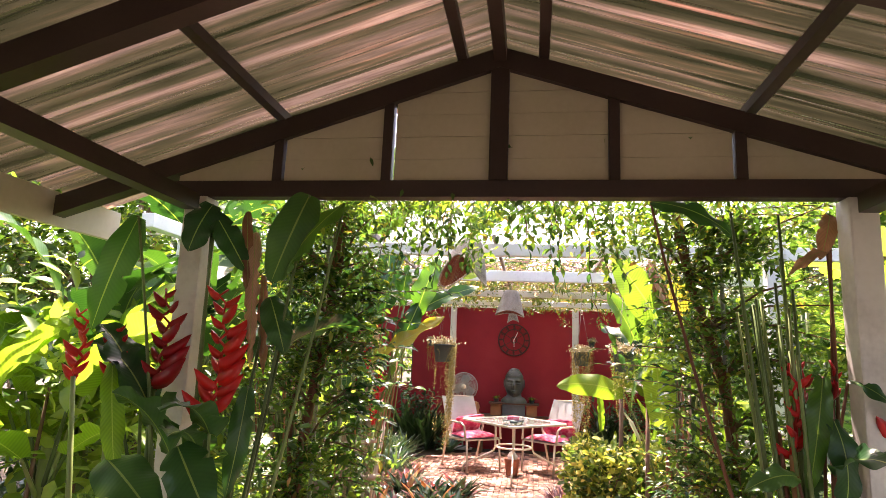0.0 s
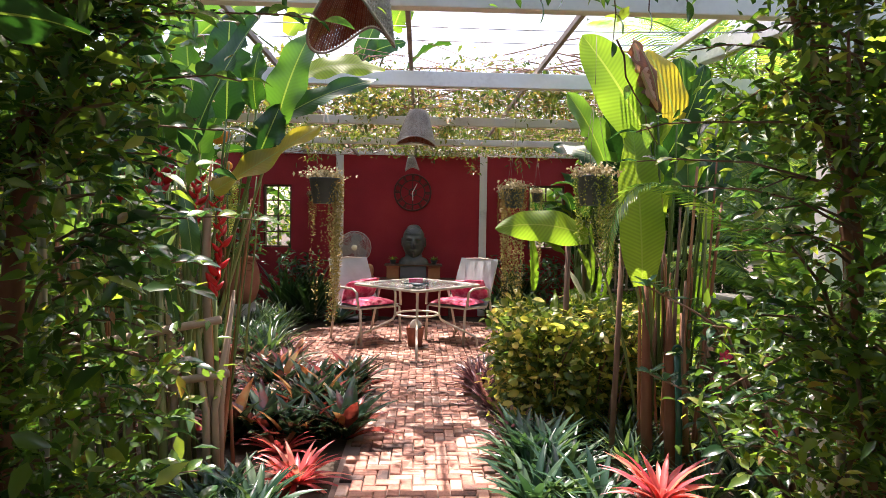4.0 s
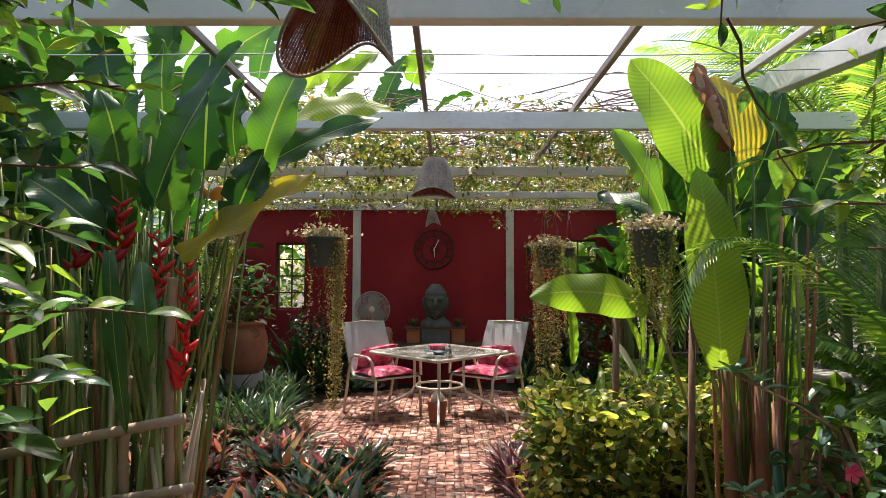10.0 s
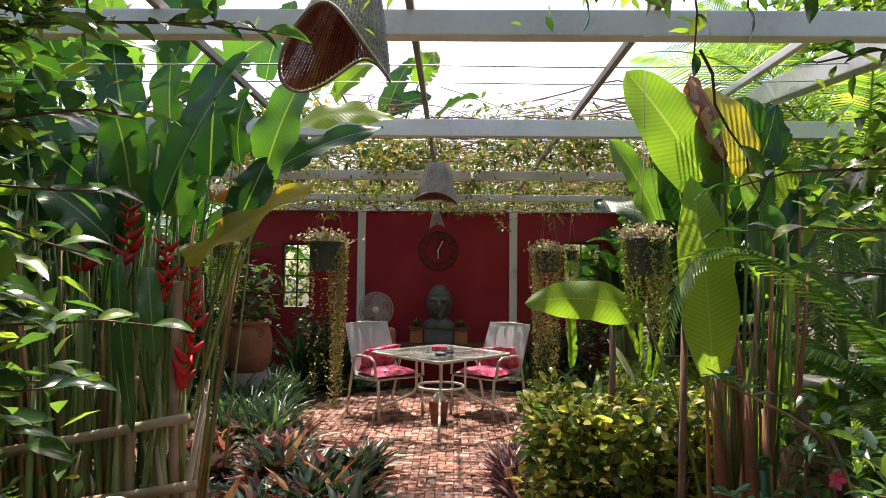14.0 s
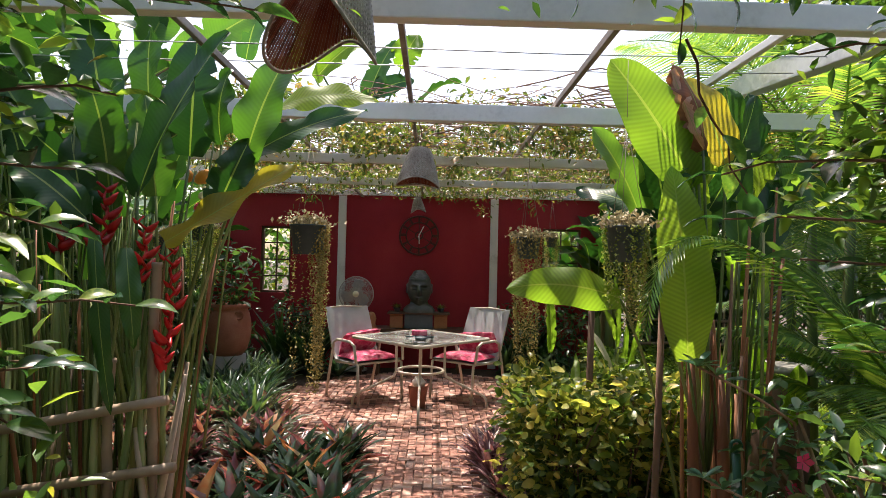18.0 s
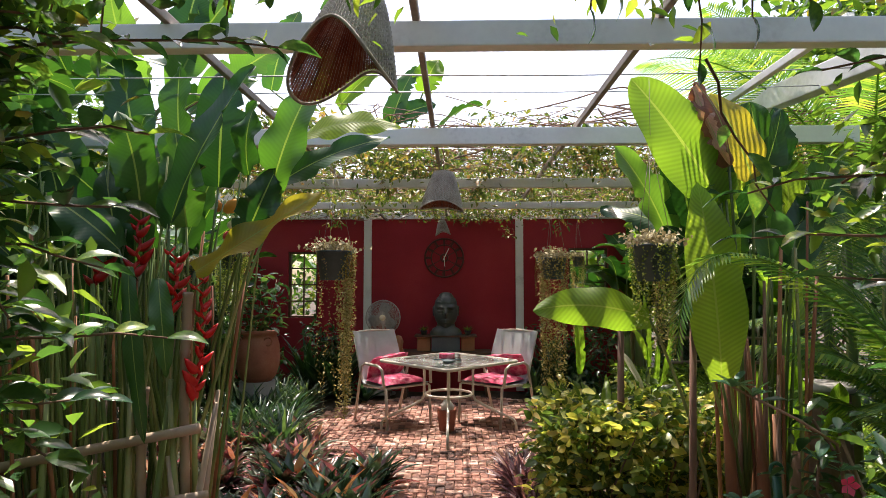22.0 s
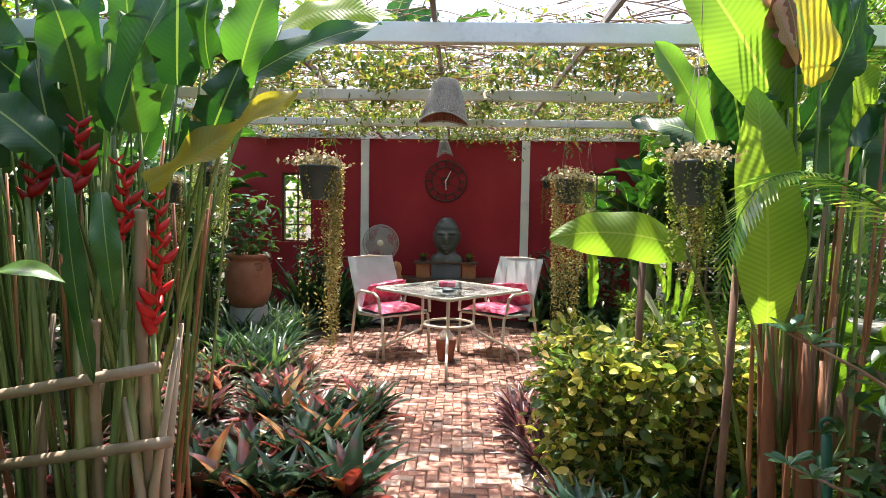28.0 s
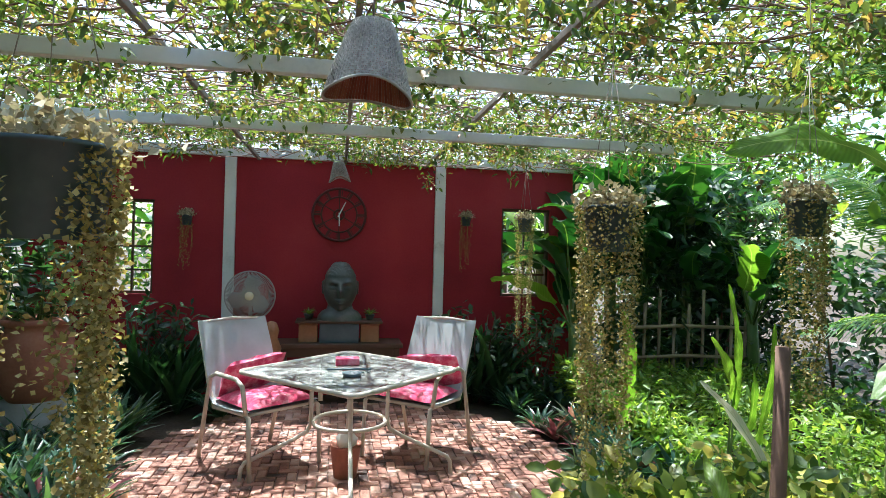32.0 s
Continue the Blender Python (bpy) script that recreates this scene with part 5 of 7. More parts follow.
bush_leaves("leaves", hedge, 8000, G_HEDGE, 61, hedge_sampler, .038, .085, .58, lambda p: (p - [0, 0, .4]) * .9, fine=2, down=-.1, tilt=.9)
for i in range(40):
    a = R.uniform(0, 6.28)
    rr_ = R.uniform(.05, .45)
    part("branch", Geo().tube([(rr_ * math.cos(a) * .8, rr_ * math.sin(a), -.04), (rr_ * math.cos(a), rr_ * math.sin(a) * 1.2, .4), (rr_ * math.cos(a + .3) * 1.05, rr_ * 1.25 * math.sin(a + .3), .7)], [.008, .006, .003], 5), M_BARK, hedge)


def rosettes(name, label, cat, spots, protos, group, zb=-.03):
    for k, (x, y, s) in enumerate(spots):
        geo_, mat_ = protos[k % len(protos)]
        t = thing(name, label, cat, x, y, zb, R.uniform(0, 360), group)
        part("leaves", geo_, mat_, t, at=Matrix.Scale(s, 4))


def proto(n, ln, w, mat, seed, lift=.5, spread=.6):
    return mesh_of("leaves", rosette_geo(n, ln, w, random.Random(seed), lift, spread), mat), mat


P_RHOEO = [proto(20, .35, .084, G_RHOEO, 800 + i, .55, .8) for i in range(5)]
P_CRIM = [proto(18, .22, .056, G_CRIMSON, 820 + i, .5, .85) for i in range(4)]
P_PURP = [proto(26, .24, .03, G_PURPLE, 830 + i, .5, .8) for i in range(3)]
P_GRASS = [proto(26, .46, .036, G_GRASS, 840 + i, .75, .55) for i in range(4)]
P_DARK = [proto(24, .38, .055, G_STRAP, 860 + i, .6, .6) for i in range(4)]
P_PINK = [proto(40, .26, .032, G_PALEPINK, 880, .15, .9)]
rg = random.Random(77)


def spots(n, x0, x1, y0, y1, s0, s1, keep=lambda x, y: True):
    out = []
    while len(out) < n:
        x, y = rg.uniform(x0, x1), rg.uniform(y0, y1)
        if keep(x, y) and not (.55 < x < .75 and y < -6.35) and not paved(x + .03, y) and not paved(x - .03, y):
            out.append((x, y, rg.uniform(s0, s1)))
    return out


rosettes("oyster_plant", "oyster plant rosette with red-backed green sword leaves", "oyster plant", spots(34, -1.15, -.42, -5.45, -4.1, .75, 1.2), P_RHOEO, "rosettes in the left bed")
rosettes("bromeliad", "small crimson and green striped bromeliad", "bromeliad", spots(58, -2.4, -.9, -5.4, -3.4, .8, 1.25) + spots(34, -2.5, -1.15, -3.7, -2.75, 1.0, 1.5), P_CRIM, "crimson bromeliads")
rosettes("bromeliad", "small crimson and green striped bromeliad", "bromeliad", spots(15, .5, .66, -5.7, -3.4, .7, 1.35), P_PURP, "crimson bromeliads")
rosettes("pink_bromeliad", "spiky pink bromeliad rosette", "bromeliad", [(-.62, -5.95, 1.1), (-.8, -5.55, 1.0)], P_PINK, "pink bromeliads")
P_TALL = [proto(18, .55, .05, G_DARK, 870 + i, 1.15, .3) for i in range(3)]
rosettes("snake_plant", "tall dark green sword-leaved plant by the red wall", "plant", spots(9, -1.95, -1.25, -.75, -.2, 1.0, 1.7) + spots(9, 1.05, 1.6, -.75, -.2, 1.0, 1.7), P_TALL, "sword-leaved plants")
rosettes("strap_leaf_plant", "dark green strap-leaved plant", "plant", spots(16, .58, .9, -6.9, -5.5, .7, 1.0), P_DARK, "strap-leaved plants")
rosettes("strap_leaf_plant", "dark green strap-leaved plant", "plant", spots(14, -1.0, -.52, -7.3, -6.1, .6, .95), P_DARK, "strap-leaved plants")
rosettes("strap_leaf_plant", "pale green grassy strap-leaved plant", "plant", spots(10, 1.15, 2.0, -6.4, -5.2, .7, 1.1), P_GRASS, "strap-leaved plants")
rosettes("strap_leaf_plant", "arching striped strap-leaved plant", "plant", spots(22, -2.6, -1.3, -3.3, -.5, .8, 1.25), P_GRASS, "strap-leaved plants")
rosettes("strap_leaf_plant", "dark green strap-leaved plant", "plant", spots(26, -2.5, -1.0, -2.6, -.3, .8, 1.2), P_DARK, "strap-leaved plants")
rosettes("strap_leaf_plant", "dark purple-green strap-leaved plant", "plant", spots(26, 1.0, 2.4, -3.2, -.3, .7, 1.15), P_DARK, "strap-leaved plants")
rosettes("bromeliad", "small crimson and green striped bromeliad", "bromeliad", spots(14, 1.2, 2.0, -2.8, -1.4, .8, 1.2), P_CRIM, "crimson bromeliads")

lawn = thing("ground_cover", "sunlit low leafy ground cover", "ground cover", 2.3, -3.0, 0)
tagged(lawn, kind="stuff")


def lawn_sampler(rng, n):
    p = np.stack([rng.uniform(-1.0, 2.0, n), rng.uniform(-2.5, 2.3, n), np.zeros(n)], 1)
    p[:, 0] = np.maximum(p[:, 0], 0) + np.minimum(p[:, 0], 0) * (1 - .75 * np.clip((p[:, 1] + 1.6) / 1.6, 0, 1))
    rise = .1 + .3 * np.clip((p[:, 1] + .6) / 2.2, 0, 1) + .05 * np.sin(p[:, 0] * 7) * np.sin(p[:, 1] * 5 + 1)
    p[:, 2] = np.abs(rise * (1 - np.abs(rng.normal(0, .35, n)))) + rng.uniform(0, .06, n)
    return p


bush_leaves("leaves", lawn, 21000, G_GROUND, 91, lawn_sampler, .05, .11, .35, down=-.4)

# pink potted bromeliad by the path
pp = thing("potted_bromeliad", "pink bromeliad in a grey pot on a brown stand", "potted plant", 1.0, -6.8, 0)
part("stand", Geo().lathe([(0, 0), (.09, 0), (.09, .12), (0, .12)], 20), M_WOOD, pp)
part("pot", Geo().lathe([(0, .121), (.07, .121), (.095, .30), (.105, .305), (.10, .31), (.085, .30), (0, .27)], 24), M_CONCRETE, pp)
part("leaves", proto(44, .26, .03, G_PALEPINK, 890, .1, 1.0)[0], G_PALEPINK, pp, at=Matrix.Translation((0, 0, .27)))

# desert rose with pink flowers
dr = thing("desert_rose", "desert rose shrub with grey branches and pink flowers", "shrub", 1.85, -6.35, 0)
for i in range(12):
    az = rg.uniform(1.5, 4.7)
    e = (.45 * math.cos(az), .35 * math.sin(az), rg.uniform(.45, .95))
    part("branch", Geo().tube([(0, 0, -.03), (e[0] * .4, e[1] * .4, e[2] * .5 + .05), e], [.016, .011, .006], 7), M_BARK, dr)
    bush_leaves("leaves", dr, 26, G_DARK, 900 + i, lambda rng, n, e=e: np.array(e) + rng.normal(0, .06, (n, 3)), .06, .11, .4)
for p in ((-.4, -.05, .78), (-.2, -.15, .45), (-.35, .1, .62)):
    g = Geo()
    for k in range(5):
        a = k * 1.2566
        c, s = math.cos(a), math.sin(a)
        g.add([(0, 0, 0), (.03 * c - .018 * s, -.01, .03 * s + .018 * c), (.05 * c, -.015, .05 * s), (.03 * c + .018 * s, -.01, .03 * s - .018 * c)], [(0, 1, 2, 3)])
    part("flower", g, M_PINKFLOWER, dr, "bright pink flower", at=Matrix.Translation(p) @ Matrix.Scale(.75, 4))
def leaf_rosette(parent, p, n, size, seed):
    """A rosette of blunt fleshy leaves on a branch's end."""
    rgl = random.Random(seed)
    g = Geo()
    for k in range(n):
        az, el = k * 2.4 + rgl.uniform(-.3, .3), rgl.uniform(.0, .8)
        t = Vector((math.cos(az) * math.cos(el), math.sin(az) * math.cos(el), math.sin(el)))
        s = Vector((-math.sin(az), math.cos(az), 0))
        up = t.cross(s)
        ln = size * rgl.uniform(.7, 1.1)
        v = []
        for u, w in ((0, .04), (.3, .12), (.6, .22), (.85, .2), (1, .05)):
            c = Vector(p) + t * ln * u + up * (.06 * ln * math.sin(u * 3))
            v += [c + s * w * ln + up * .05 * ln, c, c - s * w * ln + up * .05 * ln]
        g.add(v, [(i * 3 + j, i * 3 + 3 + j, i * 3 + 4 + j, i * 3 + 1 + j) for i in range(4) for j in (0, 1)])
    part("leaf_rosette", g, G_TEAL, parent)


for i, (pts, rr_) in enumerate((([(0, 0, 0), (-.3, .06, .45), (-.34, .1, .88), (-.48, .1, .97), (-.72, .1, 1.09)], .012), ([(0, 0, 0), (-.32, .05, .3), (-.45, .1, .55), (-.69, .1, .66)], .012), ([(0, 0, 0), (-.2, .05, .5), (-.33, .1, .92)], .014), ([(0, 0, 0), (-.15, -.05, .4), (-.22, .0, .7)], .016), ([(-.3, .06, .45), (-.42, .1, .7), (-.41, .1, .82)], .01))):
    part("branch", Geo().tube(pts, [.7 * rr_ * (1 - .5 * k / len(pts)) for k in range(len(pts))], 8), M_TWIG, dr, "bent grey-brown branch")
    leaf_rosette(dr, pts[-1], 9, .085, 1390 + i)
    leaf_rosette(dr, tuple(a + b for a, b in zip(pts[-1], (.06, -.03, -.03))), 6, .075, 1395 + i)
tb = thing("garden_stump", "dark cut tree stump with a pale weathered top", "stump", 2.18, -5.0, 0)
part("trunk", Geo().lathe([(0, -.05), (.2, -.05), (.17, .3), (.165, .86), (0, .87)], 26, wob=.03), M_BARK, tb)
part("top", Geo().lathe([(0, .871), (.19, .871), (.195, .89), (.19, .905), (0, .907)], 26, wob=.03), M_CONCRETE, tb, "pale round top")
ws = thing("white_stone", "rounded white garden stone among the plants", "stone", -1.87, -7.0, -.03)
g = Geo()
bm = bmesh.new()
bmesh.ops.create_icosphere(bm, subdivisions=4, radius=1)
for v in bm.verts:
    v.co = Vector((v.co.x * .09, v.co.y * .08, v.co.z * .11 + .1)) * (1 + .18 * noise.noise(v.co * 1.7))
bm.verts.index_update()
g.add([q.co for q in bm.verts], [tuple(a.index for a in f.verts) for f in bm.faces])
bm.free()
part("stone", g, M_WHITE, ws)
gh = thing("garden_tap", "green plastic standpipe among the canes", "standpipe", 1.38, -6.12, 0)
part("pipe", Geo().tube([(0, 0, -.05), (-.01, 0, .4), (-.03, 0, .72)], .017, 10), M_GREENHOSE, gh)
part("tap", Geo().ring((-.03, 0, .75), .022, .008, 16, 6, Matrix.Rotation(1.57, 3, "X")), M_GREENHOSE, gh)

# ---- hanging planters ----
def planter(x, y, ztop, zend, r, h, seed, mat_leaf, zhang, strands=46, spread=1.0, wires=True, arc=(0, 6.283)):
    t = thing("hanging_planter", "black hanging pot with trailing string-of-buttons vines", "planter", x, y, ztop - h, group="hanging planters")
    rgp = random.Random(seed)
    part("pot", Geo().lathe([(0, 0), (r * .78, 0), (r, h * .95), (r * 1.06, h * .95), (r * 1.06, h), (r * .92, h), (r * .9, h * .85), (0, h * .85)], 24), M_BLACKPOT, t)
    if wires:
        for k in range(3):
            a = k * 2.094
            part("wire", Geo().tube([(r * math.cos(a), r * math.sin(a), h), (0, 0, min(zhang - ztop + h, h + .45))], .0013, 4), M_RAFTER, t)
        if zhang - ztop > .45:
            part("wire", Geo().tube([(0, 0, h + .44), (0, 0, zhang - ztop + h)], .0013, 4), M_RAFTER, t)
    rng = np.random.default_rng(seed)
    P, A = [], []
    L0 = ztop - zend
    for k in range(strands):
        a = rgp.uniform(*arc) if k % 5 else rgp.uniform(0, 6.28)
        rad = r * spread * (1.0 + .25 * rgp.random())
        ln = L0 * (rgp.uniform(.35, 1.0) if k % 3 else rgp.uniform(.75, 1.0))
        m_ = int(ln / .0085)
        zz = h - np.linspace(0, ln, m_)
        dx = .014 * np.sin(np.linspace(0, ln * 9, m_) + k)
        shrink = 1 - .25 * np.linspace(0, 1, m_)
        P.append(np.stack([rad * math.cos(a) * shrink + dx, rad * math.sin(a) * shrink + dx, zz], 1) + rng.normal(0, .006, (m_, 3)))
    P = np.concatenate(P)
    ln = rng.uniform(.008, .015, len(P))
    part("vines", leaves_mesh("vines", P, rng.normal(0, 1, P.shape), ln, ln * .85, mat_leaf, rng, False, 1.0), mat_leaf, t)
    n = 620
    q = np.stack([rng.normal(0, r * .6, n), rng.normal(0, r * .6, n), h + np.abs(rng.normal(.0, .025, n))], 1)
    ln = rng.uniform(.014, .03, n)
    part("crown", leaves_mesh("crown", q, rng.normal(0, 1, q.shape), ln, ln * .7, G_DRY, rng, False, 1.0), G_DRY, t, "dry pale crown of the trailing plant")
    return t


planter(-.585, -5.28, 1.66, .72, .098, .16, 1001, G_STRING, 2.29, 54, .85, arc=(-.95, .75))
planter(.72, -4.66, 1.65, .72, .08, .14, 1002, G_STRING, 2.395, 60)
planter(.95, -5.92, 1.65, 1.25, .085, .16, 1003, G_STRINGG, 2.395, 50)
planter(1.44, -4.63, 1.70, .98, .062, .12, 1004, G_STRING, 2.45, 46)
planter(1.58, -1.15, 1.82, .7, .07, .12, 1005, G_STRING, 2.45, 34)
planter(-1.94, -4.0, 1.62, .75, .07, .14, 1006, G_STRING, 2.45, 34)
planter(-1.66, -3.97, 1.70, 1.22, .09, .1, 1007, G_VARIEG, 1.72, 110, 1.1, wires=False)
planter(-1.59, -.12, 1.80, 1.2, .05, .10, 1008, G_STRINGG, 1.9, 12, wires=False)
planter(1.25, -.12, 1.88, 1.25, .05, .10, 1009, G_STRINGG, 2.0, 12, wires=False)

# ---- hanging ceramic ornament ----
orn = thing("wind_chime", "colourful ceramic bird wind chime hanging on a cord", "wind chime", -1.66, -3.97, 1.66)
part("cord", Geo().tube([(0, 0, .1), (0, 0, .79)], .003, 5), M_STEEL, orn)
g = Geo().lathe([(0, -.09), (.03, -.075), (.055, -.02), (.05, .03), (.02, .07), (0, .08)], 16, pose(0, 0, .43, 0, 62, 0) @ Matrix.Diagonal((1, .6, 1, 1)))
g.add([(-.06, -.01, .42), (-.13, -.012, .49), (-.12, -.012, .38), (-.06, .01, .42), (-.13, .012, .49), (-.12, .012, .38)], [(0, 1, 2), (5, 4, 3), (0, 3, 4, 1), (1, 4, 5, 2), (2, 5, 3, 0)])
part("bird", g, M_ORANGE, orn, "orange ceramic bird")
for px, pz, s, mt in ((0, .34, .02, M_YELLOWISH), (-.01, .28, .035, M_YELLOWISH), (-.035, .19, .042, M_FABRICRED), (-.03, .115, .038, M_BLUE), (.05, .19, .038, M_ORANGE), (.05, .12, .034, M_YELLOWISH)):
    part("bead", Geo().lathe([(0, -s), (s * .7, -s * .7), (s, -.1 * s), (s * .8, s * .55), (s * .3, s * .95), (0, s)], 16, Matrix.Translation((px, 0, pz))), mt, orn)

# ---- basket lamp shades ----
def shade(name, x, y, ztop, h, r0, r1, ply, mat, label, cut=0.0, rows=22, cols=44, rx=0, ry=0, drop=.3, rz=0):
    """A woven bell: bent ribs and woven rows with a scalloped rim."""
    t = thing(name, label, "lamp shade", x, y, ztop, group="basket lamp shades")
    tilt = pose(0, 0, 0, rx, ry, 0) @ Matrix.Rotation(radians(rz), 4, "Z")

    def rad(u):
        return r0 + (r1 - r0) * (u ** .8)

    def rim(a):
        return h * (1 - cut * (.5 - .5 * math.cos(2 * a)) ** 1.1)
    g = Geo()
    for i in range(cols):
        a = 2 * math.pi * i / cols
        hh = rim(a)
        pts = [tilt @ Vector((rad(k / 8 * hh / h) * math.cos(a), rad(k / 8 * hh / h) * math.sin(a), -k / 8 * hh)) for k in range(9)]
        g.tube(pts, ply * .8, 4, False)
    part("ribs", g, mat, t)
    g = Geo()
    for j in range(rows + 1):
        u = j / rows
        for i in range(cols):
            a0, a1 = 2 * math.pi * i / cols, 2 * math.pi * (i + 1) / cols
            if u * h > min(rim(a0), rim(a1)) + 1e-6:
                continue
            o0, o1 = (ply if (i + j) % 2 else -ply), (ply if (i + 1 + j) % 2 else -ply)
            z = -u * h
            dz = h / rows * .42
            v = []
            for a, o in ((a0, o0), (a1, o1)):
                for zz in (z - dz, z + dz):
                    r_ = rad(u) + o
                    v.append(tilt @ Vector((r_ * math.cos(a), r_ * math.sin(a), zz)))
            g.add(v, [(0, 2, 3, 1)])
    wv = part("weave", g, mat, t)
    g = Geo()
    for i in range(cols):
        # flat strips inside, with narrow gaps between them
        a0, a1 = 2 * math.pi * i / cols, 2 * math.pi * (i + .93) / cols
        hh = min(rim(a0), rim(a1)) - .004
        v = []
        for k in range(9):
            r_ = rad(k / 8 * hh / h) - ply * 2.2
            for a in (a0, a1):
                v.append(tilt @ Vector((r_ * math.cos(a), r_ * math.sin(a), -k / 8 * hh)))
        g.add(v, [(k * 2, k * 2 + 1, k * 2 + 3, k * 2 + 2) for k in range(8)])
    tagged(part("lining", g, M_WICKER, t, "red-brown woven inside"), kind="stuff")
    rr2 = rad(1)
    rimpts = [tilt @ Vector((rad(rim(a) / h) * math.cos(a), rad(rim(a) / h) * math.sin(a), -rim(a))) for a in [2 * math.pi * k / 64 for k in range(65)]]
    part("rim", Geo().tube(rimpts, ply * 1.8, 6, False), mat, wv)
    part("cord", Geo().tube([(0, 0, -.04), (0, 0, drop)], .004, 6), M_WOOD, t)
    part("cap", Geo().lathe([(0, .005), (r0, .0), (r0 * 1.02, -.012), (0, -.014)], 20, tilt), mat, t)
    return t


shade("basket_lamp", -.21, -6.72, 2.37, .34, .075, .17, .0028, M_WICKERGREY, "dark woven basket lamp shade with scalloped rim under the beam", .5, 38, 84, -17, 7, .06, -22)
shade("basket_lamp", -.005, -4.3, 2.28, .27, .07, .155, .0027, M_WICKERGREY, "grey woven basket lamp shade with scalloped rim on a rafter", .16, 34, 76, -3, 3, .115)
shade("basket_lamp", -.12, -.6, 2.34, .20, .04, .10, .003, M_WICKERGREY, "small pale woven basket lamp shade near the red wall", .25, 18, 36, 0, -5, .06)

# ---- clock ----
ck = thing("wall_clock", "dark round openwork wall clock on the red wall", "clock", -.10, 0, 1.86)
ax = Matrix.Rotation(math.pi / 2, 3, "X")
for r_, q in ((.275, .013), (.185, .009), (.05, .012)):
    part("ring", Geo().ring((0, -.018, 0), r_, q, 48, 8, ax), M_CLOCK, ck)
for k in range(12):
    a = k * math.pi / 6
    o = Matrix.Rotation(-a, 4, "Y")
    g = Geo().box(-.014, -.026, .19, .014, -.012, .265, o)
    g.box(-.03, -.024, .2, -.022, -.012, .255, o) if k % 3 else g.box(.022, -.024, .2, .03, -.012, .255, o)
    part("numeral", g, M_CLOCK, ck, smooth=False)
for k in range(6):
    a = k * math.pi / 3
    part("spoke", Geo().box(-.005, -.022, .05, .005, -.014, .18, Matrix.Rotation(-a, 4, "Y")), M_CLOCK, ck, smooth=False)
part("hand", Geo().box(-.006, -.036, -.03, .006, -.031, .15, Matrix.Rotation(radians(26), 4, "Y")), M_WHITE, ck, "pale clock hand", smooth=False)
part("hand", Geo().box(-.006, -.042, -.02, .006, -.037, .12, Matrix.Rotation(radians(178), 4, "Y")), M_WHITE, ck, "pale clock hand", smooth=False)

# ---- console with bust ----
con = thing("console_table", "dark wooden console table against the red wall", "table", -.07, -.36, 0)
part("tabletop", Geo().box(-.62, -.2, .54, .62, .2, .58, bev=.006), M_WOOD, con, smooth=False)
for x in (-.56, .56):
    for y in (-.15, .15):
        part("leg", Geo().box(x - .03, y - .03, -.02, x + .03, y + .03, .54, bev=.005), M_WOOD, con, smooth=False)
part("rail", Geo().box(-.53, -.17, .45, .53, -.145, .539), M_WOOD, con, smooth=False)
pl = thing("plinth", "dark wooden plinth under the stone head", "plinth", -.07, -.36, .58)
part("block", Geo().box(-.19, -.13, 0, .19, .13, .19, bev=.008), M_BLACKPOT, pl, smooth=False)
part("tray", Geo().box(-.42, -.15, .191, .42, .15, .215, bev=.005), M_WOOD, pl, smooth=False)
for x in (-.30, .30):
    bx = thing("wooden_box", "square orange-brown wooden box on the console", "box", -.07 + x, -.36, .58, group="boxes beside the bust")
    part("body", Geo().box(-.09, -.08, 0, .09, .08, .17, bev=.006), M_ORANGEWOOD, bx, smooth=False)
    part("lid", Geo().box(-.095, -.085, .171, .095, .085, .19, bev=.005), M_ORANGEWOOD, bx, smooth=False)
    sp = thing("small_potted_plant", "little succulent in a dark bowl", "potted plant", -.07 + x, -.36, .795, group="succulents beside the bust")
    part("pot", Geo().lathe([(0, 0), (.03, 0), (.05, .05), (.053, .055), (.045, .05), (0, .045)], 18), M_STATUE, sp)
    part("leaves", proto(20, .08, .02, G_GROUND, 950, .5, .8)[0], G_GROUND, sp, at=Matrix.Translation((0, 0, .04)))


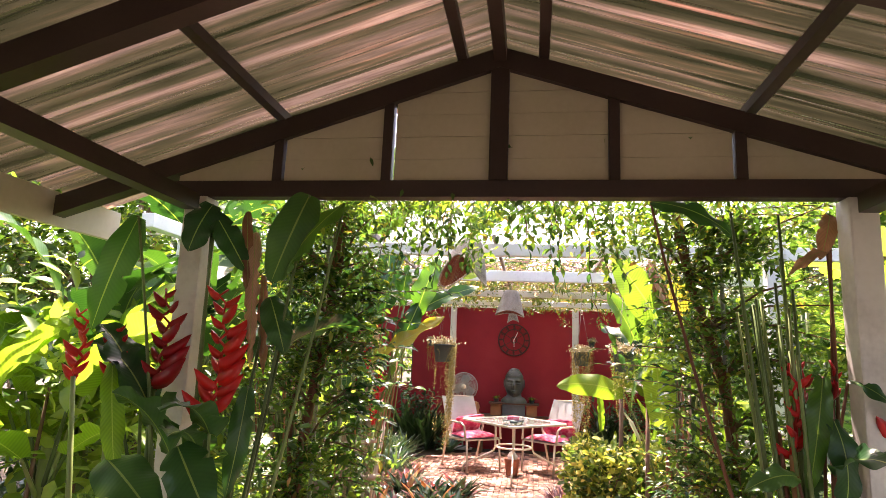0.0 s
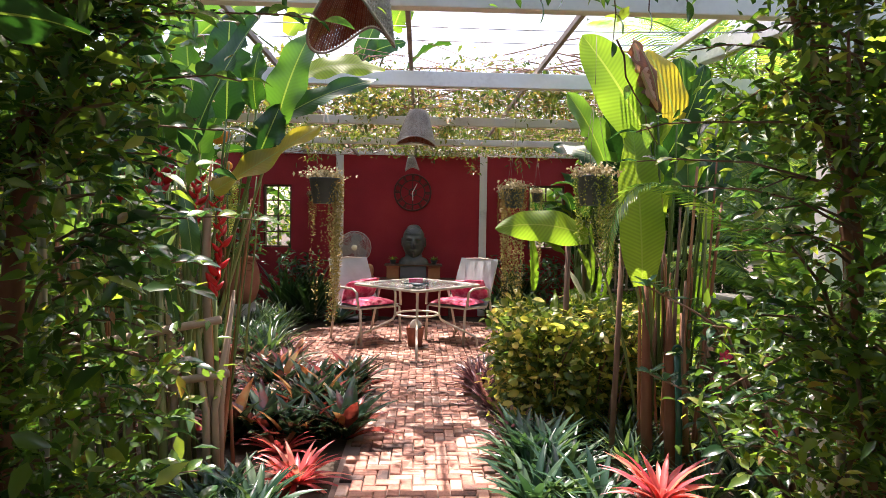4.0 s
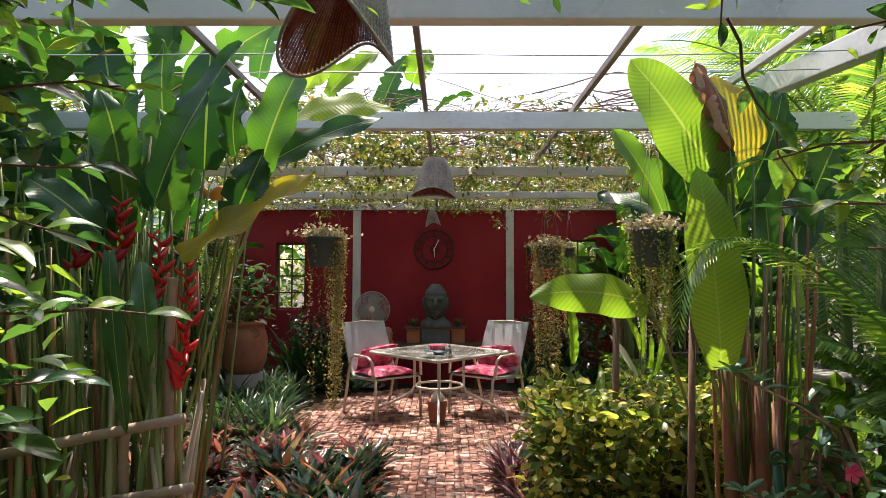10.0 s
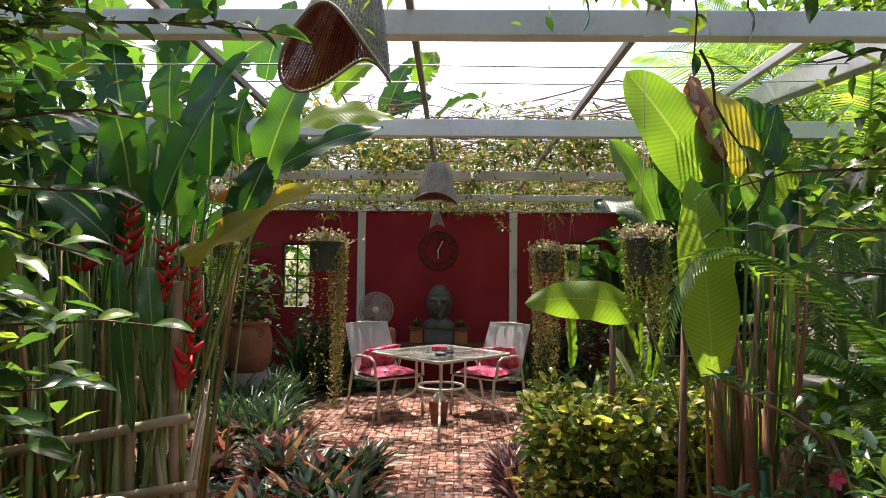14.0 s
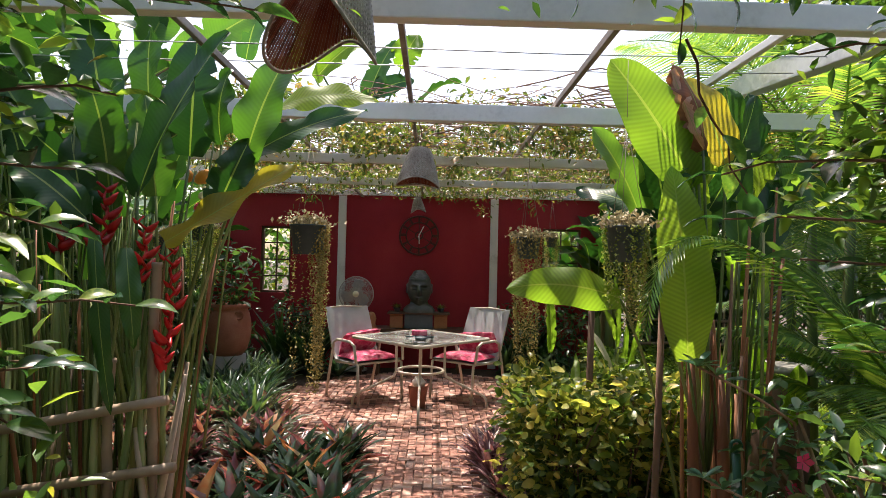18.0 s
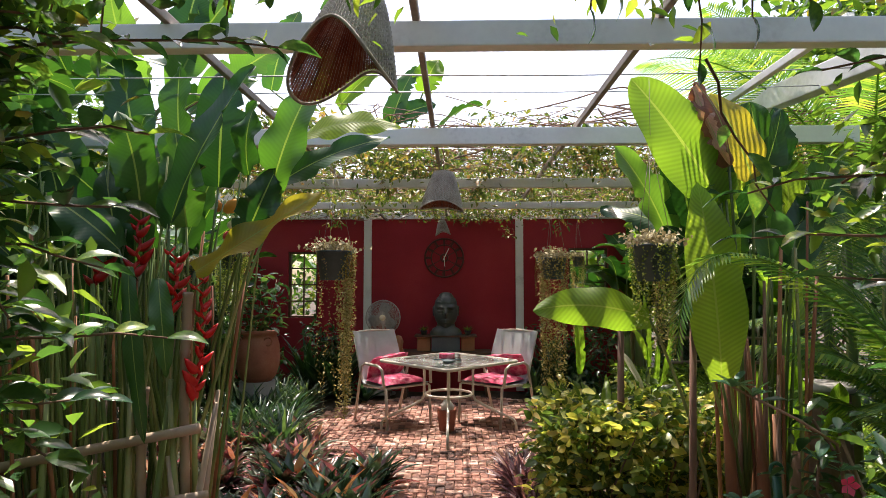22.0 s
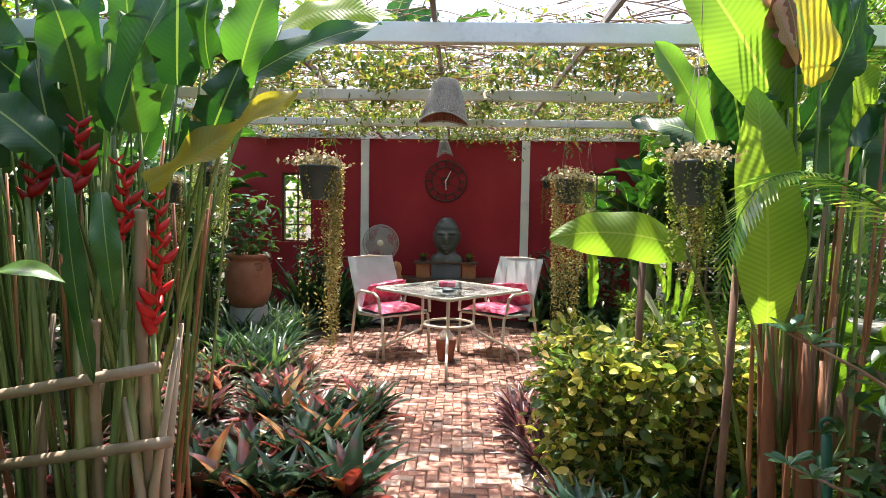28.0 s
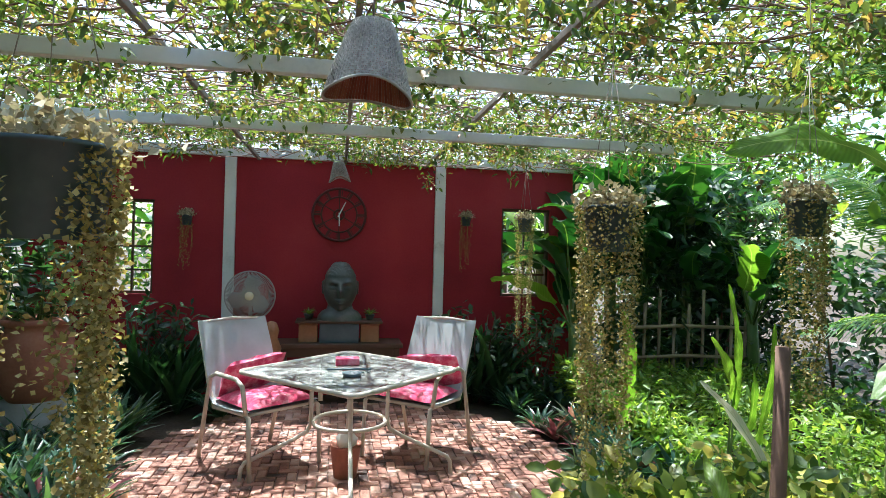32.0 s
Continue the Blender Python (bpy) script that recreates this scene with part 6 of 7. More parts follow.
def bust_geo():
    bm = bmesh.new()
    bmesh.ops.create_uvsphere(bm, u_segments=72, v_segments=64, radius=1)
    for v in bm.verts:
        x, y, z = v.co
        w = .168 * (1 - .24 * max(0, -z) ** 1.6)
        py = .17
        f = max(0, -y)
        dx = dz = 0
        dep = 0.0
        # brow, eyes, nose, lips and chin on the face (-y)
        if y < 0:
            nose = 1.35 * math.exp(-(x / .13) ** 2) * max(0, 1 - abs((z + .02) / .36)) * (.5 + .5 * max(0, .3 - z))
            eyes = -.09 * (math.exp(-((abs(x) - .38) / .2) ** 2 - ((z - .14) / .07) ** 2)) - .05 * math.exp(-((abs(x) - .38) / .2) ** 2 - ((z + .0) / .03) ** 2)
            lids = .05 * math.exp(-((abs(x) - .4) / .2) ** 2 - ((z - .06) / .06) ** 2)
            brow = .10 * math.exp(-((abs(x) - .4) / .22) ** 2 - ((z - .27) / .07) ** 2)
            lips = .16 * math.exp(-(x / .27) ** 2) * (math.exp(-((z + .43) / .045) ** 2) + math.exp(-((z + .54) / .05) ** 2))
            chin = .07 * math.exp(-(x / .25) ** 2 - ((z + .8) / .14) ** 2)
            dep = .36 * nose + eyes + lids + brow + lips + chin
        v.co = Vector((x * w, y * py - dep * .38, z * .25 + .31))
        if z > .5 - .25 * max(0, y):
            v.co = Vector((v.co.x * 1.05, v.co.y * 1.05, v.co.z + .004))
            v.co.z += .012 * math.sin(x * 40) * math.sin(y * 40)
    g = Geo()
    bm.verts.index_update()
    g.add([q.co for q in bm.verts], [tuple(a.index for a in f.verts) for f in bm.faces])
    bm.free()
    for s in (-1, 1):
        g.lathe([(0, -.07), (.016, -.06), (.02, 0), (.018, .06), (0, .075)], 12, Matrix.Translation((s * .163, .02, .32)))
    g.lathe([(.22, 0), (.215, .04), (.18, .085), (.13, .11), (.12, .15), (.1, .2)], 32, Matrix.Diagonal((1, .75, 1, 1)))
    g.lathe([(.0, .58), (.05, .575), (.08, .56), (.1, .53)], 20, Matrix.Translation((0, .01, 0)))
    return g


bust = tagged(new("stone_bust", mesh_of("stone_bust", bust_geo(), M_STATUE)), "dark grey stone head with calm face on a plinth", "statue")
bust.location = (-.07, -.36, .793)

fan = thing("pedestal_fan", "grey pedestal fan with round wire guard", "fan", -.92, -.42, 0)
part("base", Geo().lathe([(0, 0), (.17, 0), (.17, .02), (.05, .05), (0, .05)], 28), M_FAN, fan)
part("pole", Geo().tube([(0, 0, .05), (0, 0, .95)], .014, 10), M_FAN, fan)
part("motor", Geo().lathe([(0, -.02), (.07, -.02), (.075, .1), (.04, .14), (0, .14)], 20, pose(0, .02, 1.03, -90, 0, 0)), M_FAN, fan)
g = Geo()
for k in range(110):
    a = 2 * math.pi * k / 110
    g.tube([(.03 * math.cos(a), -.1, 1.03 + .03 * math.sin(a)), (.16 * math.cos(a), -.095, 1.03 + .16 * math.sin(a)), (.23 * math.cos(a), -.05, 1.03 + .23 * math.sin(a)), (.16 * math.cos(a), .0, 1.03 + .16 * math.sin(a))], .0022, 4, False)
gd = part("guard", g, M_FAN, fan)
part("guard_ring", Geo().ring((0, -.05, 1.03), .232, .007, 48, 8, ax), M_FAN, fan)
part("badge", Geo().lathe([(0, -.012), (.038, -.01), (.042, .0), (0, .004)], 24, pose(0, -.1, 1.03, -90, 0, 0)), M_YELLOWISH, gd, "cream round badge")
for k in range(3):
    g = Geo()
    o = Matrix.Translation((0, -.045, 1.03)) @ Matrix.Rotation(k * 2.094, 4, "Y")
    g.add([o @ Vector(p) for p in ((-.03, .01, .03), (.04, -.015, .03), (.11, -.025, .12), (.08, -.02, .19), (-.02, .0, .2), (-.06, .015, .12))], [(0, 1, 2, 3, 4, 5)])
    part("blade", g, M_STEEL, fan)
sc = thing("small_sculpture", "small brown carved figure on the ground cover", "sculpture", -.70, -.62, .45)
part("body", Geo().lathe([(0, 0), (.08, 0), (.1, .1), (.06, .2), (.075, .27), (.05, .34), (0, .36)], 20), M_ORANGEWOOD, sc)
st = thing("stool", "low dark wooden stool carrying a carved figure", "stool", -.70, -.62, 0)
part("seat", Geo().box(-.14, -.14, .41, .14, .14, .449, bev=.006), M_WOOD, st, smooth=False)
for x in (-.11, .11):
    for y in (-.11, .11):
        part("leg", Geo().box(x - .02, y - .02, -.02, x + .02, y + .02, .41), M_WOOD, st, smooth=False)

# ---- urn ----
urn = thing("terracotta_urn", "large terracotta urn with ring handles", "urn", -2.2, -1.72, 0)
part("plinth", Geo().lathe([(0, -.03), (.2, -.03), (.2, .38), (0, .38)], 24), M_CONCRETE, urn)
part("body", Geo().lathe([(0, .381), (.16, .381), (.205, .44), (.238, .54), (.25, .66), (.242, .78), (.215, .865), (.2, .895), (.215, .91), (.235, .92), (.238, .95), (.225, .96), (.19, .92), (.185, .8), (0, .78)], 36), M_TERRA, urn)
for s in (-1, 1):
    part("handle", Geo().ring((s * .17, -.17, .84), .045, .011, 20, 8, Matrix.Rotation(1.57, 3, "X") ), M_TERRA, urn)
bush_leaves("leaves", urn, 160, G_DARK, 971, lambda rng, n: np.stack([rng.normal(0, .14, n), rng.normal(0, .14, n), rng.uniform(.95, 1.6, n)], 1), .09, .18, .4)
for i in range(7):
    a = i * .9
    part("stem", Geo().tube([(.05 * math.cos(a), .05 * math.sin(a), .78), (.15 * math.cos(a), .15 * math.sin(a), 1.2), (.24 * math.cos(a), .24 * math.sin(a), 1.55)], [.006, .005, .003], 5), M_STEM, urn)

# ---- table ----
m, N, L, B = material("frosted_glass")
nz = N.new("ShaderNodeTexNoise")
nz.inputs["Scale"].default_value = 9
nz.inputs["Detail"].default_value = 5
tc = N.new("ShaderNodeTexCoord")
L.new(tc.outputs["Object"], nz.inputs["Vector"])
rr = ramp(N, L, nz.outputs["Fac"], [(.35, (.30, .31, .29)), (.65, (.62, .64, .6))])
L.new(rr.outputs[0], B.inputs["Base Color"])
B.inputs["Roughness"].default_value = .14
B.inputs["Transmission Weight"].default_value = .55
B.inputs["Specular IOR Level"].default_value = .7
M_GLASS = m
TX, TY = 0.0, -2.43
tb = thing("patio_table", "square patio table with mottled glass top and beige tubular legs", "table", TX, TY, 0, 45)
HW = .505
part("tabletop", Geo().box(-HW + .02, -HW + .02, .695, HW - .02, HW - .02, .708, bev=.002), M_GLASS, tb, "mottled frosted glass top", smooth=False).visible_shadow = False
g = Geo()
cr = .06
loop = []
for cx, cy, a0 in ((1, 1, 0), (-1, 1, 90), (-1, -1, 180), (1, -1, 270)):
    for k in range(7):
        a = radians(a0 + 15 * k)
        loop.append((cx * (HW - cr) + cr * math.cos(a), cy * (HW - cr) + cr * math.sin(a), .70))
loop.append(loop[0])
part("frame", g.tube(loop, .016, 8, False), M_CHAIRFRAME, tb)
for sx in (-1, 1):
    for sy in (-1, 1):
        part("leg", Geo().tube([(sx * .23, sy * .23, .692), (sx * .185, sy * .185, .66), (sx * .175, sy * .175, .6), (sx * .175, sy * .175, .36), (sx * .19, sy * .19, .31), (sx * .25, sy * .25, .26), (sx * .43, sy * .43, .14), (sx * .465, sy * .465, .115), (sx * .48, sy * .48, .08), (sx * .485, sy * .485, -.004)], .014, 8), M_CHAIRFRAME, tb)
part("ring", Geo().ring((0, 0, .37), .235, .013, 40, 8), M_CHAIRFRAME, tb)
for nm, cat, lb, p, mt in (("tissue_box", "box", "small pink and white box on the patio table", (-.02, .18), M_PINK),):
    o = thing(nm, lb, cat, TX + p[0], TY + p[1], .708)
    part("body", Geo().box(-.08, -.05, 0, .08, .05, .045, bev=.006), mt, o, smooth=False)
ash = thing("ashtray", "small dark ashtray on the patio table", "ashtray", TX, TY - .22, .708)
part("bowl", Geo().lathe([(0, 0), (.05, 0), (.06, .022), (.055, .025), (.045, .01), (0, .008)], 20), M_BLACKPOT, ash)
pn = thing("eyeglasses", "dark folded eyeglasses on the patio table", "eyeglasses", TX - .02, TY - .05, .710)
part("frame", Geo().tube([(-.13, 0, .008), (-.02, .01, .008), (.15, 0, .008)], .007, 6), M_BLACKPOT, pn)
part("temple", Geo().tube([(-.02, -.1, .006), (.06, -.1, .006), (.1, -.09, .006)], .006, 6), M_BLACKPOT, pn)
tpot = thing("table_planter", "terracotta pot with a white stone under the table", "pot", TX - .02, TY + .02, 0)
part("pot", Geo().lathe([(0, 0), (.075, 0), (.1, .2), (.105, .22), (.09, .21), (0, .19)], 24), M_TERRA, tpot)
part("stone", Geo().lathe([(0, .19), (.06, .2), (.07, .25), (.03, .3), (0, .31)], 12, wob=.15), M_WHITE, tpot, "white stone")


# ---- chairs ----
def chair(x, y, rz):
    """A sling chair, facing +y in its own frame, with arms and a pink cushion."""
    t = thing("patio_chair", "beige tubular patio chair with grey mesh sling and pink cushions", "chair", x, y, 0, rz, group="chairs at the patio table")
    W = .27
    for s in (-1, 1):
        part("side_frame", Geo().tube([(s * W, .28, .0), (s * W, .25, .40), (s * W, .2, .415), (s * W, -.2, .39), (s * W * .98, -.28, .5), (s * W * .93, -.48, .94)], .015, 10), M_CHAIRFRAME, t)
        part("leg", Geo().tube([(s * (W + .015), -.38, -.002), (s * (W + .025), -.26, .42), (s * (W + .03), -.2, .60), (s * (W + .03), -.12, .635), (s * (W + .03), .14, .635), (s * (W + .03), .22, .60), (s * (W + .02), .25, .42)], .0155, 10), M_CHAIRFRAME, t)
    part("stretcher", Geo().tube([(-W, .22, .41), (W, .22, .41)], .012, 8), M_CHAIRFRAME, t)
    part("stretcher", Geo().tube([(-W, -.22, .385), (W, -.22, .385)], .012, 8), M_CHAIRFRAME, t)
    part("top_rail", Geo().tube([(-W * .93, -.48, .94), (0, -.49, .955), (W * .93, -.48, .94)], .012, 8), M_CHAIRFRAME, t)
    prof = [(.22, .425), (.0, .405), (-.2, .405), (-.26, .45), (-.305, .55), (-.39, .75), (-.485, .945)]
    g = Geo()
    v = []
    for y_, z_ in prof:
        for k in range(7):
            u = -1 + k / 3
            v.append((u * (W * (1 if z_ < .5 else .95) + .016), y_ + .016 - (.012 * (1 - u * u)), z_ + .012 - .012 * (1 - u * u)))
    n = len(v)
    v += [(a, b - .003, c - .004) for a, b, c in v]
    f = [(i * 7 + k, i * 7 + k + 1, (i + 1) * 7 + k + 1, (i + 1) * 7 + k) for i in range(len(prof) - 1) for k in range(6)]
    f += [tuple(n + q for q in reversed(p)) for p in f]
    part("sling", g.add(v, f), M_SLING, t, "grey woven mesh sling")

    def pillow(sx, sy, sz, m_):
        bm = bmesh.new()
        bmesh.ops.create_grid(bm, x_segments=14, y_segments=14, size=1)
        top = [(q.co.x, q.co.y) for q in bm.verts]
        fs = [tuple(a.index for a in fc.verts) for fc in bm.faces]
        bm.free()
        gg = Geo()
        def hgt(a, b):
            e = max(0, (1 - abs(a) ** 3) * (1 - abs(b) ** 3))
            return sz * (e ** .45) * (1 + .12 * math.sin(a * 9 + b * 3))
        gg.add([m_ @ Vector((a * sx, b * sy, hgt(a, b))) for a, b in top], fs)
        gg.add([m_ @ Vector((a * sx, b * sy, -.3 * hgt(a, b))) for a, b in top], [tuple(reversed(q)) for q in fs])
        return gg
    part("seat_cushion", pillow(.255, .225, .055, pose(0, .01, .445)), M_PINK, t, "pink and white striped seat cushion")
    part("back_cushion", pillow(.25, .15, .085, pose(-.02, -.2, .565, 60, 5, 6)), M_PINK, t, "crumpled pink back cushion")
    return t


chair(-.58, -2.07, 218)
chair(.49, -1.97, 142)

# ---- pergola vines ----
pv = thing("pergola_vine", "tangled yellow-green creeper over the pergola", "creeper", 0, -2.2, 2.4)
rg = random.Random(200)
g = Geo()
for i in range(900):
    x = rg.uniform(-2.6, 2.6)
    y = rg.uniform(-2.7, 2.2)
    a = rg.uniform(-.5, .5) + (math.pi / 2 if rg.random() < .35 else 0)
    ln = rg.uniform(.5, 1.6)
    z = rg.uniform(.04, .28)
    pts = [(x + ln * math.cos(a) * u + .05 * math.sin(u * 7 + i), y + ln * math.sin(a) * u * .6 + .04 * math.cos(u * 6 + i), z + .06 * math.sin(u * 5 + i * 2) - .04 * u) for u in [q / 6 for q in range(7)]]
    g.tube(pts, [rg.uniform(.002, .006)] * 7, 5, False)
tagged(part("tangle", g, M_TWIG, pv), kind="stuff")


def pv_sampler(rng, n):
    c = np.stack([rng.uniform(-2.7, 2.9, 400), rng.uniform(-2.4, 2.3, 400), np.abs(rng.normal(.12, .1, 400)) - .02], 1)
    p = c[rng.integers(0, 400, n)] + rng.normal(0, 1, (n, 3)) * [.12, .12, .06]
    p[:, 2] += .1 * (p[:, 1] > 1.2)
    return p


bush_leaves("leaves", pv, 34000, G_YELLOW, 211, pv_sampler, .03, .075, .42, down=.5)
for k, (x, y, ln) in enumerate(((.55, -2.5, .25), (-.5, -1.4, .2), (.3, -1.4, .22), (1.2, .1, .4), (-1.3, .4, .35), (.75, 1.5, .35), (2.0, -1.8, .6), (1.8, -.6, .5))):
    n = 60
    bush_leaves("tendril", pv, n, G_YELLOW, 230 + k, lambda rng, n, x=x, y=y, ln=ln: np.stack([x + rng.normal(0, .06, n), y + rng.normal(0, .05, n), .05 - rng.uniform(0, ln, n)], 1), .04, .08, .4, down=.9)

# ---- palms and background planting ----
def frond_geo(pts, ax_, L_):
    """A feathery frond: 13 points along its rib, its directions there, its length."""
    g = Geo()
    g.tube(pts, [.009 - .0006 * k for k in range(13)], 5)
    for k in range(2, 65):
        u = k / 64 * 12
        i0 = min(11, int(u))
        q = pts[i0].lerp(pts[i0 + 1], u - i0)
        d = ax_[i0]
        sd = d.cross(Vector((0, 0, 1))).normalized()
        ll = L_ * .30 * math.sin(math.pi * (.1 + .85 * k / 64)) + .03
        for s in (-1, 1):
            o = (sd * s * .85 + d * .5 + Vector((0, 0, .1))).normalized()
            e = q + o * ll + Vector((0, 0, -.35 * ll))
            mid = q + o * ll * .5 + Vector((0, 0, -.02))
            w = d * .0075
            g.add([q - w * .4, q + w * .4, mid + w, mid - w, e], [(0, 1, 2, 3), (3, 2, 4)])
    return g


def palm(x, y, seed, n, ln, h, label, arch_=1.2):
    rgp = random.Random(seed)
    t = thing("palm", label, "palm", x, y, 0, group="palms")
    for k in range(5):
        part("trunk", Geo().tube([(.12 * math.cos(k * 1.3), .12 * math.sin(k * 1.3), -.05), (.16 * math.cos(k * 1.3), .16 * math.sin(k * 1.3), h * .5), (.2 * math.cos(k * 1.3), .2 * math.sin(k * 1.3), h)], [.03, .026, .02], 8), M_STEM, t)
    for i in range(n):
        az = rgp.uniform(0, 6.28)
        el = rgp.uniform(.5, 1.35)
        p = Vector((.2 * math.cos(az), .2 * math.sin(az), h * rgp.uniform(.6, 1)))
        a = el
        pts, ax_ = [], []
        L_ = ln * rgp.uniform(.7, 1.1)
        for k in range(13):
            pts.append(p.copy())
            d = Vector((math.cos(az) * math.cos(a), math.sin(az) * math.cos(a), math.sin(a)))
            ax_.append(d)
            p = p + d * (L_ / 12)
            a -= arch_ / 12 * (.5 + k / 12)
        part("frond", frond_geo(pts, ax_, L_), G_PALM, t)
    return t


p0 = palm(2.45, -5.8, 300, 14, .95, 1.0, "clumping palm with arching feathery fronds")
a_, m_, e_ = Vector((-.3, -.2, .95)), Vector((-1.45, -.38, 2.1)), Vector((-1.5, -.38, 1.22))
pts = [a_.lerp(m_, k / 12).lerp(m_.lerp(e_, k / 12), k / 12) for k in range(13)]
part("frond", frond_geo(pts, [(pts[min(12, k + 1)] - pts[max(0, k - 1)]).normalized() for k in range(13)], .5), G_PALM, p0)
palm(3.5, -4.7, 301, 16, 1.5, 1.5, "clumping palm with arching feathery fronds")
p1 = palm(2.6, -4.75, 308, 3, 1.1, 2.1, "tall clumping palm with sunlit yellowish fronds")
for i, (a, e, up) in enumerate((((-.15, -.1, 2.2), (-1.55, -.85, 2.6), .45), ((-.1, -.1, 2.2), (-1.05, -.3, 2.85), .4), ((-.1, .1, 2.3), (-.9, -.05, 3.25), .2), ((-.1, -.2, 2.1), (-.71, -.5, 1.72), .5),
                                ((-.2, -.2, 2.0), (-.7, -.65, 1.6), .55), ((-.1, -.3, 1.9), (-.6, -.65, 1.1), .6), ((0, -.2, 2.2), (-.35, -.8, 2.7), .3))):
    a_, e_ = Vector(a), Vector(e)
    m_ = (a_ + e_) / 2 + Vector((0, 0, up))
    pts = [a_.lerp(m_, k / 12).lerp(m_.lerp(e_, k / 12), k / 12) for k in range(13)]
    part("frond", frond_geo(pts, [(pts[min(12, k + 1)] - pts[max(0, k - 1)]).normalized() for k in range(13)], (e_ - a_).length), G_PALM, p1)
palm(2.35, -7.0, 302, 14, 1.2, .8, "clumping palm with arching feathery fronds")
palm(-1.75, -7.3, 303, 14, .95, .25, "low feathery palm beside the path")
palm(4.3, -3.0, 304, 14, 1.8, 1.8, "clumping palm with arching feathery fronds")


def banana(x, y, seed, n, h, ln, w, mat, label, name="banana_plant"):
    rgp = random.Random(seed)
    t = thing(name, label, "banana plant", x, y, 0, group="banana plants")
    part("trunk", Geo().tube([(0, 0, -.05), (.02, .0, h * .3), (0, .03, h * .65)], [.07, .06, .045], 10), M_STEM, t)
    for i in range(n):
        az = i * 2.4 + rgp.uniform(-.4, .4)
        top = (.2 * math.cos(az), .2 * math.sin(az), h * rgp.uniform(.6, 1.0))
        leaf_on(t, (0, 0, h * .45), top, az, ln * rgp.uniform(.7, 1.1), w * rgp.uniform(.8, 1.15), mat if rgp.random() < .9 else G_BIGLIGHT, rgp.uniform(.6, 1.35), rgp.uniform(.7, 1.7), .016, None, rgp.uniform(-.5, .5), seed * 50 + i, tear=.2)
    return t


bw = thing("banana_plant", "very tall banana plant rising behind the red wall", "banana plant", -1.1, 1.3, 0, group="banana plants")
for x in (-.35, .35):
    part("trunk", Geo().tube([(x * .6, 0, -.05), (x * .8, 0, 1.8), (x, -.1, 3.6)], [.09, .08, .05], 10), M_STEM, bw)
for i, (b, t_, w, m_) in enumerate((
        ((-1.0, 0.9, 3.99), (-0.56, 0.9, 5.01), 0.42, G_BIG),
        ((-0.47, 0.9, 4.57), (-0.21, 0.9, 5.12), 0.5, G_BIGLIGHT),
        ((-1.0, 0.9, 4.11), (-0.25, 0.9, 4.39), 0.36, G_BIG),
        ((-2.94, 0.9, 4.64), (-2.5, 0.9, 5.96), 0.6, G_BIGMID),
        ((-2.2, 0.9, 4.45), (-1.38, 0.9, 5.47), 0.5, G_BIGLIGHT),
        ((-2.02, 0.9, 5.01), (-1.85, 0.9, 6.33), 0.6, G_BIGMID),
        ((-1.83, 0.9, 4.35), (-1.0, 0.9, 5.09), 0.45, G_BIGLIGHT))):
    leaf_between(bw, b, t_, (.3 * ((i % 3) - 1), -1, .25), w, m_, .1, 1290 + i, root=(-1.1 + .1 * (i % 4), 1.2, 3.2), tear=.2, wave=.03, fold=.2, rad=.022)
k = 0
for x, y, h, ln in ((2.75, .1, 1.9, 1.0), (3.2, .5, 2.2, 1.2), (3.7, -.4, 1.9, 1.1), (4.1, .6, 2.4, 1.2), (2.4, .7, 2.1, 1.0), (3.35, -.1, 2.0, 1.0), (3.75, .2, 2.2, 1.1), (2.7, .45, 1.8, .9),
                    (-3.5, -.4, 2.0, 1.1), (-3.2, -1.6, 1.8, 1.0), (-3.3, -2.8, 2.0, 1.1), (-3.6, -4.0, 2.1, 1.1), (-2.9, -4.9, 1.7, 1.0), (-3.1, -6.2, 2.0, 1.1), (-2.7, -7.2, 1.8, 1.0), (-2.9, .9, 2.2, 1.0), (-3.4, -8.8, 2.0, 1.1), (-2.5, -9.6, 1.7, .9),
                    (-.45, 1.3, 4.1, 1.1), (.0, 1.1, 2.5, .9), (-2.0, 1.2, 2.0, 1.0), (1.9, 1.3, 2.0, 1.0),
                    (-2.5, -5.2, 2.6, 1.1), (-2.15, -4.5, 2.5, 1.0), (-2.9, -5.7, 2.8, 1.1), (-2.3, -6.6, 2.3, 1.0), (2.5, -.45, 1.9, .85), (3.15, -.35, 2.1, .9), (4.05, -1.0, 1.8, .9), (2.3, -.6, 1.6, .75), (2.85, -.3, 2.3, .9), (2.9, -8.6, 2.0, 1.1), (3.3, -7.2, 2.1, 1.1), (3.3, -5.6, 2.3, 1.1)):
    banana(x, y, 50 + k, 9, h, ln, .3, G_BIG, "broad-leaved plant in the garden border")
    k += 1


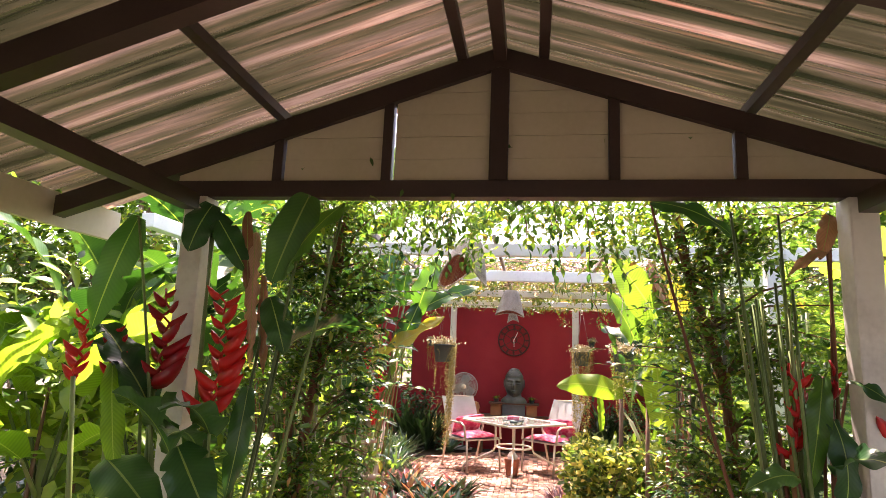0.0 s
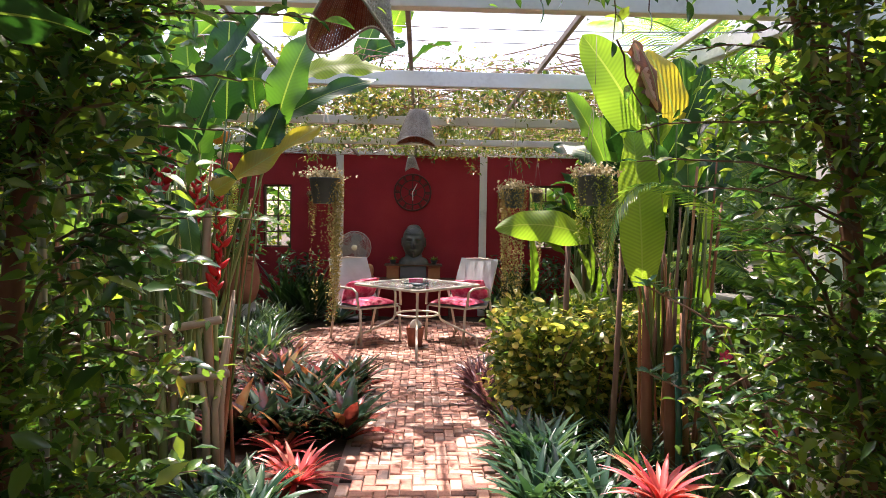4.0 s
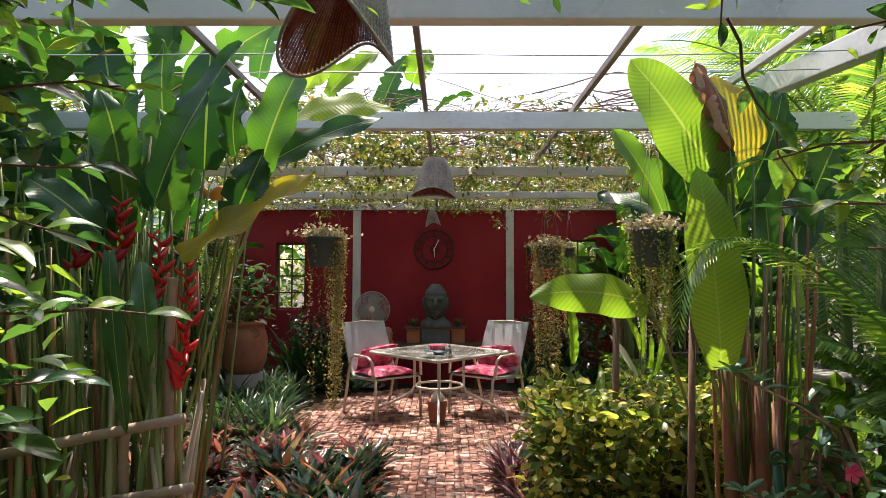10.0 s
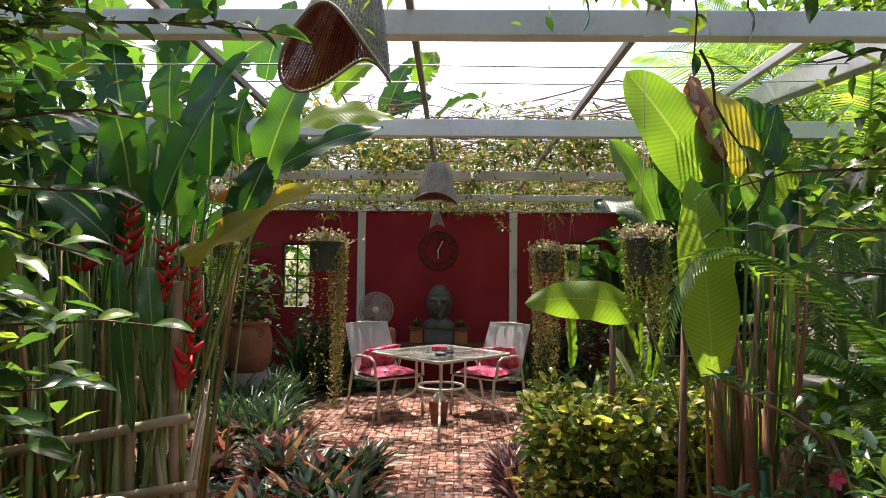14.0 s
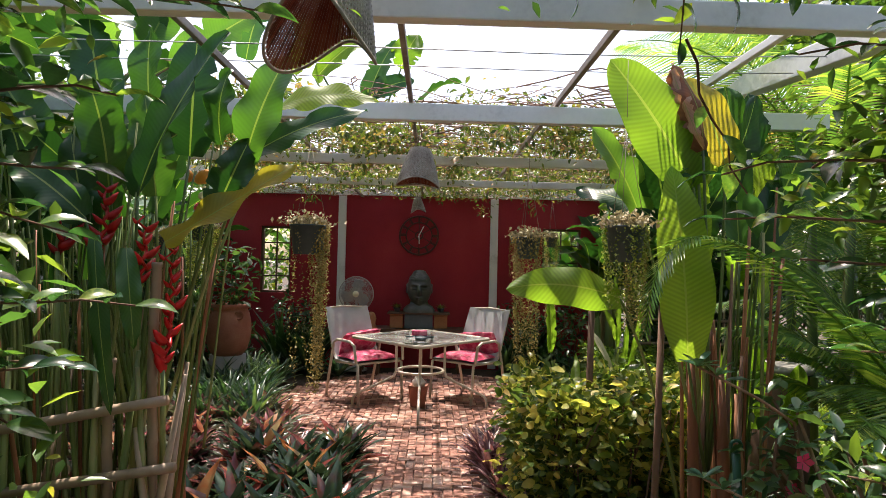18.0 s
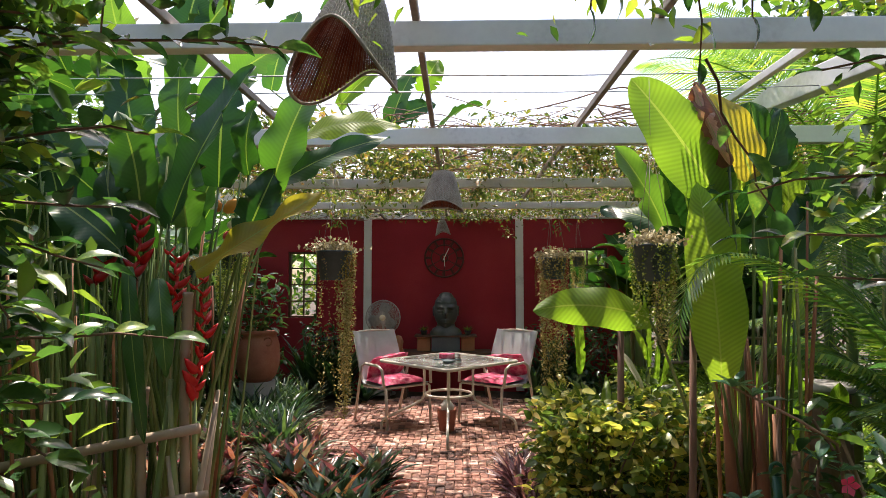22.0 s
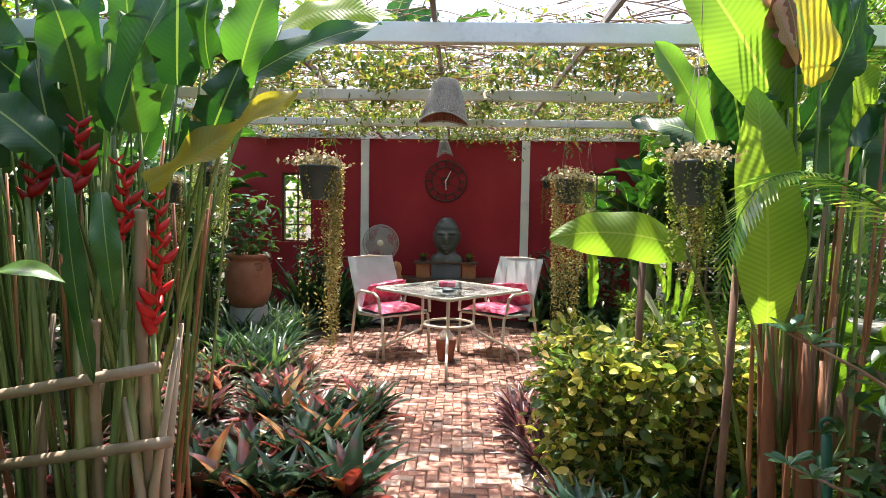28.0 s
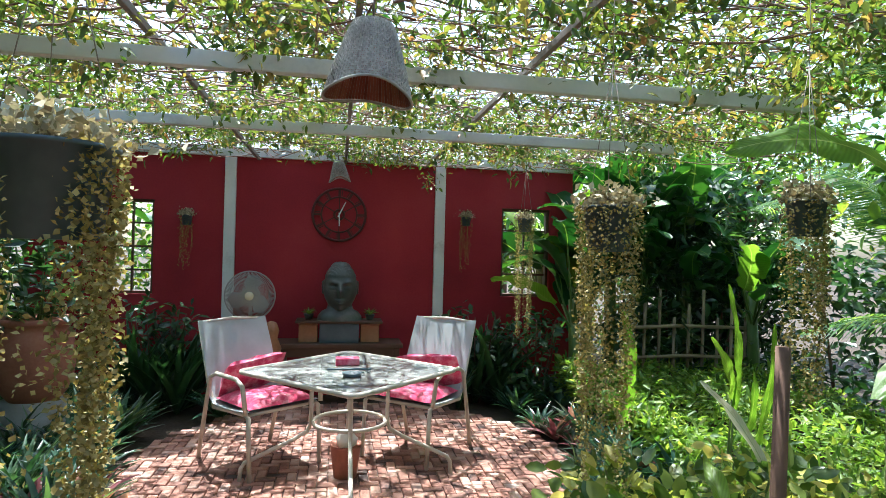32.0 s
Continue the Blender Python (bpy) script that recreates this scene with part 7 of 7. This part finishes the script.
def tree(x, y, seed, h, r, n, label, mat=None):
    rgp = random.Random(seed)
    t = thing("tree", label, "tree", x, y, 0, group="background trees")
    part("trunk", Geo().tube([(0, 0, -.1), (.05, .05, h * .35), (.0, .1, h * .7)], [.16, .12, .06], 10), M_BARK, t)
    cl = []
    for i in range(16):
        az = rgp.uniform(0, 6.28)
        e = (r * rgp.uniform(.3, 1) * math.cos(az), r * rgp.uniform(.3, 1) * math.sin(az), h * rgp.uniform(.5, 1.0))
        part("limb", Geo().tube([(0, .05, h * rgp.uniform(.25, .6)), (e[0] * .5, e[1] * .5, e[2] * .85), e], [.05, .03, .012], 6), M_BARK, t)
        cl.append(e)
    C = np.array(cl)
    bush_leaves("crown", t, n, mat or G_VINE, seed, lambda rng, m_: C[rng.integers(0, len(C), m_)] + rng.normal(0, r * .24, (m_, 3)) * [1, 1, .8], .08, .18, .5)
    return t


for i, (x, y, h, r) in enumerate(((-6, 3.5, 4.2, 2.2), (-6.5, -2, 4.5, 2.2), (-6.0, -6.5, 4.8, 2.3), (6, 2.0, 4.6, 2.2), (6.2, -2.5, 4.8, 2.3), (6.0, -6.5, 5, 2.3), (-1.5, 7.5, 3.9, 1.8), (3.2, 5.5, 3.6, 1.8), (-5.5, -10.5, 4.8, 2.3), (5.5, -10.5, 4.8, 2.3), (-9, 1, 6, 3), (9, 0, 6, 3), (4.4, -4.2, 4.2, 1.5), (-4.6, -4.6, 4.3, 1.5))):
    tree(x, y, 320 + i, h, r, 5200, "leafy garden tree behind the border")

# Painted with the lighter leaf colour so that they look sunlit.
for i, (x, y) in enumerate(((-3.2, -7.6), (-3.0, -8.7), (-3.9, -8.3), (-2.45, -7.75), (-2.75, -8.15))):
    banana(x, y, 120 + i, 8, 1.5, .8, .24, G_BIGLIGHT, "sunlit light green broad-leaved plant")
# dense low border that closes the garden on both sides
for x, y in ((-4.2, -1.5), (-4.2, -7.2), (4.6, -1.5), (4.4, -7.0)):
    t = thing("border_shrubbery", "dense dark green shrub border", "shrub", x, y, 0, group="shrub borders")
    bush_leaves("leaves", t, 5200, G_DARK, 401 + int(x * 7 + y), box_sampler((-.5, -3.2, 0), (.5, 3.2, 1.6), 90, .22), .09, .17, .45)
    for q in range(10):
        part("stem", Geo().tube([(R.uniform(-.3, .3), -3 + .6 * q, -.05), (R.uniform(-.4, .4), -3 + .6 * q, 1.3)], [.02, .008], 6), M_BARK, t)
for x, y, lo, hi, n, sd in ((-3.25, -1.9, (-.3, -2.0, 0), (.3, 1.7, 2.1), 4200, 441), (3.9, -.4, (-.9, -.3, 0), (1.0, .9, 2.3), 4600, 442), (-2.6, -6.6, (-.3, -1.2, 0), (.3, 1.2, 1.7), 2600, 443), (2.75, -6.6, (-.3, -1.6, 0), (.5, 1.4, 1.2), 2300, 444)):
    t = thing("border_shrubbery", "dense green shrubs in the border", "shrub", x, y, 0, group="shrub borders")
    # Shrub 443 wears the paler ground-cover leaf: its sunlight is in the colour.
    bush_leaves("leaves", t, n, G_GROUND if sd == 443 else G_DARK, sd, box_sampler(lo, hi, 80, .18), .1, .2, .42)
    for q in range(6):
        part("stem", Geo().tube([(R.uniform(-.2, .2), lo[1] + (hi[1] - lo[1]) * q / 5, -.05), (R.uniform(-.3, .3), lo[1] + (hi[1] - lo[1]) * q / 5, 1.3)], [.018, .008], 6), M_BARK, t)
t = thing("border_shrubbery", "dense green shrubs behind the red wall", "shrub", 0, 2.2, 0, group="shrub borders")
bush_leaves("leaves", t, 6500, G_VINE, 431, box_sampler((-4.5, -.6, 0), (4.5, .6, 1.9), 110, .22), .09, .17, .45)

for x, y, sd in ((-1.75, -.42, 451), (1.32, -.42, 452), (-2.5, -.9, 453), (1.9, -.6, 454)):
    t = thing("wall_shrub", "dark green leafy shrub in front of the red wall", "shrub", x, y, 0, group="wall shrubs")
    bush_leaves("leaves", t, 420, G_DARK, sd, box_sampler((-.3, -.2, .1), (.3, .2, .85), 18, .08), .07, .13, .45)
    for q in range(7):
        a = q * .9
        part("stem", Geo().tube([(.05 * math.cos(a), .05 * math.sin(a), -.05), (.18 * math.cos(a), .12 * math.sin(a), .5), (.25 * math.cos(a), .16 * math.sin(a), .85)], [.01, .007, .004], 6), M_BARK, t)
# bamboo fence at the back right
bf = thing("bamboo_fence", "weathered bamboo fence between red wall and planting", "fence", 3.3, -.95, 0)
for z in (.5, .8):
    part("rail", Geo().tube([(-.6, 0, z), (0, .01, z + .02), (.75, 0, z)], .018, 8), M_BAMBOO, bf)
for i in range(9):
    x = -.55 + .16 * i
    part("post", Geo().tube([(x, .035, -.05), (x + .01, .035, .9 + .14 * (i % 3))], .016, 8), M_BAMBOO, bf)
# bamboo screen on the left side
bs = thing("bamboo_screen", "uneven green and dry canes along the shrub border", "fence", -2.75, -2.6, 0)
for i in range(44):
    y = -1.7 + .075 * i + R.uniform(-.04, .04)
    x0 = R.uniform(-.16, .1)
    lean = R.uniform(-.14, .14)
    h = R.uniform(1.0, 1.9)
    part("cane", Geo().tube([(x0, y, -.05), (x0 + lean * .3, y + lean * .4, h * .5), (x0 + lean, y + lean * .9, h)], [R.uniform(.009, .017), .011, .007], 7), M_BAMBOO if i % 4 == 0 else M_STEM, bs)

# ---- bricks ----
BW = 0.066
def brick_mesh(nm, lx, ly):
    g = Geo()
    a, b, e, h = lx / 2 - .003, ly / 2 - .003, .005, .0
    lo = -.045
    g.add([(-a, -b, lo), (a, -b, lo), (a, b, lo), (-a, b, lo), (-a, -b, h - e), (a, -b, h - e), (a, b, h - e), (-a, b, h - e), (-a + e, -b + e, h), (a - e, -b + e, h), (a - e, b - e, h), (-a + e, b - e, h)],
          [(0, 1, 5, 4), (1, 2, 6, 5), (2, 3, 7, 6), (3, 0, 4, 7), (4, 5, 9, 8), (5, 6, 10, 9), (6, 7, 11, 10), (7, 4, 8, 11), (8, 9, 10, 11)])
    return g


B_H, B_V = brick_mesh("brick", 2 * BW, BW), brick_mesh("brick", BW, 2 * BW)
ME_H, ME_V = mesh_of("brick", B_H, M_BRICK, False), mesh_of("brick", B_V, M_BRICK, False)
rest = Geo()
cands = []
rb = random.Random(500)
for i in range(-26, 28):
    for j in range(-124, 0):
        m_ = (i - j) % 4
        if m_ == 0:
            cands.append((i * BW + BW, j * BW + BW / 2, True))
        elif m_ == 2:
            cands.append((i * BW + BW / 2, j * BW, False))
count = 0
for x, y, hor in cands:
    if y < -8.0 or not paved(x, y):
        continue
    z = rb.uniform(-.004, .004)
    if -5.3 < y < -4.2 and count < 300:
        count += 1
        part("brick", ME_H if hor else ME_V, M_BRICK, path_floor, at=pose(x, y, z, rb.uniform(-.8, .8), rb.uniform(-.8, .8), rb.uniform(-1.2, 1.2)))
    else:
        src = B_H if hor else B_V
        m4 = pose(x, y, z, rb.uniform(-.8, .8), rb.uniform(-.8, .8), rb.uniform(-1.2, 1.2))
        rest.add([m4 @ Vector(p) for p in src.v], src.f)
tagged(part("brick_field", rest, M_BRICK, path_floor, smooth=False), kind="stuff")
